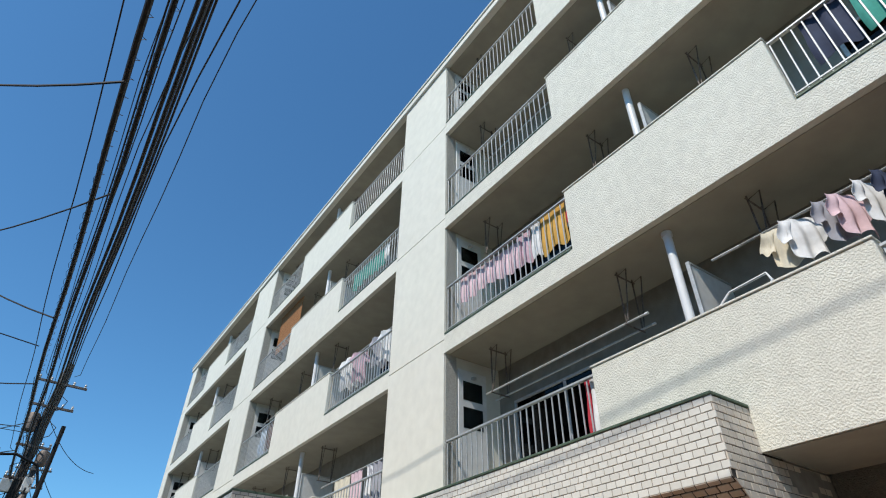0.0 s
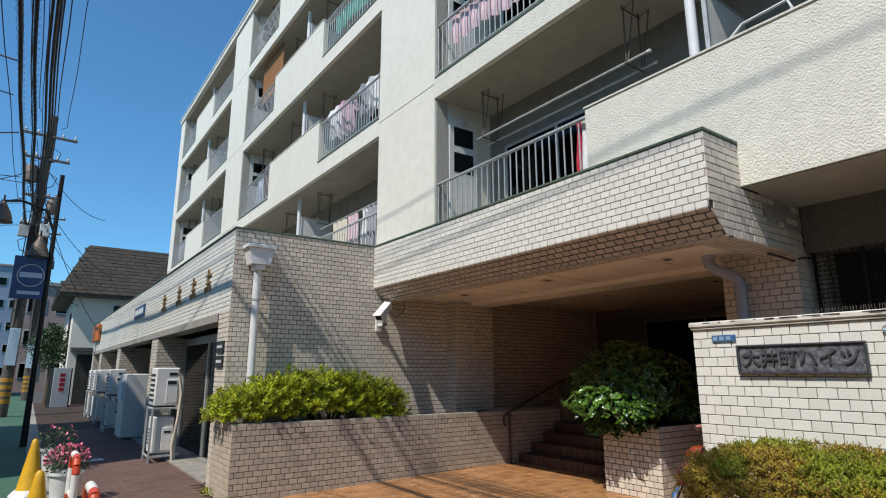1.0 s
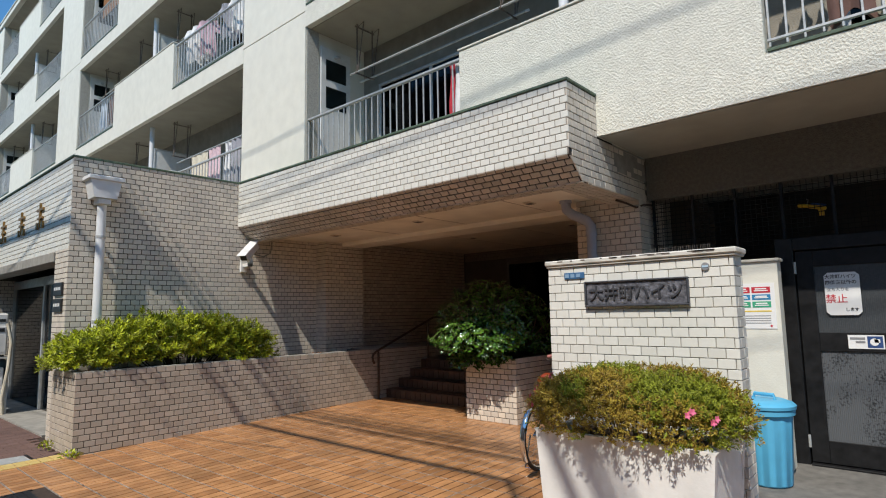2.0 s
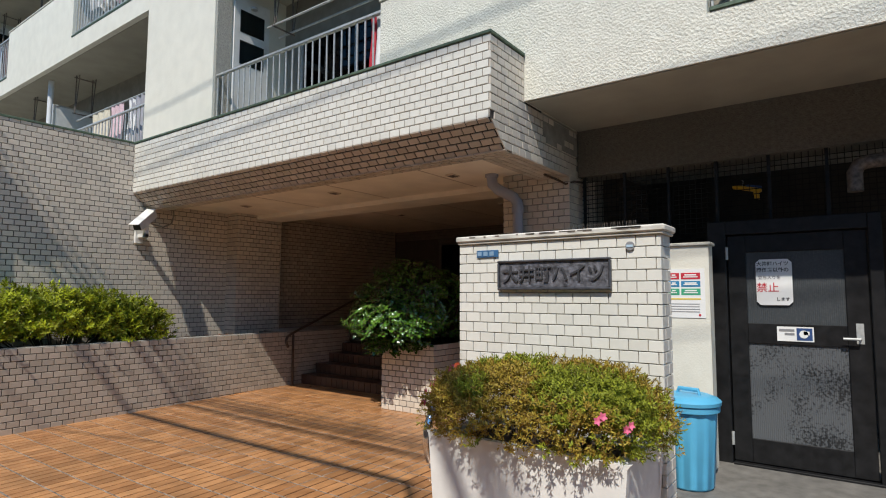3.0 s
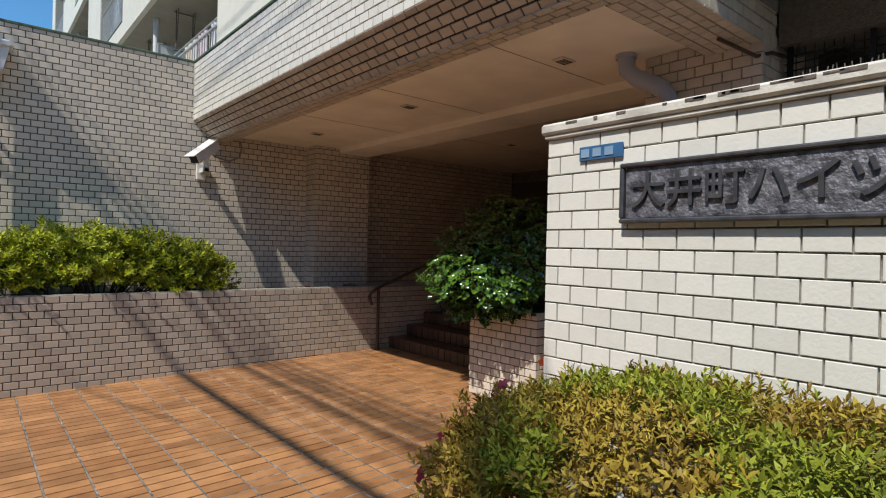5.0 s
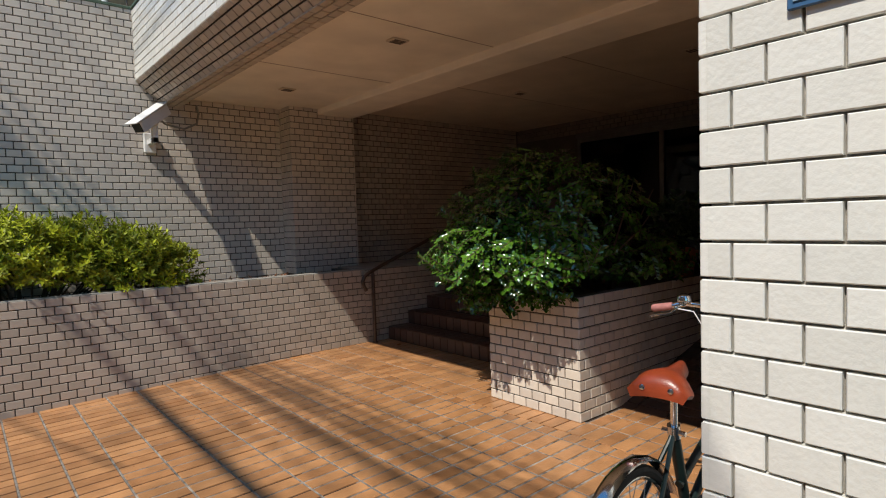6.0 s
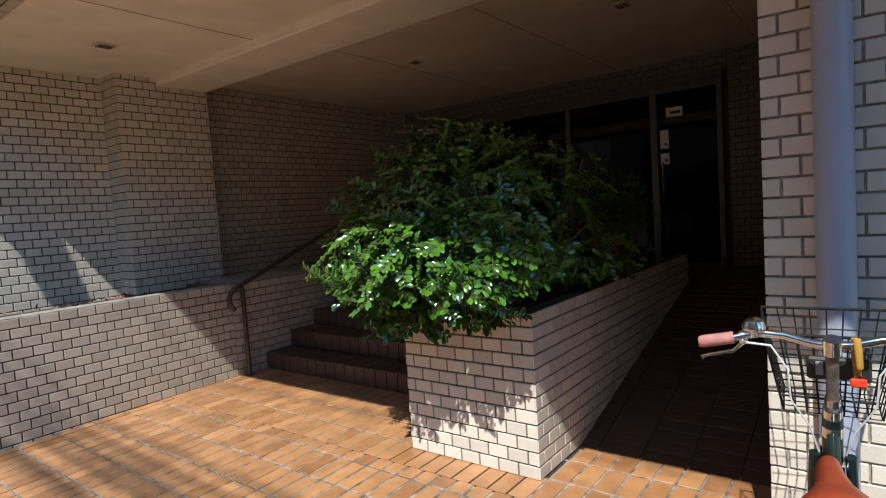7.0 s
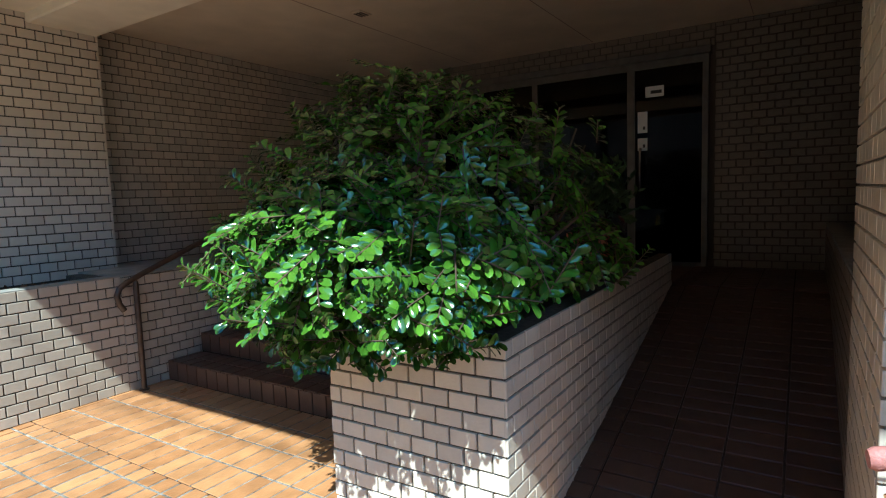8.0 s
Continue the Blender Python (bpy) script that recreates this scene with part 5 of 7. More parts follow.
def shell_leaves(count, centre, radii, size, flat=0.6, lowest=-1.0, depth=0.25, power=1.0, rag=0.12, freq=5.0):
    """Leaves spread through the outer part of a clipped bush (superellipsoid)."""
    rows = []
    while len(rows) < count:
        d = unit()
        if d.z < lowest:
            continue
        q = [math.copysign(abs(c) ** power, c) for c in d]
        r = lump((d.x * 3 + centre[0], d.y * 3 + centre[1], d.z * 3), freq / 3, rag) * (1 - depth * rng.random() ** 2)
        p = [centre[i] + q[i] * radii[i] * r for i in range(3)]
        out = Vector((d.x / radii[0], d.y / radii[1], d.z / radii[2])).normalized()
        dirn = (out * rng.uniform(0.2, 1.0) + unit() * 0.9 + Vector((0, 0, 0.3))).normalized()
        rows.append((p, dirn, (out * flat + unit() * 0.5), size * rng.uniform(0.7, 1.25)))
    return rows


def stems(parent, centre, base_z, spread, top, count, r=0.008):
    for i in range(count):
        a = 2 * math.pi * i / count + rng.uniform(-0.3, 0.3)
        rr = rng.uniform(0.3, 1.0)
        tip = Vector((centre[0] + spread[0] * rr * math.cos(a), centre[1] + spread[1] * rr * math.sin(a), rng.uniform(0.6, 1.0) * (top - base_z) + base_z))
        foot = Vector((centre[0] + spread[0] * 0.35 * rr * math.cos(a), centre[1] + spread[1] * 0.5 * rr * math.sin(a), base_z))
        mid = (foot + tip) / 2 + Vector((0, 0, 0.06))
        part("stem", S().tube([foot, mid, tip], [r, r * 0.7, r * 0.3], 6), TWIG, parent, smooth=True)


def foliage(parent, rows, template, mat, name="leaves"):
    ob = new(name, leaves_mesh(name, rows, template, mat))
    ob.parent = parent
    return tagged(ob, kind="stuff")


AZ, AR = (4.51, 2.40, 0.74), (0.50, 0.69, 0.335)


def azalea_point(d, r):
    return [AZ[i] + math.copysign(abs(d[i]) ** 0.80, d[i]) * AR[i] * r for i in range(3)]


azalea = thing("azalea_bush", "clipped olive-green azalea with a few pink blossoms", "bush")
olive, fresh = [], []
for i in range(9500):
    d = unit()
    if d.z < -0.15:
        d.z = -d.z
    r0 = lump((d.x * 3 + 4, d.y * 3 + 2, d.z * 3), 3.2, 0.13)
    p = Vector(azalea_point(d, r0 * (1 - 0.24 * rng.random() ** 2)))
    if p.z < 0.66 and 4.24 < p.x < 4.74 and 1.92 < p.y < 2.88:
        p.z = 0.68
    out = Vector((d.x / AR[0], d.y / AR[1], d.z / AR[2])).normalized()
    shoot = (out + unit() * 0.55 + Vector((0, 0, 0.35 if d.z > 0 else 0.05))).normalized()
    brown = noise.noise(p * 3.1) + 0.35 * noise.noise(p * 9.0) + 0.5 * (p.y - 2.25)
    bucket = olive if brown + rng.uniform(-0.25, 0.25) > 0.02 else fresh
    a0 = rng.uniform(0, 6.3)
    side = shoot.cross(Vector((0.3, 0.1, 1))).normalized()
    other = side.cross(shoot)
    for k in range(7):
        a = a0 + k * 2.4
        lean = 0.35 + 0.11 * k
        dirn = shoot * (1.15 - lean) + (side * math.cos(a) + other * math.sin(a)) * lean
        bucket.append((p - shoot * 0.0035 * k, dirn, shoot + unit() * 0.3, 0.0195 * rng.uniform(0.65, 1.25)))
foliage(azalea, olive, leaf_template(1.0, 0.42, 0.2, 2), LEAF_F)
foliage(azalea, fresh, leaf_template(1.0, 0.42, 0.2, 2), LEAF_G)
stems(azalea, (4.5, 2.40), 0.58, (0.45, 0.55), 0.98, 26, 0.007)
petal = leaf_template(1.0, 0.75, 0.15, 2)
for dx, dy, dz in ((-0.75, -0.62, 0.30), (-0.35, 1.0, 0.25), (-0.25, 1.0, 0.40), (-0.5, 0.9, 0.12), (-0.1, 0.8, 0.65), (-0.6, -0.8, 0.2), (-0.45, 0.95, 0.45), (-0.7, 0.75, 0.15)):
    dn = Vector((dx, dy, dz)).normalized()
    p = azalea_point(dn, 1.02)
    fl = thing("azalea_blossom", "pink azalea blossom among the leaves", "flower", "azalea blossoms")
    out = (Vector(p) - Vector((4.49, 2.41, 0.7))).normalized()
    rws = []
    for k in range(3):
        c = Vector(p) + unit() * 0.018
        for i in range(5):
            side = out.cross(Vector((0, 0, 1))).normalized()
            up2 = side.cross(out)
            a = 2 * math.pi * i / 5 + k
            rws.append((c, side * math.cos(a) + up2 * math.sin(a) + out * 0.5, out, 0.023))
    fo = new("petals", leaves_mesh("petals", rws, petal, FLOWER))
    fo.parent = fl

hedge = thing("hedge", "bright yellow-green clipped hedge in the planting trough", "hedge")
bright, shade_leaves = [], []
CLUMPS = ((3.12, 8.72, 1.00, 0.38, 0.30), (3.50, 8.66, 1.06, 0.42, 0.36), (3.95, 8.76, 1.10, 0.46, 0.41), (4.35, 8.68, 1.12, 0.46, 0.42), (4.80, 8.76, 1.08, 0.46, 0.40), (5.18, 8.70, 1.02, 0.40, 0.36), (5.48, 8.80, 0.96, 0.30, 0.28))
for cx, cy, cz, rx, rz in CLUMPS:
    count = 640 if cx < 5.4 else 240
    for i in range(count):
        d = unit()
        if d.z < -0.45:
            d.z = -d.z
        r0 = lump((d.x * 2 + cx * 3, d.y * 2, d.z * 2), 2.2, 0.30) * (1 - 0.34 * rng.random() ** 1.6)
        p = Vector((cx + d.x * rx * r0, cy + math.copysign(abs(d.y) ** 0.75, d.y) * 0.43 * r0, cz + d.z * rz * r0))
        if p.y > 9.16 or (p.z < 0.86 and 8.28 < p.y):
            p.y, p.z = min(p.y, 9.16), max(p.z, 0.86)
        out = Vector((d.x / rx, d.y / 0.43, d.z / rz)).normalized()
        shoot = (out + unit() * 0.45 + Vector((0, -0.1, 0.55))).normalized()
        side = shoot.cross(Vector((0.2, 0.4, 1))).normalized()
        other = side.cross(shoot)
        # Shade painted in: deep leaves and the right end take the darker leaf.
        bucket = shade_leaves if (rng.random() < 0.25 + 0.35 * (cx > 5.0) or r0 < 0.72) else bright
        a0, size = rng.uniform(0, 6.3), rng.uniform(0.8, 1.2)
        for k in range(9):
            a = a0 + k * 2.4
            lean = 0.40 + 0.085 * k
            dirn = shoot * (1.2 - lean) + (side * math.cos(a) + other * math.sin(a)) * lean
            bucket.append((p - shoot * 0.006 * k, dirn, shoot + unit() * 0.2, 0.050 * size * rng.uniform(0.75, 1.15)))
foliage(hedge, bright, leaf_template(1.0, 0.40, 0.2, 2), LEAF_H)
foliage(hedge, shade_leaves, leaf_template(1.0, 0.40, 0.2, 2), LEAF_G)
stems(hedge, (4.35, 8.72), 0.76, (1.25, 0.28), 1.35, 40, 0.009)
litter = thing("dry_leaves", "brown dry leaves lying on the soil by the hedge", "leaf litter", kind="stuff")
foliage(litter, [((rng.uniform(5.2, 7.2), rng.uniform(8.45, 9.12), 0.776 + rng.uniform(0, 0.02)), unit(), Vector((0, 0, 1)) + unit() * 0.5, 0.045 * rng.uniform(0.6, 1.2)) for i in range(420)], leaf_template(1.0, 0.5, 0.2, 2), LEAF_DRY)

# glossy shrub in the entrance planter: twigs with leaf pairs
shrub = thing("glossy_shrub", "large glossy dark-green shrub spilling over the planter", "shrub")
tw, lv = S(), []
for n_tw, c0, rad in ((470, (6.78, 5.53, 1.12), (0.45, 0.72, 0.34)), (150, (6.93, 5.55, 0.92), (0.22, 0.55, 0.22)), (90, (6.82, 5.74, 0.87), (0.20, 0.34, 0.27)), (500, (7.46, 5.78, 1.38), (0.72, 0.92, 0.53)), (120, (8.1, 5.25, 1.0), (0.70, 0.42, 0.26))):
    for i in range(n_tw):
        d = unit()
        if d.z < -0.7:
            d.z = -d.z
        tip = Vector([c0[j] + d[j] * rad[j] * rng.uniform(0.60, 1.06) * (1.12 if rng.random() < 0.12 else 1.0) for j in range(3)])
        if tip.z < 0.9 and tip.x > 7.0 and 5.05 < tip.y < 5.9:
            tip.z = 0.92
        across = d.cross(unit()).normalized()
        grow = (Vector((d.x, d.y, d.z * 0.6)) * 0.8 + across * 0.8 + Vector((-0.25, 0, 0.0))).normalized()
        length = rng.uniform(0.13, 0.27)
        foot = tip - grow * length
        bend = Vector((0, 0, -0.25 if d.z < 0.2 else 0.05))
        tw.tube([foot, foot + grow * length * 0.5 + bend * 0.01, tip + bend * 0.04], 0.0022, 4)
        face = (Vector(d) * 0.7 + Vector((-0.25, -0.15, 0.75))).normalized()
        side = grow.cross(face)
        side = side.normalized() if side.length > 0.05 else Vector((1, 0, 0))
        pairs = int(length / 0.023)
        for k in range(pairs):
            t = (k + 0.6) / pairs
            p = foot.lerp(tip + bend * 0.04, t)
            for s in (-1, 1):
                dr = (side * s + grow * 0.75 + unit() * 0.25).normalized()
                lv.append((p, dr, face + unit() * 0.42, 0.047 * rng.uniform(0.7, 1.2) * (1.0 if t < 0.85 else 0.72)))
tagged(part("twiggery", tw, TWIG, shrub, fix=False), kind="stuff")
foliage(shrub, lv, round_leaf(1.0, 0.50, 0.32), LEAF_B)
for i in range(14):
    a = i * 0.9
    part("limb", S().tube([(7.9 + 0.1 * math.cos(a), 5.5 + 0.08 * math.sin(a), 0.74), (7.75 + 0.3 * math.cos(a), 5.55 + 0.3 * math.sin(a), 1.05), (7.7 + 0.6 * math.cos(a), 5.6 + 0.62 * math.sin(a), 1.35 + 0.25 * math.sin(a * 1.7))], [0.014, 0.009, 0.004], 6), TWIG, shrub, smooth=True)
for x, y in ((9.0, 5.35), (9.35, 5.55)):
    fp = thing("flower_pot", "terracotta flower pot standing in the planter", "flower pot", "terracotta pots")
    part("pot", S().lathe([(0.08, 0.761), (0.12, 0.99), (0.135, 0.99), (0.135, 1.03), (0.11, 1.03), (0.10, 1.0), (0.001, 1.0)], (x, y, 0), 24), TERRA, fp, smooth=True)
    foliage(fp, shell_leaves(260, (x, y, 1.28), (0.25, 0.25, 0.28), 0.07, lowest=-0.6, depth=0.8), leaf_template(1.0, 0.4, 0.2, 2), LEAF_D)
for x, y, nlv in ((2.93, 8.22, 70), (2.90, 9.0, 50)):
    wd = thing("weed", "small green weed at the foot of the wall", "weed", "weeds")
    foliage(wd, shell_leaves(nlv, (x, y, ground_z(x) + 0.03), (0.10, 0.07, 0.06), 0.04, lowest=-0.2, depth=0.8), leaf_template(1.0, 0.4, 0.2, 2), LEAF_H)


# ---- bicycle ----
def ring(sh, centre, r, tube, n=48, m=8):
    return sh.tube([(centre[0] + r * math.cos(2 * math.pi * i / n), centre[1], centre[2] + r * math.sin(2 * math.pi * i / n)) for i in range(n)], tube, m, True)


bike = thing("bicycle", "dark green city bicycle with a brown leather saddle and wire basket", "bicycle")
bike.matrix_basis = at(5.925, 3.780, 0.0) @ pose(0, 0, 0, 0, 0, 5)
WR = 0.30
for hx in (-0.50, 0.56):
    wh = part("wheel", ring(S(), (hx, 0, WR), WR - 0.035, 0.010, 48, 6), CHROME, bike, smooth=True)
    part("tyre", ring(S(), (hx, 0, WR), WR - 0.016, 0.018, 48, 8), RUBBER, wh, smooth=True)
    part("hub", S().tube([(hx, -0.05, WR), (hx, 0.05, WR)], 0.022, 12), CHROME, wh, smooth=True)
    for i in range(28):
        a = 2 * math.pi * i / 28
        part("spoke", S().tube([(hx + 0.02 * math.cos(a + 1.2), 0.03 * (-1) ** i, WR + 0.02 * math.sin(a + 1.2)), (hx + (WR - 0.04) * math.cos(a), 0, WR + (WR - 0.04) * math.sin(a))], 0.0014, 4), STEEL, wh)
    mv, mf = [], []
    turns = list(range(20, 215, 8) if hx < 0 else range(-10, 165, 8))
    for q in turns:
        for y, r in ((-0.027, 0.318), (-0.016, 0.327), (0.0, 0.330), (0.016, 0.327), (0.027, 0.318)):
            mv.append((hx + r * math.cos(radians(q)), y, WR + r * math.sin(radians(q))))
    for a in range(len(turns) - 1):
        mf += [(a * 5 + k, a * 5 + k + 1, a * 5 + k + 6, a * 5 + k + 5) for k in range(4)]
    mud = S().add(mv, mf)
    part("mudguard", mud, CHROME, bike, smooth=True)
bb, seat_foot, head_low, head_top = (-0.06, 0, 0.29), (-0.17, 0, 0.62), (0.464, 0, 0.62), (0.414, 0, 0.76)
part("frame_tube", S().tube([(0.45, 0, 0.66), (0.21, 0, 0.44), bb], 0.0165, 12), FRAMEG, bike, smooth=True)
part("frame_tube", S().tube([(0.43, 0, 0.72), (0.15, 0, 0.52), (-0.13, 0, 0.42)], 0.0145, 12), FRAMEG, bike, smooth=True)
part("seat_tube", S().tube([bb, seat_foot], 0.019, 12), FRAMEG, bike, smooth=True)
part("head_tube", S().tube([head_low, head_top], 0.024, 14), FRAMEG, bike, smooth=True)
part("head_band", S().tube([(0.4335, 0, 0.705), (0.423, 0, 0.735)], 0.0255, 14), CHROME, bike, smooth=True)
for s in (-1, 1):
    part("stay", S().tube([bb, (-0.5, s * 0.055, WR)], 0.010, 8), FRAMEG, bike, smooth=True)
    part("stay", S().tube([seat_foot, (-0.5, s * 0.055, WR)], 0.008, 8), FRAMEG, bike, smooth=True)
    part("fork_blade", S().tube([(0.457, s * 0.04, 0.64), (0.50, s * 0.05, 0.46), (0.56, s * 0.05, WR)], [0.014, 0.012, 0.008], 10), FRAMEG, bike, smooth=True)
    part("crank", S().tube([(-0.06, s * 0.06, 0.29), (-0.06 + s * 0.12, s * 0.08, 0.29 - s * 0.11)], 0.010, 8), CHROME, bike, smooth=True)
    part("pedal", S().box((-0.06 + s * 0.12 - 0.045, s * 0.085, 0.275 - s * 0.11), (-0.06 + s * 0.12 + 0.045, s * 0.165, 0.30 - s * 0.11), 0.005), RUBBER, bike)
part("chain_case", S().prism([(-0.58, 0.30), (-0.55, 0.38), (0.0, 0.37), (0.03, 0.29), (0.0, 0.21), (-0.5, 0.26)], "y", -0.075, -0.045), DARKM, bike)
part("seat_post", S().tube([(-0.165, 0, 0.60), (-0.165, 0, 0.755)], 0.0125, 12), CHROME, bike, smooth=True)
part("seat_clamp", S().tube([(-0.168, -0.04, 0.62), (-0.168, 0.04, 0.62)], 0.010, 8).tube([(-0.163, 0, 0.60), (-0.172, 0, 0.645)], 0.022, 12), CHROME, bike, smooth=True)
# saddle: wide rear, narrow nose
v, f = [], []
secs = [(-0.142, 0.094, 0.812, 0.012), (-0.138, 0.102, 0.845, 0.035), (-0.122, 0.104, 0.868, 0.062), (-0.09, 0.108, 0.88, 0.085), (-0.03, 0.088, 0.873, 0.085), (0.03, 0.048, 0.866, 0.07), (0.08, 0.030, 0.868, 0.055), (0.12, 0.027, 0.868, 0.045), (0.14, 0.016, 0.858, 0.028)]
for x, hw, zt, dep in secs:
    for j in range(13):
        u = -1 + j / 6
        v.append((x - 0.21, 1.02 * hw * u * (1 - 0.06 * abs(u)), zt - 0.82 * dep * abs(u) ** 2.6))
f = [(i * 13 + j, i * 13 + j + 1, (i + 1) * 13 + j + 1, (i + 1) * 13 + j) for i in range(8) for j in range(12)]
k = len(v)
v += [(x, y * 0.93, z - 0.012) for x, y, z in v[:k]]
f += [tuple(k + i for i in q) for q in f]
edge = [i for i in range(13)] + [i * 13 + 12 for i in range(1, 9)] + [8 * 13 + j for j in range(11, -1, -1)] + [i * 13 for i in range(7, 0, -1)]
f += [(edge[i], edge[(i + 1) % len(edge)], k + edge[(i + 1) % len(edge)], k + edge[i]) for i in range(len(edge))]
sad = part("saddle", S().add([(x + 0.045, y, z - 0.05) for x, y, z in v], f), LEATHER, bike, "red-brown leather saddle", smooth=True)
sad.matrix_basis = Matrix.Translation((-0.165, 0.012, 0.022)) @ pose(0, 0, 0, 0, 0, 5) @ Matrix.Translation((0.165, 0, 0))
for s in (-1, 1):
    part("rivet", S().lathe([(0.001, 0.004), (0.009, 0.002), (0.010, 0)], n=12), CHROME, sad, smooth=True).matrix_basis = at(-0.3065, s * 0.046, 0.778) @ pose(0, 0, 0, 0, -78, 0)
    part("rail", S().tube([(-0.265, s * 0.04, 0.77), (-0.155, s * 0.025, 0.755), (-0.045, s * 0.012, 0.795)], 0.004, 6), CHROME, sad, smooth=True)
    part("spring", S().tube([(-0.255 + 0.016 * math.cos(q * 0.9), s * 0.05 + 0.016 * math.sin(q * 0.9), 0.74 + q * 0.0013) for q in range(28)], 0.003, 5), CHROME, sad, smooth=True)
# bars
part("stem", S().tube([(0.417, 0, 0.75), (0.352, 0, 0.93), (0.338, 0, 0.965)], 0.0145, 12), RUST, bike, smooth=True)
part("headset", S().tube([(0.416, 0, 0.755), (0.405, 0, 0.785)], 0.0225, 14), CHROME, bike, smooth=True)
part("stem_clamp", S().tube([(0.345, 0, 0.945), (0.330, 0, 0.985)], 0.021, 12), CHROME, bike, smooth=True)
bar = part("handlebar", S().tube([(0.352, 0.352, 0.955), (0.362, 0.26, 0.968), (0.372, 0.19, 0.982), (0.372, 0.12, 0.978), (0.352, 0.05, 0.966), (0.338, 0, 0.965), (0.352, -0.05, 0.966), (0.372, -0.12, 0.978), (0.372, -0.19, 0.982), (0.362, -0.26, 0.968), (0.352, -0.352, 0.955)], 0.0115, 12), CHROME, bike, smooth=True)
bar.matrix_basis = Matrix.Diagonal((1, 0.84, 1, 1))
for s in (-1, 1):
    part("grip", S().tube([(0.351, s * 0.365, 0.953), (0.352, s * 0.355, 0.954), (0.362, s * 0.262, 0.968)], [0.013, 0.0172, 0.0165], 14), GRIP if s > 0 else RUBBER, bar, "pinkish brown grip" if s > 0 else "black grip", smooth=True)
    part("lever_clamp", S().tube([(0.363, s * 0.245, 0.971), (0.366, s * 0.225, 0.975)], 0.017, 12).box((0.335, s * 0.225, 0.955), (0.362, s * 0.245, 0.972), 0.004), CHROME, bar, smooth=True)
    part("brake_lever", S().tube([(0.345, s * 0.235, 0.960), (0.325, s * 0.26, 0.940), (0.305, s * 0.335, 0.928), (0.300, s * 0.350, 0.922)], [0.006, 0.006, 0.005, 0.007], 8), CHROME, bar, smooth=True)
    part("brake_cable", S().tube([(0.345, s * 0.225, 0.960), (0.37, s * 0.16, 0.95), (0.37, s * 0.115, 0.89), (0.40, s * 0.11, 0.80), (0.43, s * 0.06, 0.72), (0.47, s * 0.03, 0.62)], 0.003, 6), WHITEP, bar, smooth=True)
part("bell", S().lathe([(0.034, 0.0), (0.035, 0.008), (0.029, 0.024), (0.013, 0.032), (0.001, 0.033)], (0.366, 0.205, 0.992), 20).lathe([(0.014, -0.02), (0.014, 0.001)], (0.366, 0.205, 0.992), 10), CHROME, bar, smooth=True)
bask = part("basket", S().tube([(0.44, -0.155, 0.965), (0.74, -0.175, 0.985), (0.74, 0.175, 0.985), (0.44, 0.155, 0.965)], 0.0045, 6, True), WIREB, bike, "black wire front basket", smooth=True)
wires = S()
for i in range(9):
    t = -1 + i / 4
    wires.tube([(0.44, t * 0.155, 0.965), (0.47, t * 0.11, 0.745), (0.68, t * 0.115, 0.745), (0.74, t * 0.175, 0.985)], 0.0022, 4)
for i in range(6):
    t = i / 5
    wires.tube([(0.44 + 0.3 * t, -0.155 - 0.02 * t, 0.965 + 0.02 * t), (0.47 + 0.21 * t, -0.112, 0.745), (0.47 + 0.21 * t, 0.112, 0.745), (0.44 + 0.3 * t, 0.155 + 0.02 * t, 0.965 + 0.02 * t)], 0.0022, 4)
for z, g in ((0.79, 0.18), (0.835, 0.36), (0.88, 0.54), (0.925, 0.72)):
    wires.tube([(0.468 - 0.026 * g, -0.112 - 0.045 * g, z), (0.685 + 0.055 * g, -0.115 - 0.055 * g, z), (0.685 + 0.055 * g, 0.115 + 0.055 * g, z), (0.468 - 0.026 * g, 0.112 + 0.045 * g, z)], 0.0022, 4, True)
part("wire_mesh", wires, WIREB, bask)
part("lock_loop", S().tube([(0.345, -0.050, 0.985), (0.335, -0.052, 0.960), (0.340, -0.054, 0.915), (0.355, -0.052, 0.885), (0.375, -0.048, 0.935), (0.368, -0.048, 0.98)], 0.0085, 10), AMBER, bike, "amber plastic cable lock", smooth=True)
part("rear_reflector", S().box((0.345, -0.07, 0.862), (0.359, -0.035, 0.884), 0.004), REFLECT, bike, "red reflector")
part("basket_plate", S().box((0.415, -0.085, 0.855), (0.44, 0.055, 0.915), 0.006), BLACK, bike)
part("plate_bar", S().box((0.409, 0.018, 0.87), (0.4145, 0.035, 0.905)), PRINT["grey"], bike)
part("headset_nut", S().tube([(0.401, 0, 0.795), (0.394, 0, 0.815)], 0.018, 8), CHROME, bike)
part("kick_stand", S().tube([(-0.48, -0.10, 0.30), (-0.56, -0.12, 0.02), (-0.56, 0.12, 0.02), (-0.48, 0.10, 0.30)], 0.009, 8), CHROME, bike, smooth=True)


# ---- street ----
def cone(x, y, s):
    c = thing("traffic_cone", "yellow plastic cone on a white weighted base", "traffic cone", "yellow cones")
    c.matrix_basis = at(x, y, -0.15) @ Matrix.Scale(s, 4)
    part("cone_body", S().lathe([(0.165, 0.07), (0.15, 0.10), (0.045, 0.68), (0.035, 0.74), (0.015, 0.76), (0.001, 0.76)], n=28), YELLOW, c, smooth=True)
    part("base", S().box((-0.22, -0.22, 0), (0.22, 0.22, 0.05), 0.03).lathe([(0.22, 0.05), (0.19, 0.09), (0.16, 0.12), (0.14, 0.12)], n=28), WHITEP, c)
    return c


cone(1.02, 10.6, 1.0)
cone(1.02, 7.45, 1.0)


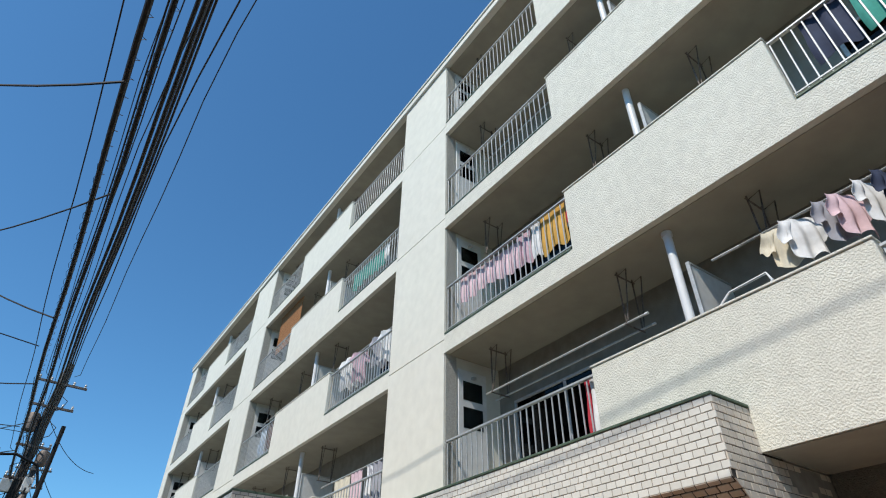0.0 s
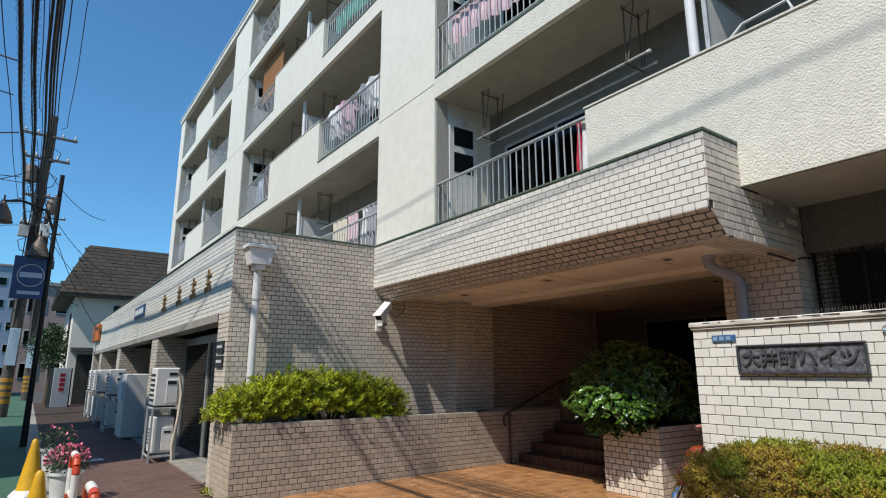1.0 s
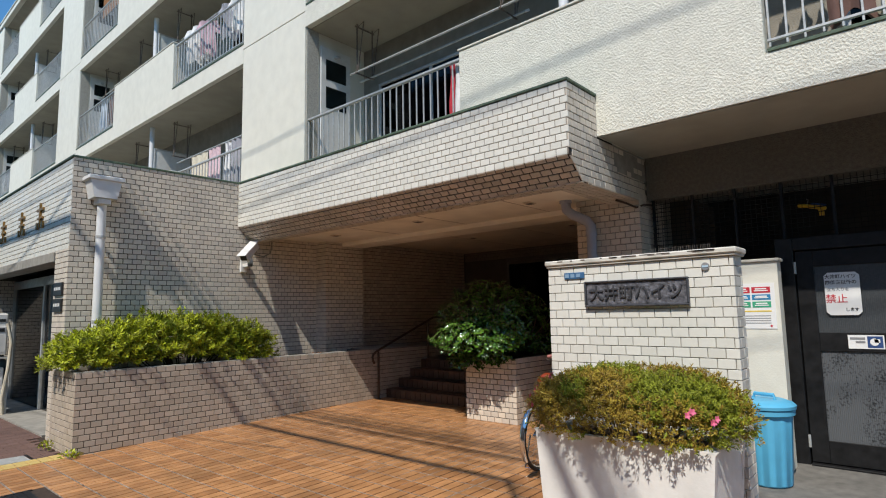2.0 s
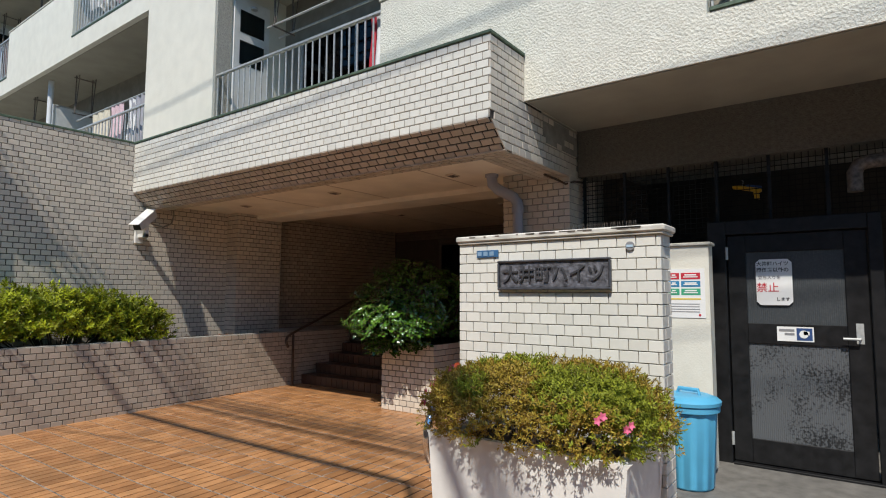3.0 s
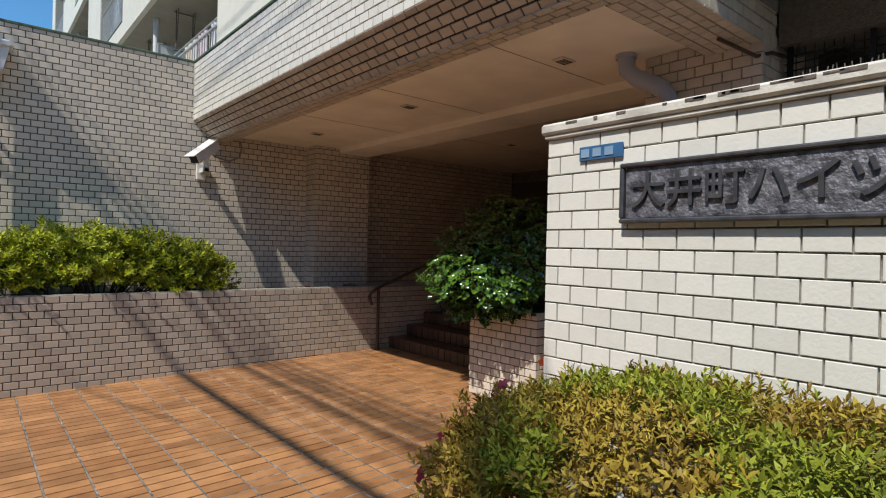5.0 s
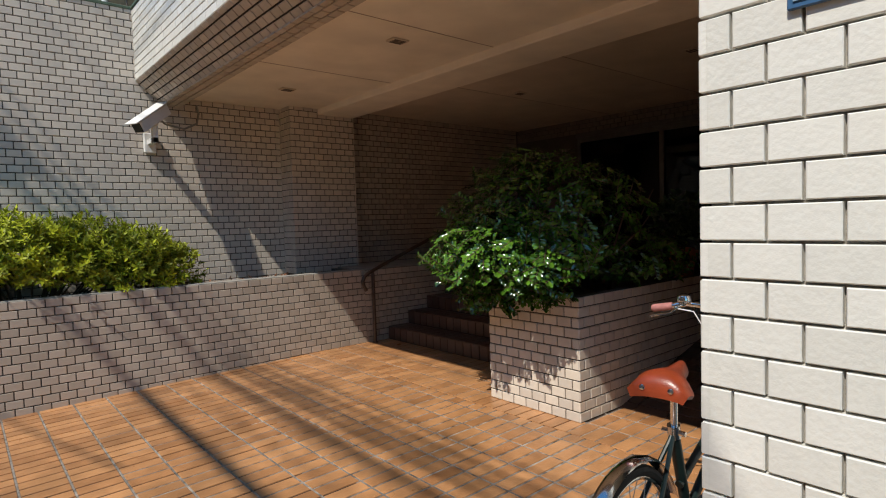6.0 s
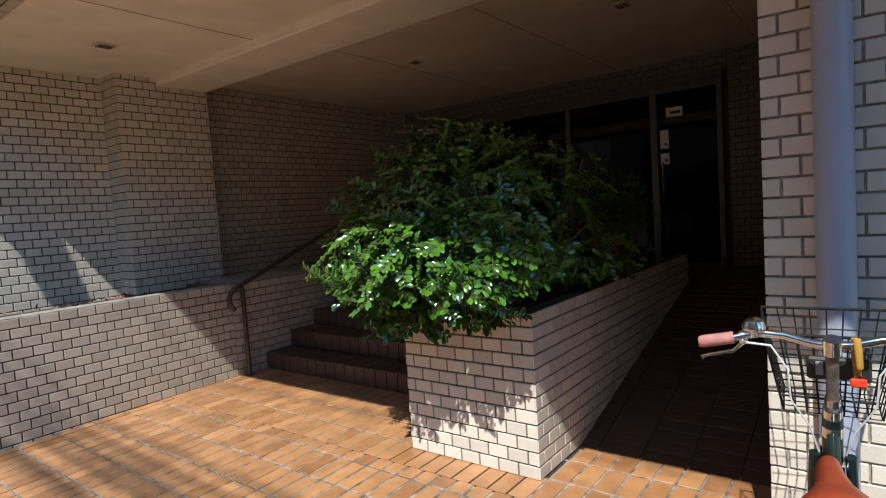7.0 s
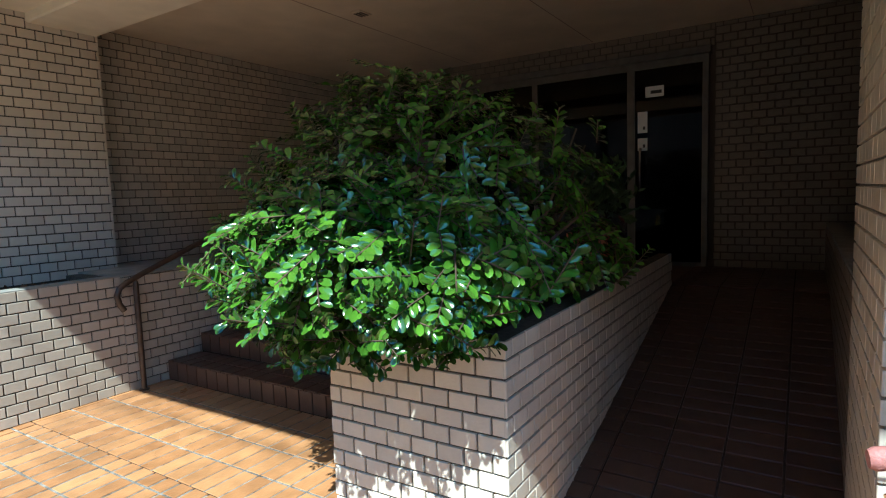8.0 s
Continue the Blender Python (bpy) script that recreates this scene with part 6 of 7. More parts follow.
def hoop(x, y):
    h = thing("barrier_hoop", "red and white striped steel barrier hoop", "barrier", "barrier hoops")
    h.matrix_basis = at(x, y, ground_z(x) - 0.01)
    pts, w, ht, r = [], 0.62, 0.72, 0.16
    pts = [(0, 0, 0), (0, 0, 0.28), (0, 0, ht - r)]
    pts += [(0, r - r * math.cos(radians(q)), ht - r + r * math.sin(radians(q))) for q in (30, 60, 90)]
    pts += [(0, w / 2, ht)]
    pts += [(0, w - r + r * math.sin(radians(q)), ht - r + r * math.cos(radians(q))) for q in (0, 30, 60, 90)]
    pts += [(0, w, 0.28), (0, w, 0)]
    for i, (a, b) in enumerate(zip(pts, pts[1:])):
        part("stripe", S().tube([a, b], 0.038, 14), WHITE if i in (1, 5, 6, 10) else REDP, h, "white painted band" if i in (1, 5, 6, 10) else "red painted band", smooth=True)
    part("cross_rail", S().tube([(0, 0, 0.3), (0, w, 0.3)], 0.022, 10), WHITE, h, smooth=True)
    return h


hoop(1.34, 6.0)
hoop(1.36, 8.25)
for x, y, s in ((1.38, 9.9, 0.85), (1.35, 12.7, 1.15)):
    fp = thing("flower_tub", "pale flower tub with red blossoms by the kerb", "flower tub", "flower tubs")
    part("tub", S().lathe([(0.14, -0.13), (0.19, 0.22), (0.21, 0.22), (0.21, 0.25), (0.17, 0.25), (0.16, 0.2), (0.001, 0.2)], (x, y, 0), 24), WHITEP, fp, smooth=True)
    foliage(fp, shell_leaves(420, (x, y, 0.36), (0.27 * s, 0.27 * s, 0.2 * s), 0.05, lowest=-0.7, depth=0.6), leaf_template(1.0, 0.45, 0.2, 2), LEAF_D)
    foliage(fp, shell_leaves(240 if y < 11 else 40, (x, y, 0.40), (0.27 * s, 0.27 * s, 0.2 * s), 0.04, lowest=-0.2, depth=0.2), leaf_template(1.0, 0.7, 0.2, 2), FLOWER, "petals")
grate = thing("drain_grate", "dark cast drain grating set in the paving", "drain")
for i in range(12):
    part("bar", S().box((1.62 + i * 0.06, 6.80, -0.13), (1.672 + i * 0.06, 7.22, ground_z(1.64 + i * 0.06) + 0.006), 0.003), DARKM, grate)
part("rim", S().prism([(1.59, ground_z(1.59) + 0.004), (2.36, ground_z(2.36) + 0.004), (2.36, -0.2), (1.59, -0.2)], "y", 6.76, 6.79).prism([(1.59, ground_z(1.59) + 0.004), (2.36, ground_z(2.36) + 0.004), (2.36, -0.2), (1.59, -0.2)], "y", 7.23, 7.26), DARKM, grate)
for x, y in ((2.45, 8.75), (1.98, 13.66)):
    mh = thing("access_cover", "pale metal inspection cover in the footway", "cover", "inspection covers")
    z = ground_z(x)
    part("lid", S().box((x - 0.2, y - 0.15, -0.15), (x + 0.2, y + 0.15, z + 0.006), 0.004), STEEL, mh)
    part("lid_rim", S().box((x - 0.23, y - 0.18, -0.15), (x - 0.205, y + 0.18, z + 0.006)).box((x + 0.205, y - 0.18, -0.15), (x + 0.23, y + 0.18, z + 0.008)), DARKM, mh)

# street lamp with a banner
sl = thing("street_lamp", "dark street lamp post with twin bell lamps and a blue banner", "street lamp")
sl.matrix_basis = at(0.94, 17.2, -0.13)
part("post", S().tube([(0, 0, 0), (0, 0, 1.2), (0, 0, 6.4)], [0.075, 0.06, 0.05], 14), DARKM, sl, smooth=True)
part("arm", S().tube([(0, 0, 4.9), (-0.2, 0, 5.45), (-0.7, 0, 5.62), (-1.1, 0, 5.55)], 0.03, 10), DARKM, sl, smooth=True)
for x, z in ((-1.05, 5.5), (-0.25, 4.75)):
    ls = part("shade", S().lathe([(0.04, 0.05), (0.06, 0.0), (0.17, -0.22), (0.22, -0.42), (0.235, -0.44), (0.22, -0.45), (0.001, -0.43)], (x, 0, z), 20), RUST, sl, smooth=True)
    part("finial", S().tube([(x, 0, z + 0.04), (x, 0, z + 0.2)], 0.02, 8), DARKM, ls)
ban = part("banner", S().box((-0.68, -0.02, 3.3), (0.02, 0.02, 4.3), 0.006), PRINT["navy"], sl, "navy blue banner with a round white emblem")
part("emblem", S().tube([(-0.33 + 0.26 * math.cos(q * math.pi / 12), -0.024, 3.85 + 0.26 * math.sin(q * math.pi / 12)) for q in range(24)], 0.008, 5, True), WHITE, ban)
part("bar", S().box((-0.55, -0.026, 3.80), (-0.11, -0.021, 3.92)).box((-0.55, -0.026, 3.40), (-0.11, -0.021, 3.48)), PRINT["pale"], ban)

up = thing("utility_pole", "weathered concrete utility pole with crossarms and boxes", "utility pole", "utility poles")
up.matrix_basis = at(0.20, 28.5, -0.15) @ pose(0, 0, 0, 0, 1.2, 0)
part("shaft", S().tube([(0, 0, 0), (0, 0, 12.2)], [0.21, 0.15], 18), POLEC, up, smooth=True)
for z, w in ((11.2, 0.95), (10.2, 0.8), (8.6, 0.6), (7.4, 0.5)):
    arm = part("crossarm", S().box((-w, -0.22, z), (w, -0.13, z + 0.09), 0.006), RUST, up)
    for q in (-0.9, -0.45, 0.45, 0.9):
        part("insulator", S().lathe([(0.02, 0), (0.05, 0.02), (0.03, 0.06), (0.055, 0.09), (0.02, 0.16), (0.001, 0.17)], (q * w, -0.18, z + 0.09), 10), STEEL, arm, smooth=True)
part("transformer", S().lathe([(0.20, 0), (0.23, 0.03), (0.23, 0.62), (0.18, 0.70), (0.001, 0.72)], (-0.42, -0.1, 9.2), 18), RUST, up, smooth=True)
part("transformer", S().lathe([(0.17, 0), (0.2, 0.03), (0.2, 0.5), (0.15, 0.57), (0.001, 0.58)], (0.45, -0.1, 8.0), 18), RUST, up, smooth=True)
part("junction_box", S().box((-0.5, -0.35, 6.9), (-0.15, -0.12, 7.35), 0.02), STEEL, up)
part("junction_box", S().box((0.18, -0.35, 7.0), (0.5, -0.12, 7.5), 0.02), WHITEP, up)
part("advert_plate", S().box((-0.17, -0.26, 1.9), (0.17, -0.21, 3.3), 0.01), PRINT["pale"], up, "pale blue advertising plate")
for i in range(4):
    part("warning_band", S().tube([(0, 0, 0.5 + i * 0.26), (0, 0, 0.66 + i * 0.26)], 0.212, 18), AMBER, up, "amber warning band", smooth=True)
for q in range(5):
    part("riser_cable", S().tube([(-0.2 + q * 0.09, -0.2, 3.5 + q * 0.3), (-0.22 + q * 0.1, -0.22, 6.5), (-0.18 + q * 0.08, -0.19, 9.0), (-0.16 + q * 0.08, -0.18, 11.4)], 0.022, 6), WIRE, up, smooth=True)
for i in range(9):
    zq = 6.4 + 0.55 * i
    part("cable_loop", S().tube([(0.1 * (-1) ** i, -0.2, zq), (0.45 * (-1) ** i, -0.35, zq - 0.25), (0.35 * (-1) ** i, -0.3, zq - 0.6), (0.05, -0.2, zq - 0.75)], 0.016, 6), WIRE, up, smooth=True)
    part("step_bolt", S().tube([(-0.3, 0, 2.4 + i * 0.5), (0.3, 0, 2.4 + i * 0.5)], 0.012, 6), RUST, up)
# Unseen pole, added where the bent low cables end.
copy_thing(up, at(-4.6, -2.0, -0.15) @ pose(0, 0, 0, 0, 0, 30))
copy_thing(up, at(0.9, 44, -0.15) @ pose(0, 0, 0, 0, -1, 0))

WIRES = [(-0.123, 6.9, 0.036, 1), (-0.126, 7.0, 0.014, 0), (-0.164, 7.9, 0.010, 0), (-0.084, 7.6, 0.034, 1), (-0.093, 7.55, 0.012, 0), (-0.036, 7.6, 0.028, 0), (-0.028, 7.7, 0.022, 0),
         (-0.048, 7.55, 0.026, 0), (-0.021, 7.85, 0.016, 0), (-0.011, 9.6, 0.014, 0), (-0.061, 9.4, 0.010, 0), (0.026, 11.2, 0.012, 0), (-0.101, 11.0, 0.010, 0), (-0.076, 11.8, 0.014, 0)]
for ratio, z, r, spiral in WIRES:
    w = thing("overhead_cable", "thick black cable bundle with spiral hangers over the street" if spiral else "black overhead cable along the street", "cable", "overhead cables")
    x0 = 0.70 + ratio * (z - 1.575)
    low = z < 8
    ys = [2.4 + 1.5 * i for i in range(18)] if low else [-38 + 2 * i for i in range(34)]
    zz = [z + 0.0007 * (y - 6) ** 2 - 0.02 for y in ys]
    pts = [(x0 + 0.02 * math.sin(y * 0.7 + z) + (0 if low or y > 9 else 0.06 * (9 - y)), y, q + 0.012 * math.sin(y * 1.1 + z)) for y, q in zip(ys, zz)]
    pts.append((0.2 + (x0 - 0.2) * 0.75, 28.5, zz[-1] + 0.05))
    # Out-of-view end bent aside so the cable's shadow misses the sign wall.
    if low:
        pts.insert(0, (-4.6 + (x0 - 0.2) * 0.6, -2.1, zz[0] + 0.1))
    part("core", S().tube(pts, r, 6), WIRE, w, smooth=True)
    if spiral:
        hp = []
        for i in range(560):
            y = 3.2 + i * 0.045
            hp.append((x0 + 0.055 * math.cos(i * 0.9), y, z + 0.0007 * (y - 6) ** 2 + 0.03 + 0.055 * math.sin(i * 0.9)))
        part("hanger_spiral", S().tube(hp, 0.004, 4), WIRE, w, smooth=True)
for a, b in (((-14, 10, 8.6), (-0.2, 16, 7.6)), ((-14, 20, 7.8), (-0.1, 22, 7.4)), ((-12, 30, 7.2), (0.1, 28.5, 7.3)), ((-12, 24, 9.6), (0.1, 28.5, 9.0)), ((0.1, 28.5, 9.6), (0.9, 44, 9.2)), ((0.3, 28.5, 7.9), (1.0, 44, 8.2)), ((0.0, 28.5, 10.9), (0.7, 44, 10.6)), ((-16, 34, 8.5), (0.1, 28.5, 8.2)),
             ((0.5, 28.5, 8.4), (4.0, 36.3, 6.6)), ((0.5, 28.5, 7.6), (3.2, 36.5, 6.0)), ((0.12, 5.3, 6.13), (-5.1, 13.0, 11.7)), ((0.24, 8.4, 7.02), (-5.1, 20.8, 11.7)), ((0.10, 11.0, 6.15), (-5.1, 18.0, 11.7)), ((0.1, 14.2, 6.12), (-6.0, 26, 10.6)), ((0.14, 20, 6.25), (-5, 34, 9.8)), ((0.2, 20.5, 7.2), (-5, 36, 10.8)), ((0.3, 28.5, 6.6), (2.6, 36, 4.9)), ((0.3, 28.5, 10.0), (3.1, 33.4, 9.0)), ((0.4, 28.5, 8.8), (3.2, 32.4, 3.6)), ((-0.6, 28.5, 11.2), (0.4, 44, 11.0))):
    w = thing("service_cable", "thin black cable slung across the street", "cable", "service cables")
    A, B = Vector(a), Vector(b)
    part("core", S().tube([A.lerp(B, i / 12) - Vector((0, 0, 0.5 * (1 - (i / 6 - 1) ** 2))) for i in range(13)], 0.014, 5), WIRE, w, smooth=True)

# house with a shingled mansard roof
line = solid("road_marking", S().box((-1.32, -20, -0.149), (-1.2, 60, -0.145)), WHITE, "white edge line beside the green lane", "road marking", "structure")
house = thing("house", "two-storey white house with a dark shingled mansard roof", "house")
part("wall", S().box((2.4, 36.0, -0.2), (9.0, 44, 5.7), 0.03), PAINT, house)
rf = part("roof", S().add([(1.6, 35.5, 5.5), (9.8, 35.5, 5.5), (9.8, 45, 5.5), (1.6, 45, 5.5), (2.8, 36.7, 8.3), (8.8, 36.7, 8.3), (8.8, 44, 8.3), (2.8, 44, 8.3), (1.6, 35.5, 5.35), (9.8, 35.5, 5.35), (9.8, 45, 5.35), (1.6, 45, 5.35)],
              [(0, 1, 5, 4), (1, 2, 6, 5), (2, 3, 7, 6), (3, 0, 4, 7), (4, 5, 6, 7), (8, 9, 1, 0), (9, 10, 2, 1), (10, 11, 3, 2), (11, 8, 0, 3), (8, 9, 10, 11)]), ROOFT, house)
win = part("window", S().box((4.2, 35.93, 3.0), (8.4, 35.99, 5.0), 0.02), DARKM, house)
for i in range(3):
    part("pane", S().box((4.3 + i * 1.37, 35.915, 3.1), (5.58 + i * 1.37, 35.928, 4.9)), GLASS_D, win)
part("awning", S().prism([(35.5, 2.55), (36.0, 2.75), (36.0, 2.55)], "x", 2.5, 8.8), DARKM, house)
# Flat near-black sheet standing in for the darkness under the awning.
part("shop_opening", S().box((2.8, 35.95, -0.1), (8.0, 35.99, 2.4)), DARKI, house)
part("side_window", S().box((2.35, 37.2, 3.2), (2.399, 38.4, 4.6), 0.01), GLASS_D, house)
vm = thing("vending_machine", "white drinks vending machine with red lettering bars", "vending machine")
vm.matrix_basis = at(2.15, 34.2, -0.13) @ pose(0, 0, 0, 0, 0, 12)
part("case", S().box((-0.36, -0.33, 0), (0.40, 0.42, 1.82), 0.02), DARKM, vm)
part("front", S().box((-0.37, -0.35, 0.02), (0.34, -0.331, 1.83), 0.006), WHITE, vm)
for i in range(4):
    part("bar", S().box((-0.1, -0.358, 0.75 + i * 0.22), (0.12, -0.351, 0.92 + i * 0.22)), RED, vm)
part("foot", S().box((-0.35, -0.33, -0.02), (0.39, 0.33, -0.001)), BLACK, vm)
tree = thing("street_tree", "dark green street tree beside the house", "tree")
part("trunk", S().tube([(1.75, 37.5, -0.15), (1.8, 37.5, 1.2), (1.7, 37.6, 2.2)], [0.12, 0.09, 0.05], 10), TWIG, tree, smooth=True)
for dx, dy, dz in ((0.4, 0.1, 2.8), (-0.4, 0.2, 2.9), (0.1, -0.4, 3.2)):
    part("limb", S().tube([(1.75, 37.55, 1.7), (1.75 + dx, 37.55 + dy, dz)], [0.05, 0.02], 6), TWIG, tree)
rows = []
for c, r in (((1.7, 37.4, 2.2), 0.8), ((2.1, 37.2, 2.8), 0.7), ((1.3, 37.6, 2.9), 0.7), ((1.7, 37.5, 3.5), 0.6)):
    rows += shell_leaves(700, c, (r, r, r * 0.8), 0.14, depth=0.7, rag=0.4)
foliage(tree, rows, leaf_template(1.0, 0.5, 0.2, 2), LEAF_D, "crown")


def block(name, label, x0, x1, y0, y1, h, wall, floors, cols, roof=None):
    b = thing(name, label, "building")
    part("wall", S().box((x0, y0, -0.2), (x1, y1, h), 0.03), wall, b)
    part("roof", S().box((x0 - 0.2, y0 - 0.2, h + 0.004), (x1 + 0.2, y1 + 0.2, h + 0.35), 0.03), roof or CONC, b)
    for k in range(floors):
        for i in range(cols):
            wx = x0 + (i + 0.5) * (x1 - x0) / cols
            z = 1.0 + k * (h - 0.6) / floors
            w2 = part("window", S().box((wx - 0.7, y0 - 0.06, z), (wx + 0.7, y0 - 0.002, z + 1.3), 0.01), STEEL, b)
            part("pane", S().box((wx - 0.63, y0 - 0.075, z + 0.07), (wx + 0.63, y0 - 0.062, z + 1.23)), GLASS_D, w2)
            if x0 < -1:
                w3 = part("window", S().box((x1 + 0.002, y0 + 1 + i * 2.4, z), (x1 + 0.06, y0 + 2.3 + i * 2.4, z + 1.3), 0.01), STEEL, b)
                part("pane", S().box((x1 + 0.062, y0 + 1.07 + i * 2.4, z + 0.07), (x1 + 0.075, y0 + 2.23 + i * 2.4, z + 1.23)), GLASS_D, w3)
    return b


block("apartment_building", "brown-pink apartment block down the street", -0.2, 6.0, 62, 72, 9.0, PINKW, 3, 3)
block("office_building", "pale blue-grey office block far down the street", -9, -1.0, 110, 125, 17.5, BLUEW, 5, 4)
block("town_house", "cream two-storey house across the street", -9.5, -4.6, 40, 49, 5.6, STUCCO, 2, 3, ROOFT)
block("town_house", "white house across the street with a balcony", -10.5, -4.8, 51, 60, 7.0, PAINT, 2, 3, ROOFT)
block("apartment_building", "brown apartment block across the street", -9.0, -3.6, 68, 82, 10.0, PINKW, 3, 3)


# ---- laid pieces: tiles, pavers, shingles ----
# sign wall: face, end face
tiles(sw, (5.036, 3.325, -0.09), (0, -1, 0), (0, 0, 1), 1.445, 1.885, TILE_W, near=lambda a, b: b > 0.5, joint=0.0055, d=0.016, seed=2)
tiles(sw, (5.02, 1.896, -0.09), (1, 0, 0), (0, 0, 1), 0.2, 1.885, TILE_W, near=lambda a, b: b > 0.5, joint=0.0055, d=0.016, bond=0.5, shift=0.06, seed=3)
tiles(sw, (5.219, 3.309, -0.09), (-1, 0, 0), (0, 0, 1), 0.2, 1.885, TILE_W, d=0.016, seed=4)
# canopy: front, sloping underside, end; tile colours carry each face's light
tiles(canopy, (BX + 0.011, BY1, 2.862), (0, -1, 0), (0, 0, 1), BY1 - BY0, 0.70, TILE_W, near=lambda a, b: a > 3.0, seed=5)
sl_len = math.hypot(5.62 - BX - 0.011, 2.862 - 2.645)
sl_dir = Vector((BX + 0.011 - 5.62, 0, 2.862 - 2.645)).normalized()
tiles(canopy, (5.62, BY1, 2.645), (0, -1, 0), sl_dir, BY1 - BY0, sl_len, TILE_SHADE, near=lambda a, b: a > 0.0, joint=0.012, seed=6)
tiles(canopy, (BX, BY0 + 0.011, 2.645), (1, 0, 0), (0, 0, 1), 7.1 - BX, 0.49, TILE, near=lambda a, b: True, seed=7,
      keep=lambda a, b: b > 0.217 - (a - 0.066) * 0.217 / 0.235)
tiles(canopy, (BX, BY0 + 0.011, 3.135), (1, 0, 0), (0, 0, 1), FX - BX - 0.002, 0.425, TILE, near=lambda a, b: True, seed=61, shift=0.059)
tiles(canopy, (5.79, 3.61, 2.645), (1, 0, 0), (0, -1, 0), 1.1, 0.35, TILE_SHADE, near=lambda a, b: True, seed=8)
tiles(canopy, (5.785, BY1, 2.645), (0, -1, 0), (-1, 0, 0), BY1 - BY0, 0.185, TILE_SHADE, joint=0.012, shift=0.05, seed=60)


def cut_tile(parent, poly, y, mat):
    """A tile cut along a line: its outline in x and z, pushed out towards -y."""
    part("cut_tile", S().prism(poly, "y", y - 0.011, y), mat, parent)


for row in range(4):
    z0, z1 = 2.645 + 0.07 * row + 0.0045, min(2.645 + 0.07 * row + 0.0655, 2.858)
    if z1 - z0 > 0.01:
        e0, e1 = (BX + 0.001 + (2.862 - z) * 0.235 / 0.217 for z in (z0, z1))
        end = next(q for q in (BX + 0.118 * (n + 0.5 * (row % 2)) for n in range(8)) if q > e0 + 0.002)
        if end - e0 < 0.125 and end < BX + 0.245 + 0.12:
            cut_tile(canopy, [(e0, z0), (end - 0.0045, z0), (end - 0.0045, z1), (e1, z1)], BY0 + 0.0105, TILE)
# wing side wall and pier
tiles(wing, (WX, 9.201, -0.12), (1, 0, 0), (0, 0, 1), 3.84, 3.68, TILE, near=lambda a, b: b > 0.9 and 1.2 < a < 3.9, seed=9)
tiles(wing, (6.89, 8.921, 0.80), (1, 0, 0), (0, 0, 1), 0.85, 1.93, TILE, near=lambda a, b: True, seed=11)
tiles(wing, (6.901, 9.2, 0.80), (0, -1, 0), (0, 0, 1), 0.29, 1.93, TILE, near=lambda a, b: True, seed=12)
# deep porch wall: its shade is in the tile colour
tiles(wing, (7.74, 9.201, 0.846), (1, 0, 0), (0, 0, 1), 3.3, 1.95, TILE_SHADE, near=lambda a, b: a < 1.6, limit=60, seed=13)
# wing street front
tiles(wfront, (WX + 0.011, WING_Y, 2.36), (0, -1, 0), (0, 0, 1), WING_Y - 9.19, 1.20, TILE_W, near=lambda a, b: a > WING_Y - 11.2, limit=200, seed=14)
tiles(wfront, (WX + 0.011, 9.75, -0.12), (0, -1, 0), (0, 0, 1), 0.56, 2.48, TILE, near=lambda a, b: True, seed=15)
for y0, y1 in ((14.7, 15.4), (20.9, 21.6), (26.4, 27.1), (29.6, WING_Y)):
    tiles(wfront, (WX + 0.011, y1, -0.12), (0, -1, 0), (0, 0, 1), y1 - y0, 2.34, TILE, seed=int(y0))
    tiles(wfront, (WX, y0, -0.12), (1, 0, 0), (0, 0, 1), 1.08, 2.34, TILE, seed=int(y0) + 1)
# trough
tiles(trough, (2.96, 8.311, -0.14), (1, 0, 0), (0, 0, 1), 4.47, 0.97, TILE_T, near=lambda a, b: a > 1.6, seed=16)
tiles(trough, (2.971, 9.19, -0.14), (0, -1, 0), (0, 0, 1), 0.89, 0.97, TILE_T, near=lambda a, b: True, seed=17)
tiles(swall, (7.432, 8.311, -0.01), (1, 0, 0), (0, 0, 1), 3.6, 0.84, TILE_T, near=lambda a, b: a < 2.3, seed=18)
# entrance planter
tiles(bed, (7.001, 5.88, 0.0), (0, -1, 0), (0, 0, 1), 0.83, 0.84, TILE, near=lambda a, b: True, seed=19)
tiles(bed, (6.99, 5.061, 0.0), (1, 0, 0), (0, 0, 1), 2.91, 0.84, TILE, near=lambda a, b: True, seed=20)
tiles(bed, (9.9, 5.869, 0.0), (-1, 0, 0), (0, 0, 1), 2.87, 0.84, TILE, seed=21)
# column
tiles(col, (6.911, 4.04, 0.0), (0, -1, 0), (0, 0, 1), 0.77, 2.74, TILE, near=lambda a, b: True, seed=22)
tiles(col, (6.90, 3.281, 0.0), (1, 0, 0), (0, 0, 1), 0.7, 2.74, TILE, seed=23)
tiles(col, (7.89, 4.029, 0.0), (-1, 0, 0), (0, 0, 1), 0.99, 2.74, TILE, near=lambda a, b: True, seed=24)
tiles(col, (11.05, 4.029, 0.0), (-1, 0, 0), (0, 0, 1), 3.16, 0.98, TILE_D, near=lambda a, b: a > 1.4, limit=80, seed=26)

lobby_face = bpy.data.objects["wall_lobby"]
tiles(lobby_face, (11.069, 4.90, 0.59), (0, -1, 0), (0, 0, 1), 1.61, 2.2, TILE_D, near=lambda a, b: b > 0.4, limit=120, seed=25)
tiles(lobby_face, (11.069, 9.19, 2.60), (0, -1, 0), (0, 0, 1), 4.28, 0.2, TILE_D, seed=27)

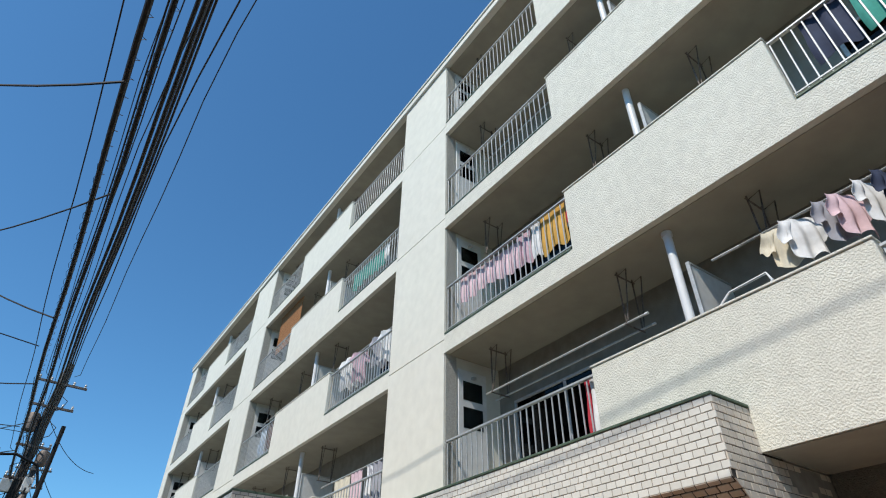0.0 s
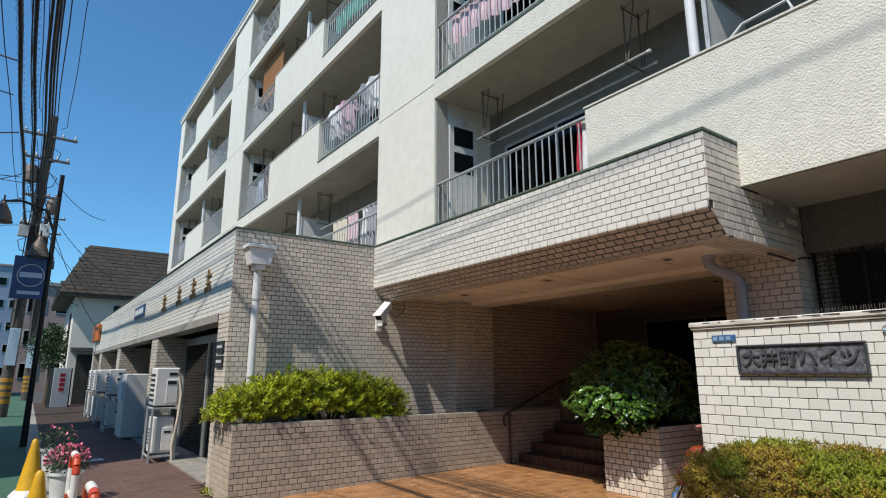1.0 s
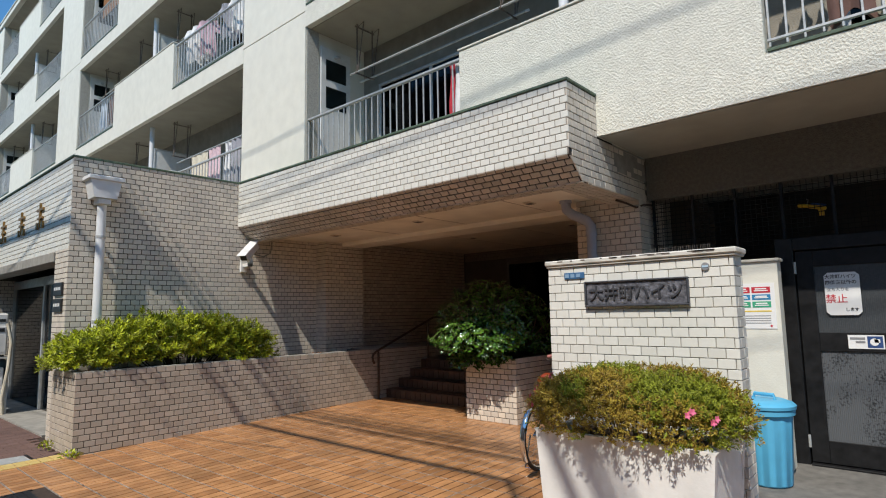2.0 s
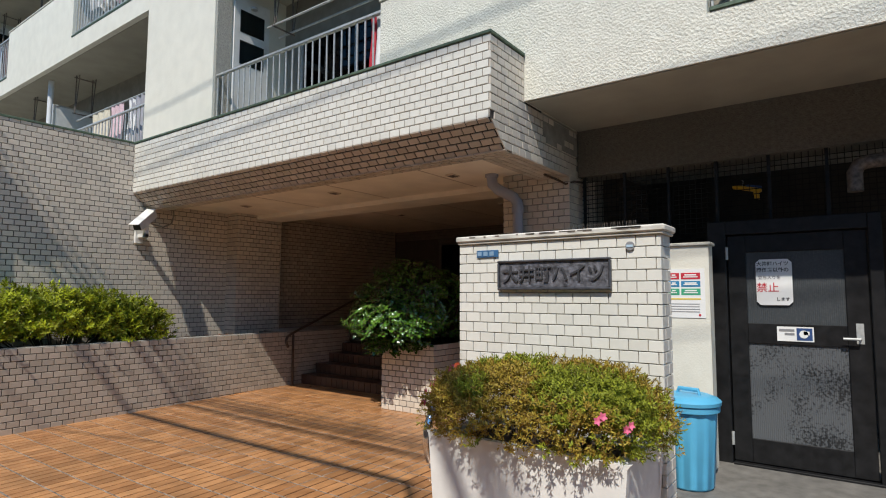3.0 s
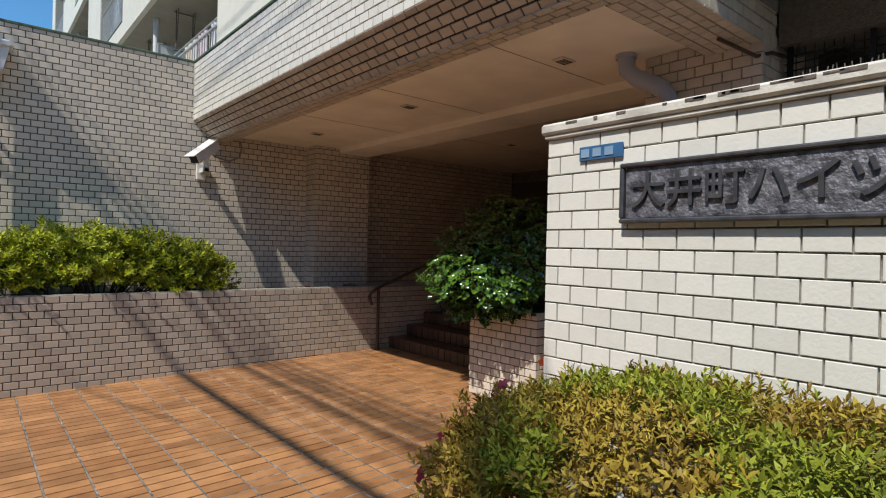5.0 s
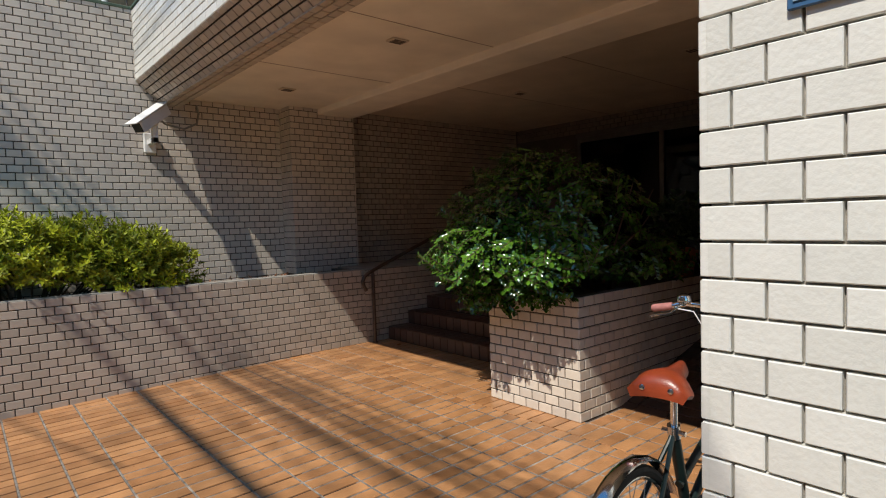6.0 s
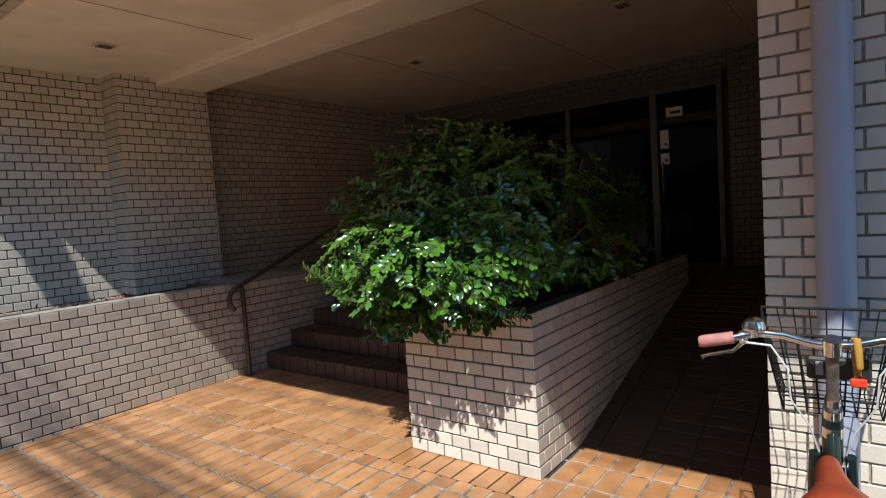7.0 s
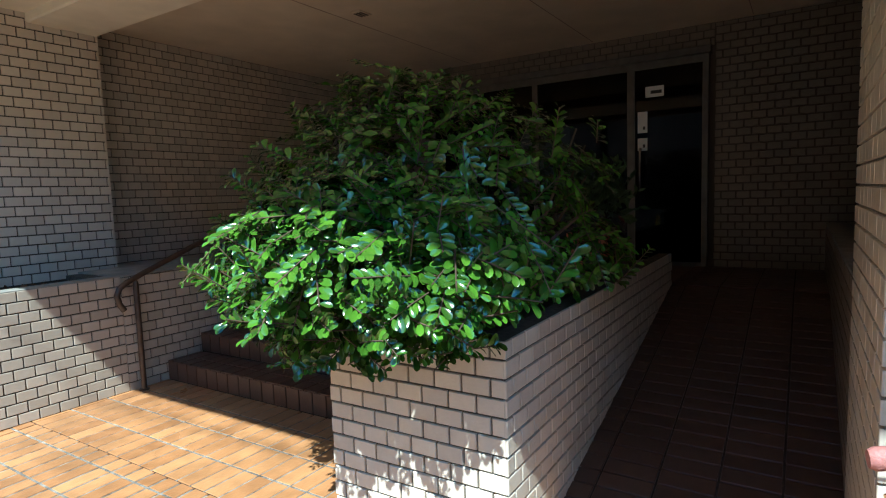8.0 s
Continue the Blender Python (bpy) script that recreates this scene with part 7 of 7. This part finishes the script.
# forecourt: long tiles in straight rows, falling to the street
slope = Vector((1, 0, 0.022)).normalized()
FT = dict(pu=0.235, pv=0.108, joint=0.013, cross=0.0165, bond=0.0, d=0.0056, jitter=0.0008)
tiles(forecourt, (1.29, -2.9, ground_z(1.29) - 0.0035), slope, (0, 1, 0), 5.51, 11.46, FLOORT, seed=30, **FT,
      near=lambda a, b: a > 3.7 and b > 6.9, keep=lambda a, b: not (a > 3.93 and b < 6.2) and not (0.28 < a < 1.09 and 9.64 < b < 10.18) and not (a > 1.66 and b > 11.2))
tiles(forecourt, (6.80, 3.30, -0.0035), (1, 0, 0), (0, 1, 0), 0.93, 5.0, FLOORT, seed=31, **{**FT, "cross": 0.0115}, near=lambda a, b: True,
      keep=lambda a, b: not (a > 0.17 and 1.74 < b < 2.6) and not (a > 0.08 and b < 0.72))
# pale joint lines across the forecourt
for i in range(1, 24):
    x = 1.29 + 0.235 * i * slope.x
    y0, y1 = (3.32 if x > 5.2 else -2.9), (8.30 if x > 2.96 else 8.56)
    z = ground_z(x) + 0.0002
    part("joint", S().box((x - 0.0055, y0, z - 0.004), (x + 0.0055, y1, z)), JOINT, forecourt)
for i in range(1, 4):
    part("joint", S().box((6.80 + 0.235 * i - 0.0055, 4.05, -0.004), (6.80 + 0.235 * i + 0.0055, 5.05, 0.0002)), JOINT, forecourt)
    part("joint", S().box((6.80 + 0.235 * i - 0.0055, 5.89, -0.004), (6.80 + 0.235 * i + 0.0055, 8.30, 0.0002)), JOINT, forecourt)
part("joint", S().box((2.96, 8.272, ground_z(2.96) - 0.05), (6.8, 8.30, ground_z(2.96) + 0.001)), JOINT, forecourt)
rng_j = random.Random(5)
for j in range(int((8.27 - 3.32) / 0.108)):
    y = -2.9 + 0.108 * (58 + j)
    x0 = rng_j.uniform(4.3, 5.6)
    part("joint", S().prism([(x0, ground_z(x0) - 0.006), (6.79, ground_z(6.79) - 0.006), (6.79, ground_z(6.79) - 0.0012), (x0, ground_z(x0) - 0.0012)], "y", y - 0.0068, y + 0.0068), JOINT, forecourt)
for j in range(1, 46):
    y = 3.30 + 0.108 * j
    if 4.08 < y < 5.03 or 5.92 < y < 8.26:
        part("joint", S().box((6.80, y - 0.0052, -0.006), (7.70, y + 0.0052, -0.0012)), JOINT, forecourt)
# steps: treads and risers
for i in range(4):
    x0, z1 = 7.73 + 0.295 * i, 0.15 * (i + 1)
    tiles(steps, (x0 + 0.012, 8.30, z1 - 0.15), (0, -1, 0), (0, 0, 1), 2.41, 0.14, FLOORR, seed=32 + i, pu=0.118, pv=0.146, joint=0.009, bond=0.0, near=lambda a, b: True)
    tiles(steps, (x0 + 0.003, 5.9, z1 - 0.012), (1, 0, 0), (0, 1, 0), 0.292 if i < 3 else 2.5, 2.4, FLOORR, seed=42 + i, pu=0.146, pv=0.118, joint=0.009, bond=0.0, near=lambda a, b: True, limit=60)
ramp = bpy.data.objects["floor_ramp"]
rs = Vector((2.45, 0, 0.597)).normalized()
tiles(ramp, (7.45, 4.01, -0.011), rs, (0, 1, 0), 2.52, 1.04, FLOORR, seed=50, pu=0.10, pv=0.235, joint=0.010, bond=0.0, near=lambda a, b: True)
tiles(ramp, (9.9, 4.01, 0.586), (1, 0, 0), (0, 1, 0), 1.1, 1.04, FLOORR, seed=51, pu=0.10, pv=0.235, joint=0.010, bond=0.0, near=lambda a, b: True)
# footway pavers and tactile strip
tiles(pave, (1.29, 8.60, ground_z(1.29) - 0.012), slope, (0, 1, 0), 1.9, 12.0, PAVER, seed=52, pu=0.20, pv=0.10, joint=0.006, bond=0.5, d=0.012, name="paver",
      near=lambda a, b: b < 4, limit=150, keep=lambda a, b: not (a > 1.66 and b < 1.3) and not (a < 1.66 and b < 0.0))
tiles(pave, (2.25, 8.30, ground_z(2.25) + 0.0022), slope, (0, 1, 0), 0.66, 0.25, YPAVE, seed=53, pu=0.11, pv=0.13, joint=0.008, bond=0, d=0.006, name="tactile_tile", near=lambda a, b: True)
# house roof shingles
rv = Vector((0, 1.2, 2.8)).normalized()
tiles(rf, (1.65, 35.49, 5.5), (1, 0, 0), rv, 8.1, 3.0, ROOFT, seed=54, pu=0.45, pv=0.22, joint=0.02, d=0.03, name="shingle",
      near=lambda a, b: a < 4.8, limit=120, keep=lambda a, b: a > b * 0.4 and a < 8.1 - b * 0.36)
rv2 = Vector((1.2, 0, 2.8)).normalized()
tiles(rf, (1.59, 45, 5.5), (0, -1, 0), rv2, 9.4, 3.0, ROOFT, seed=55, pu=0.45, pv=0.22, joint=0.02, d=0.03, name="shingle", keep=lambda a, b: a < 9.3 - b * 0.4)
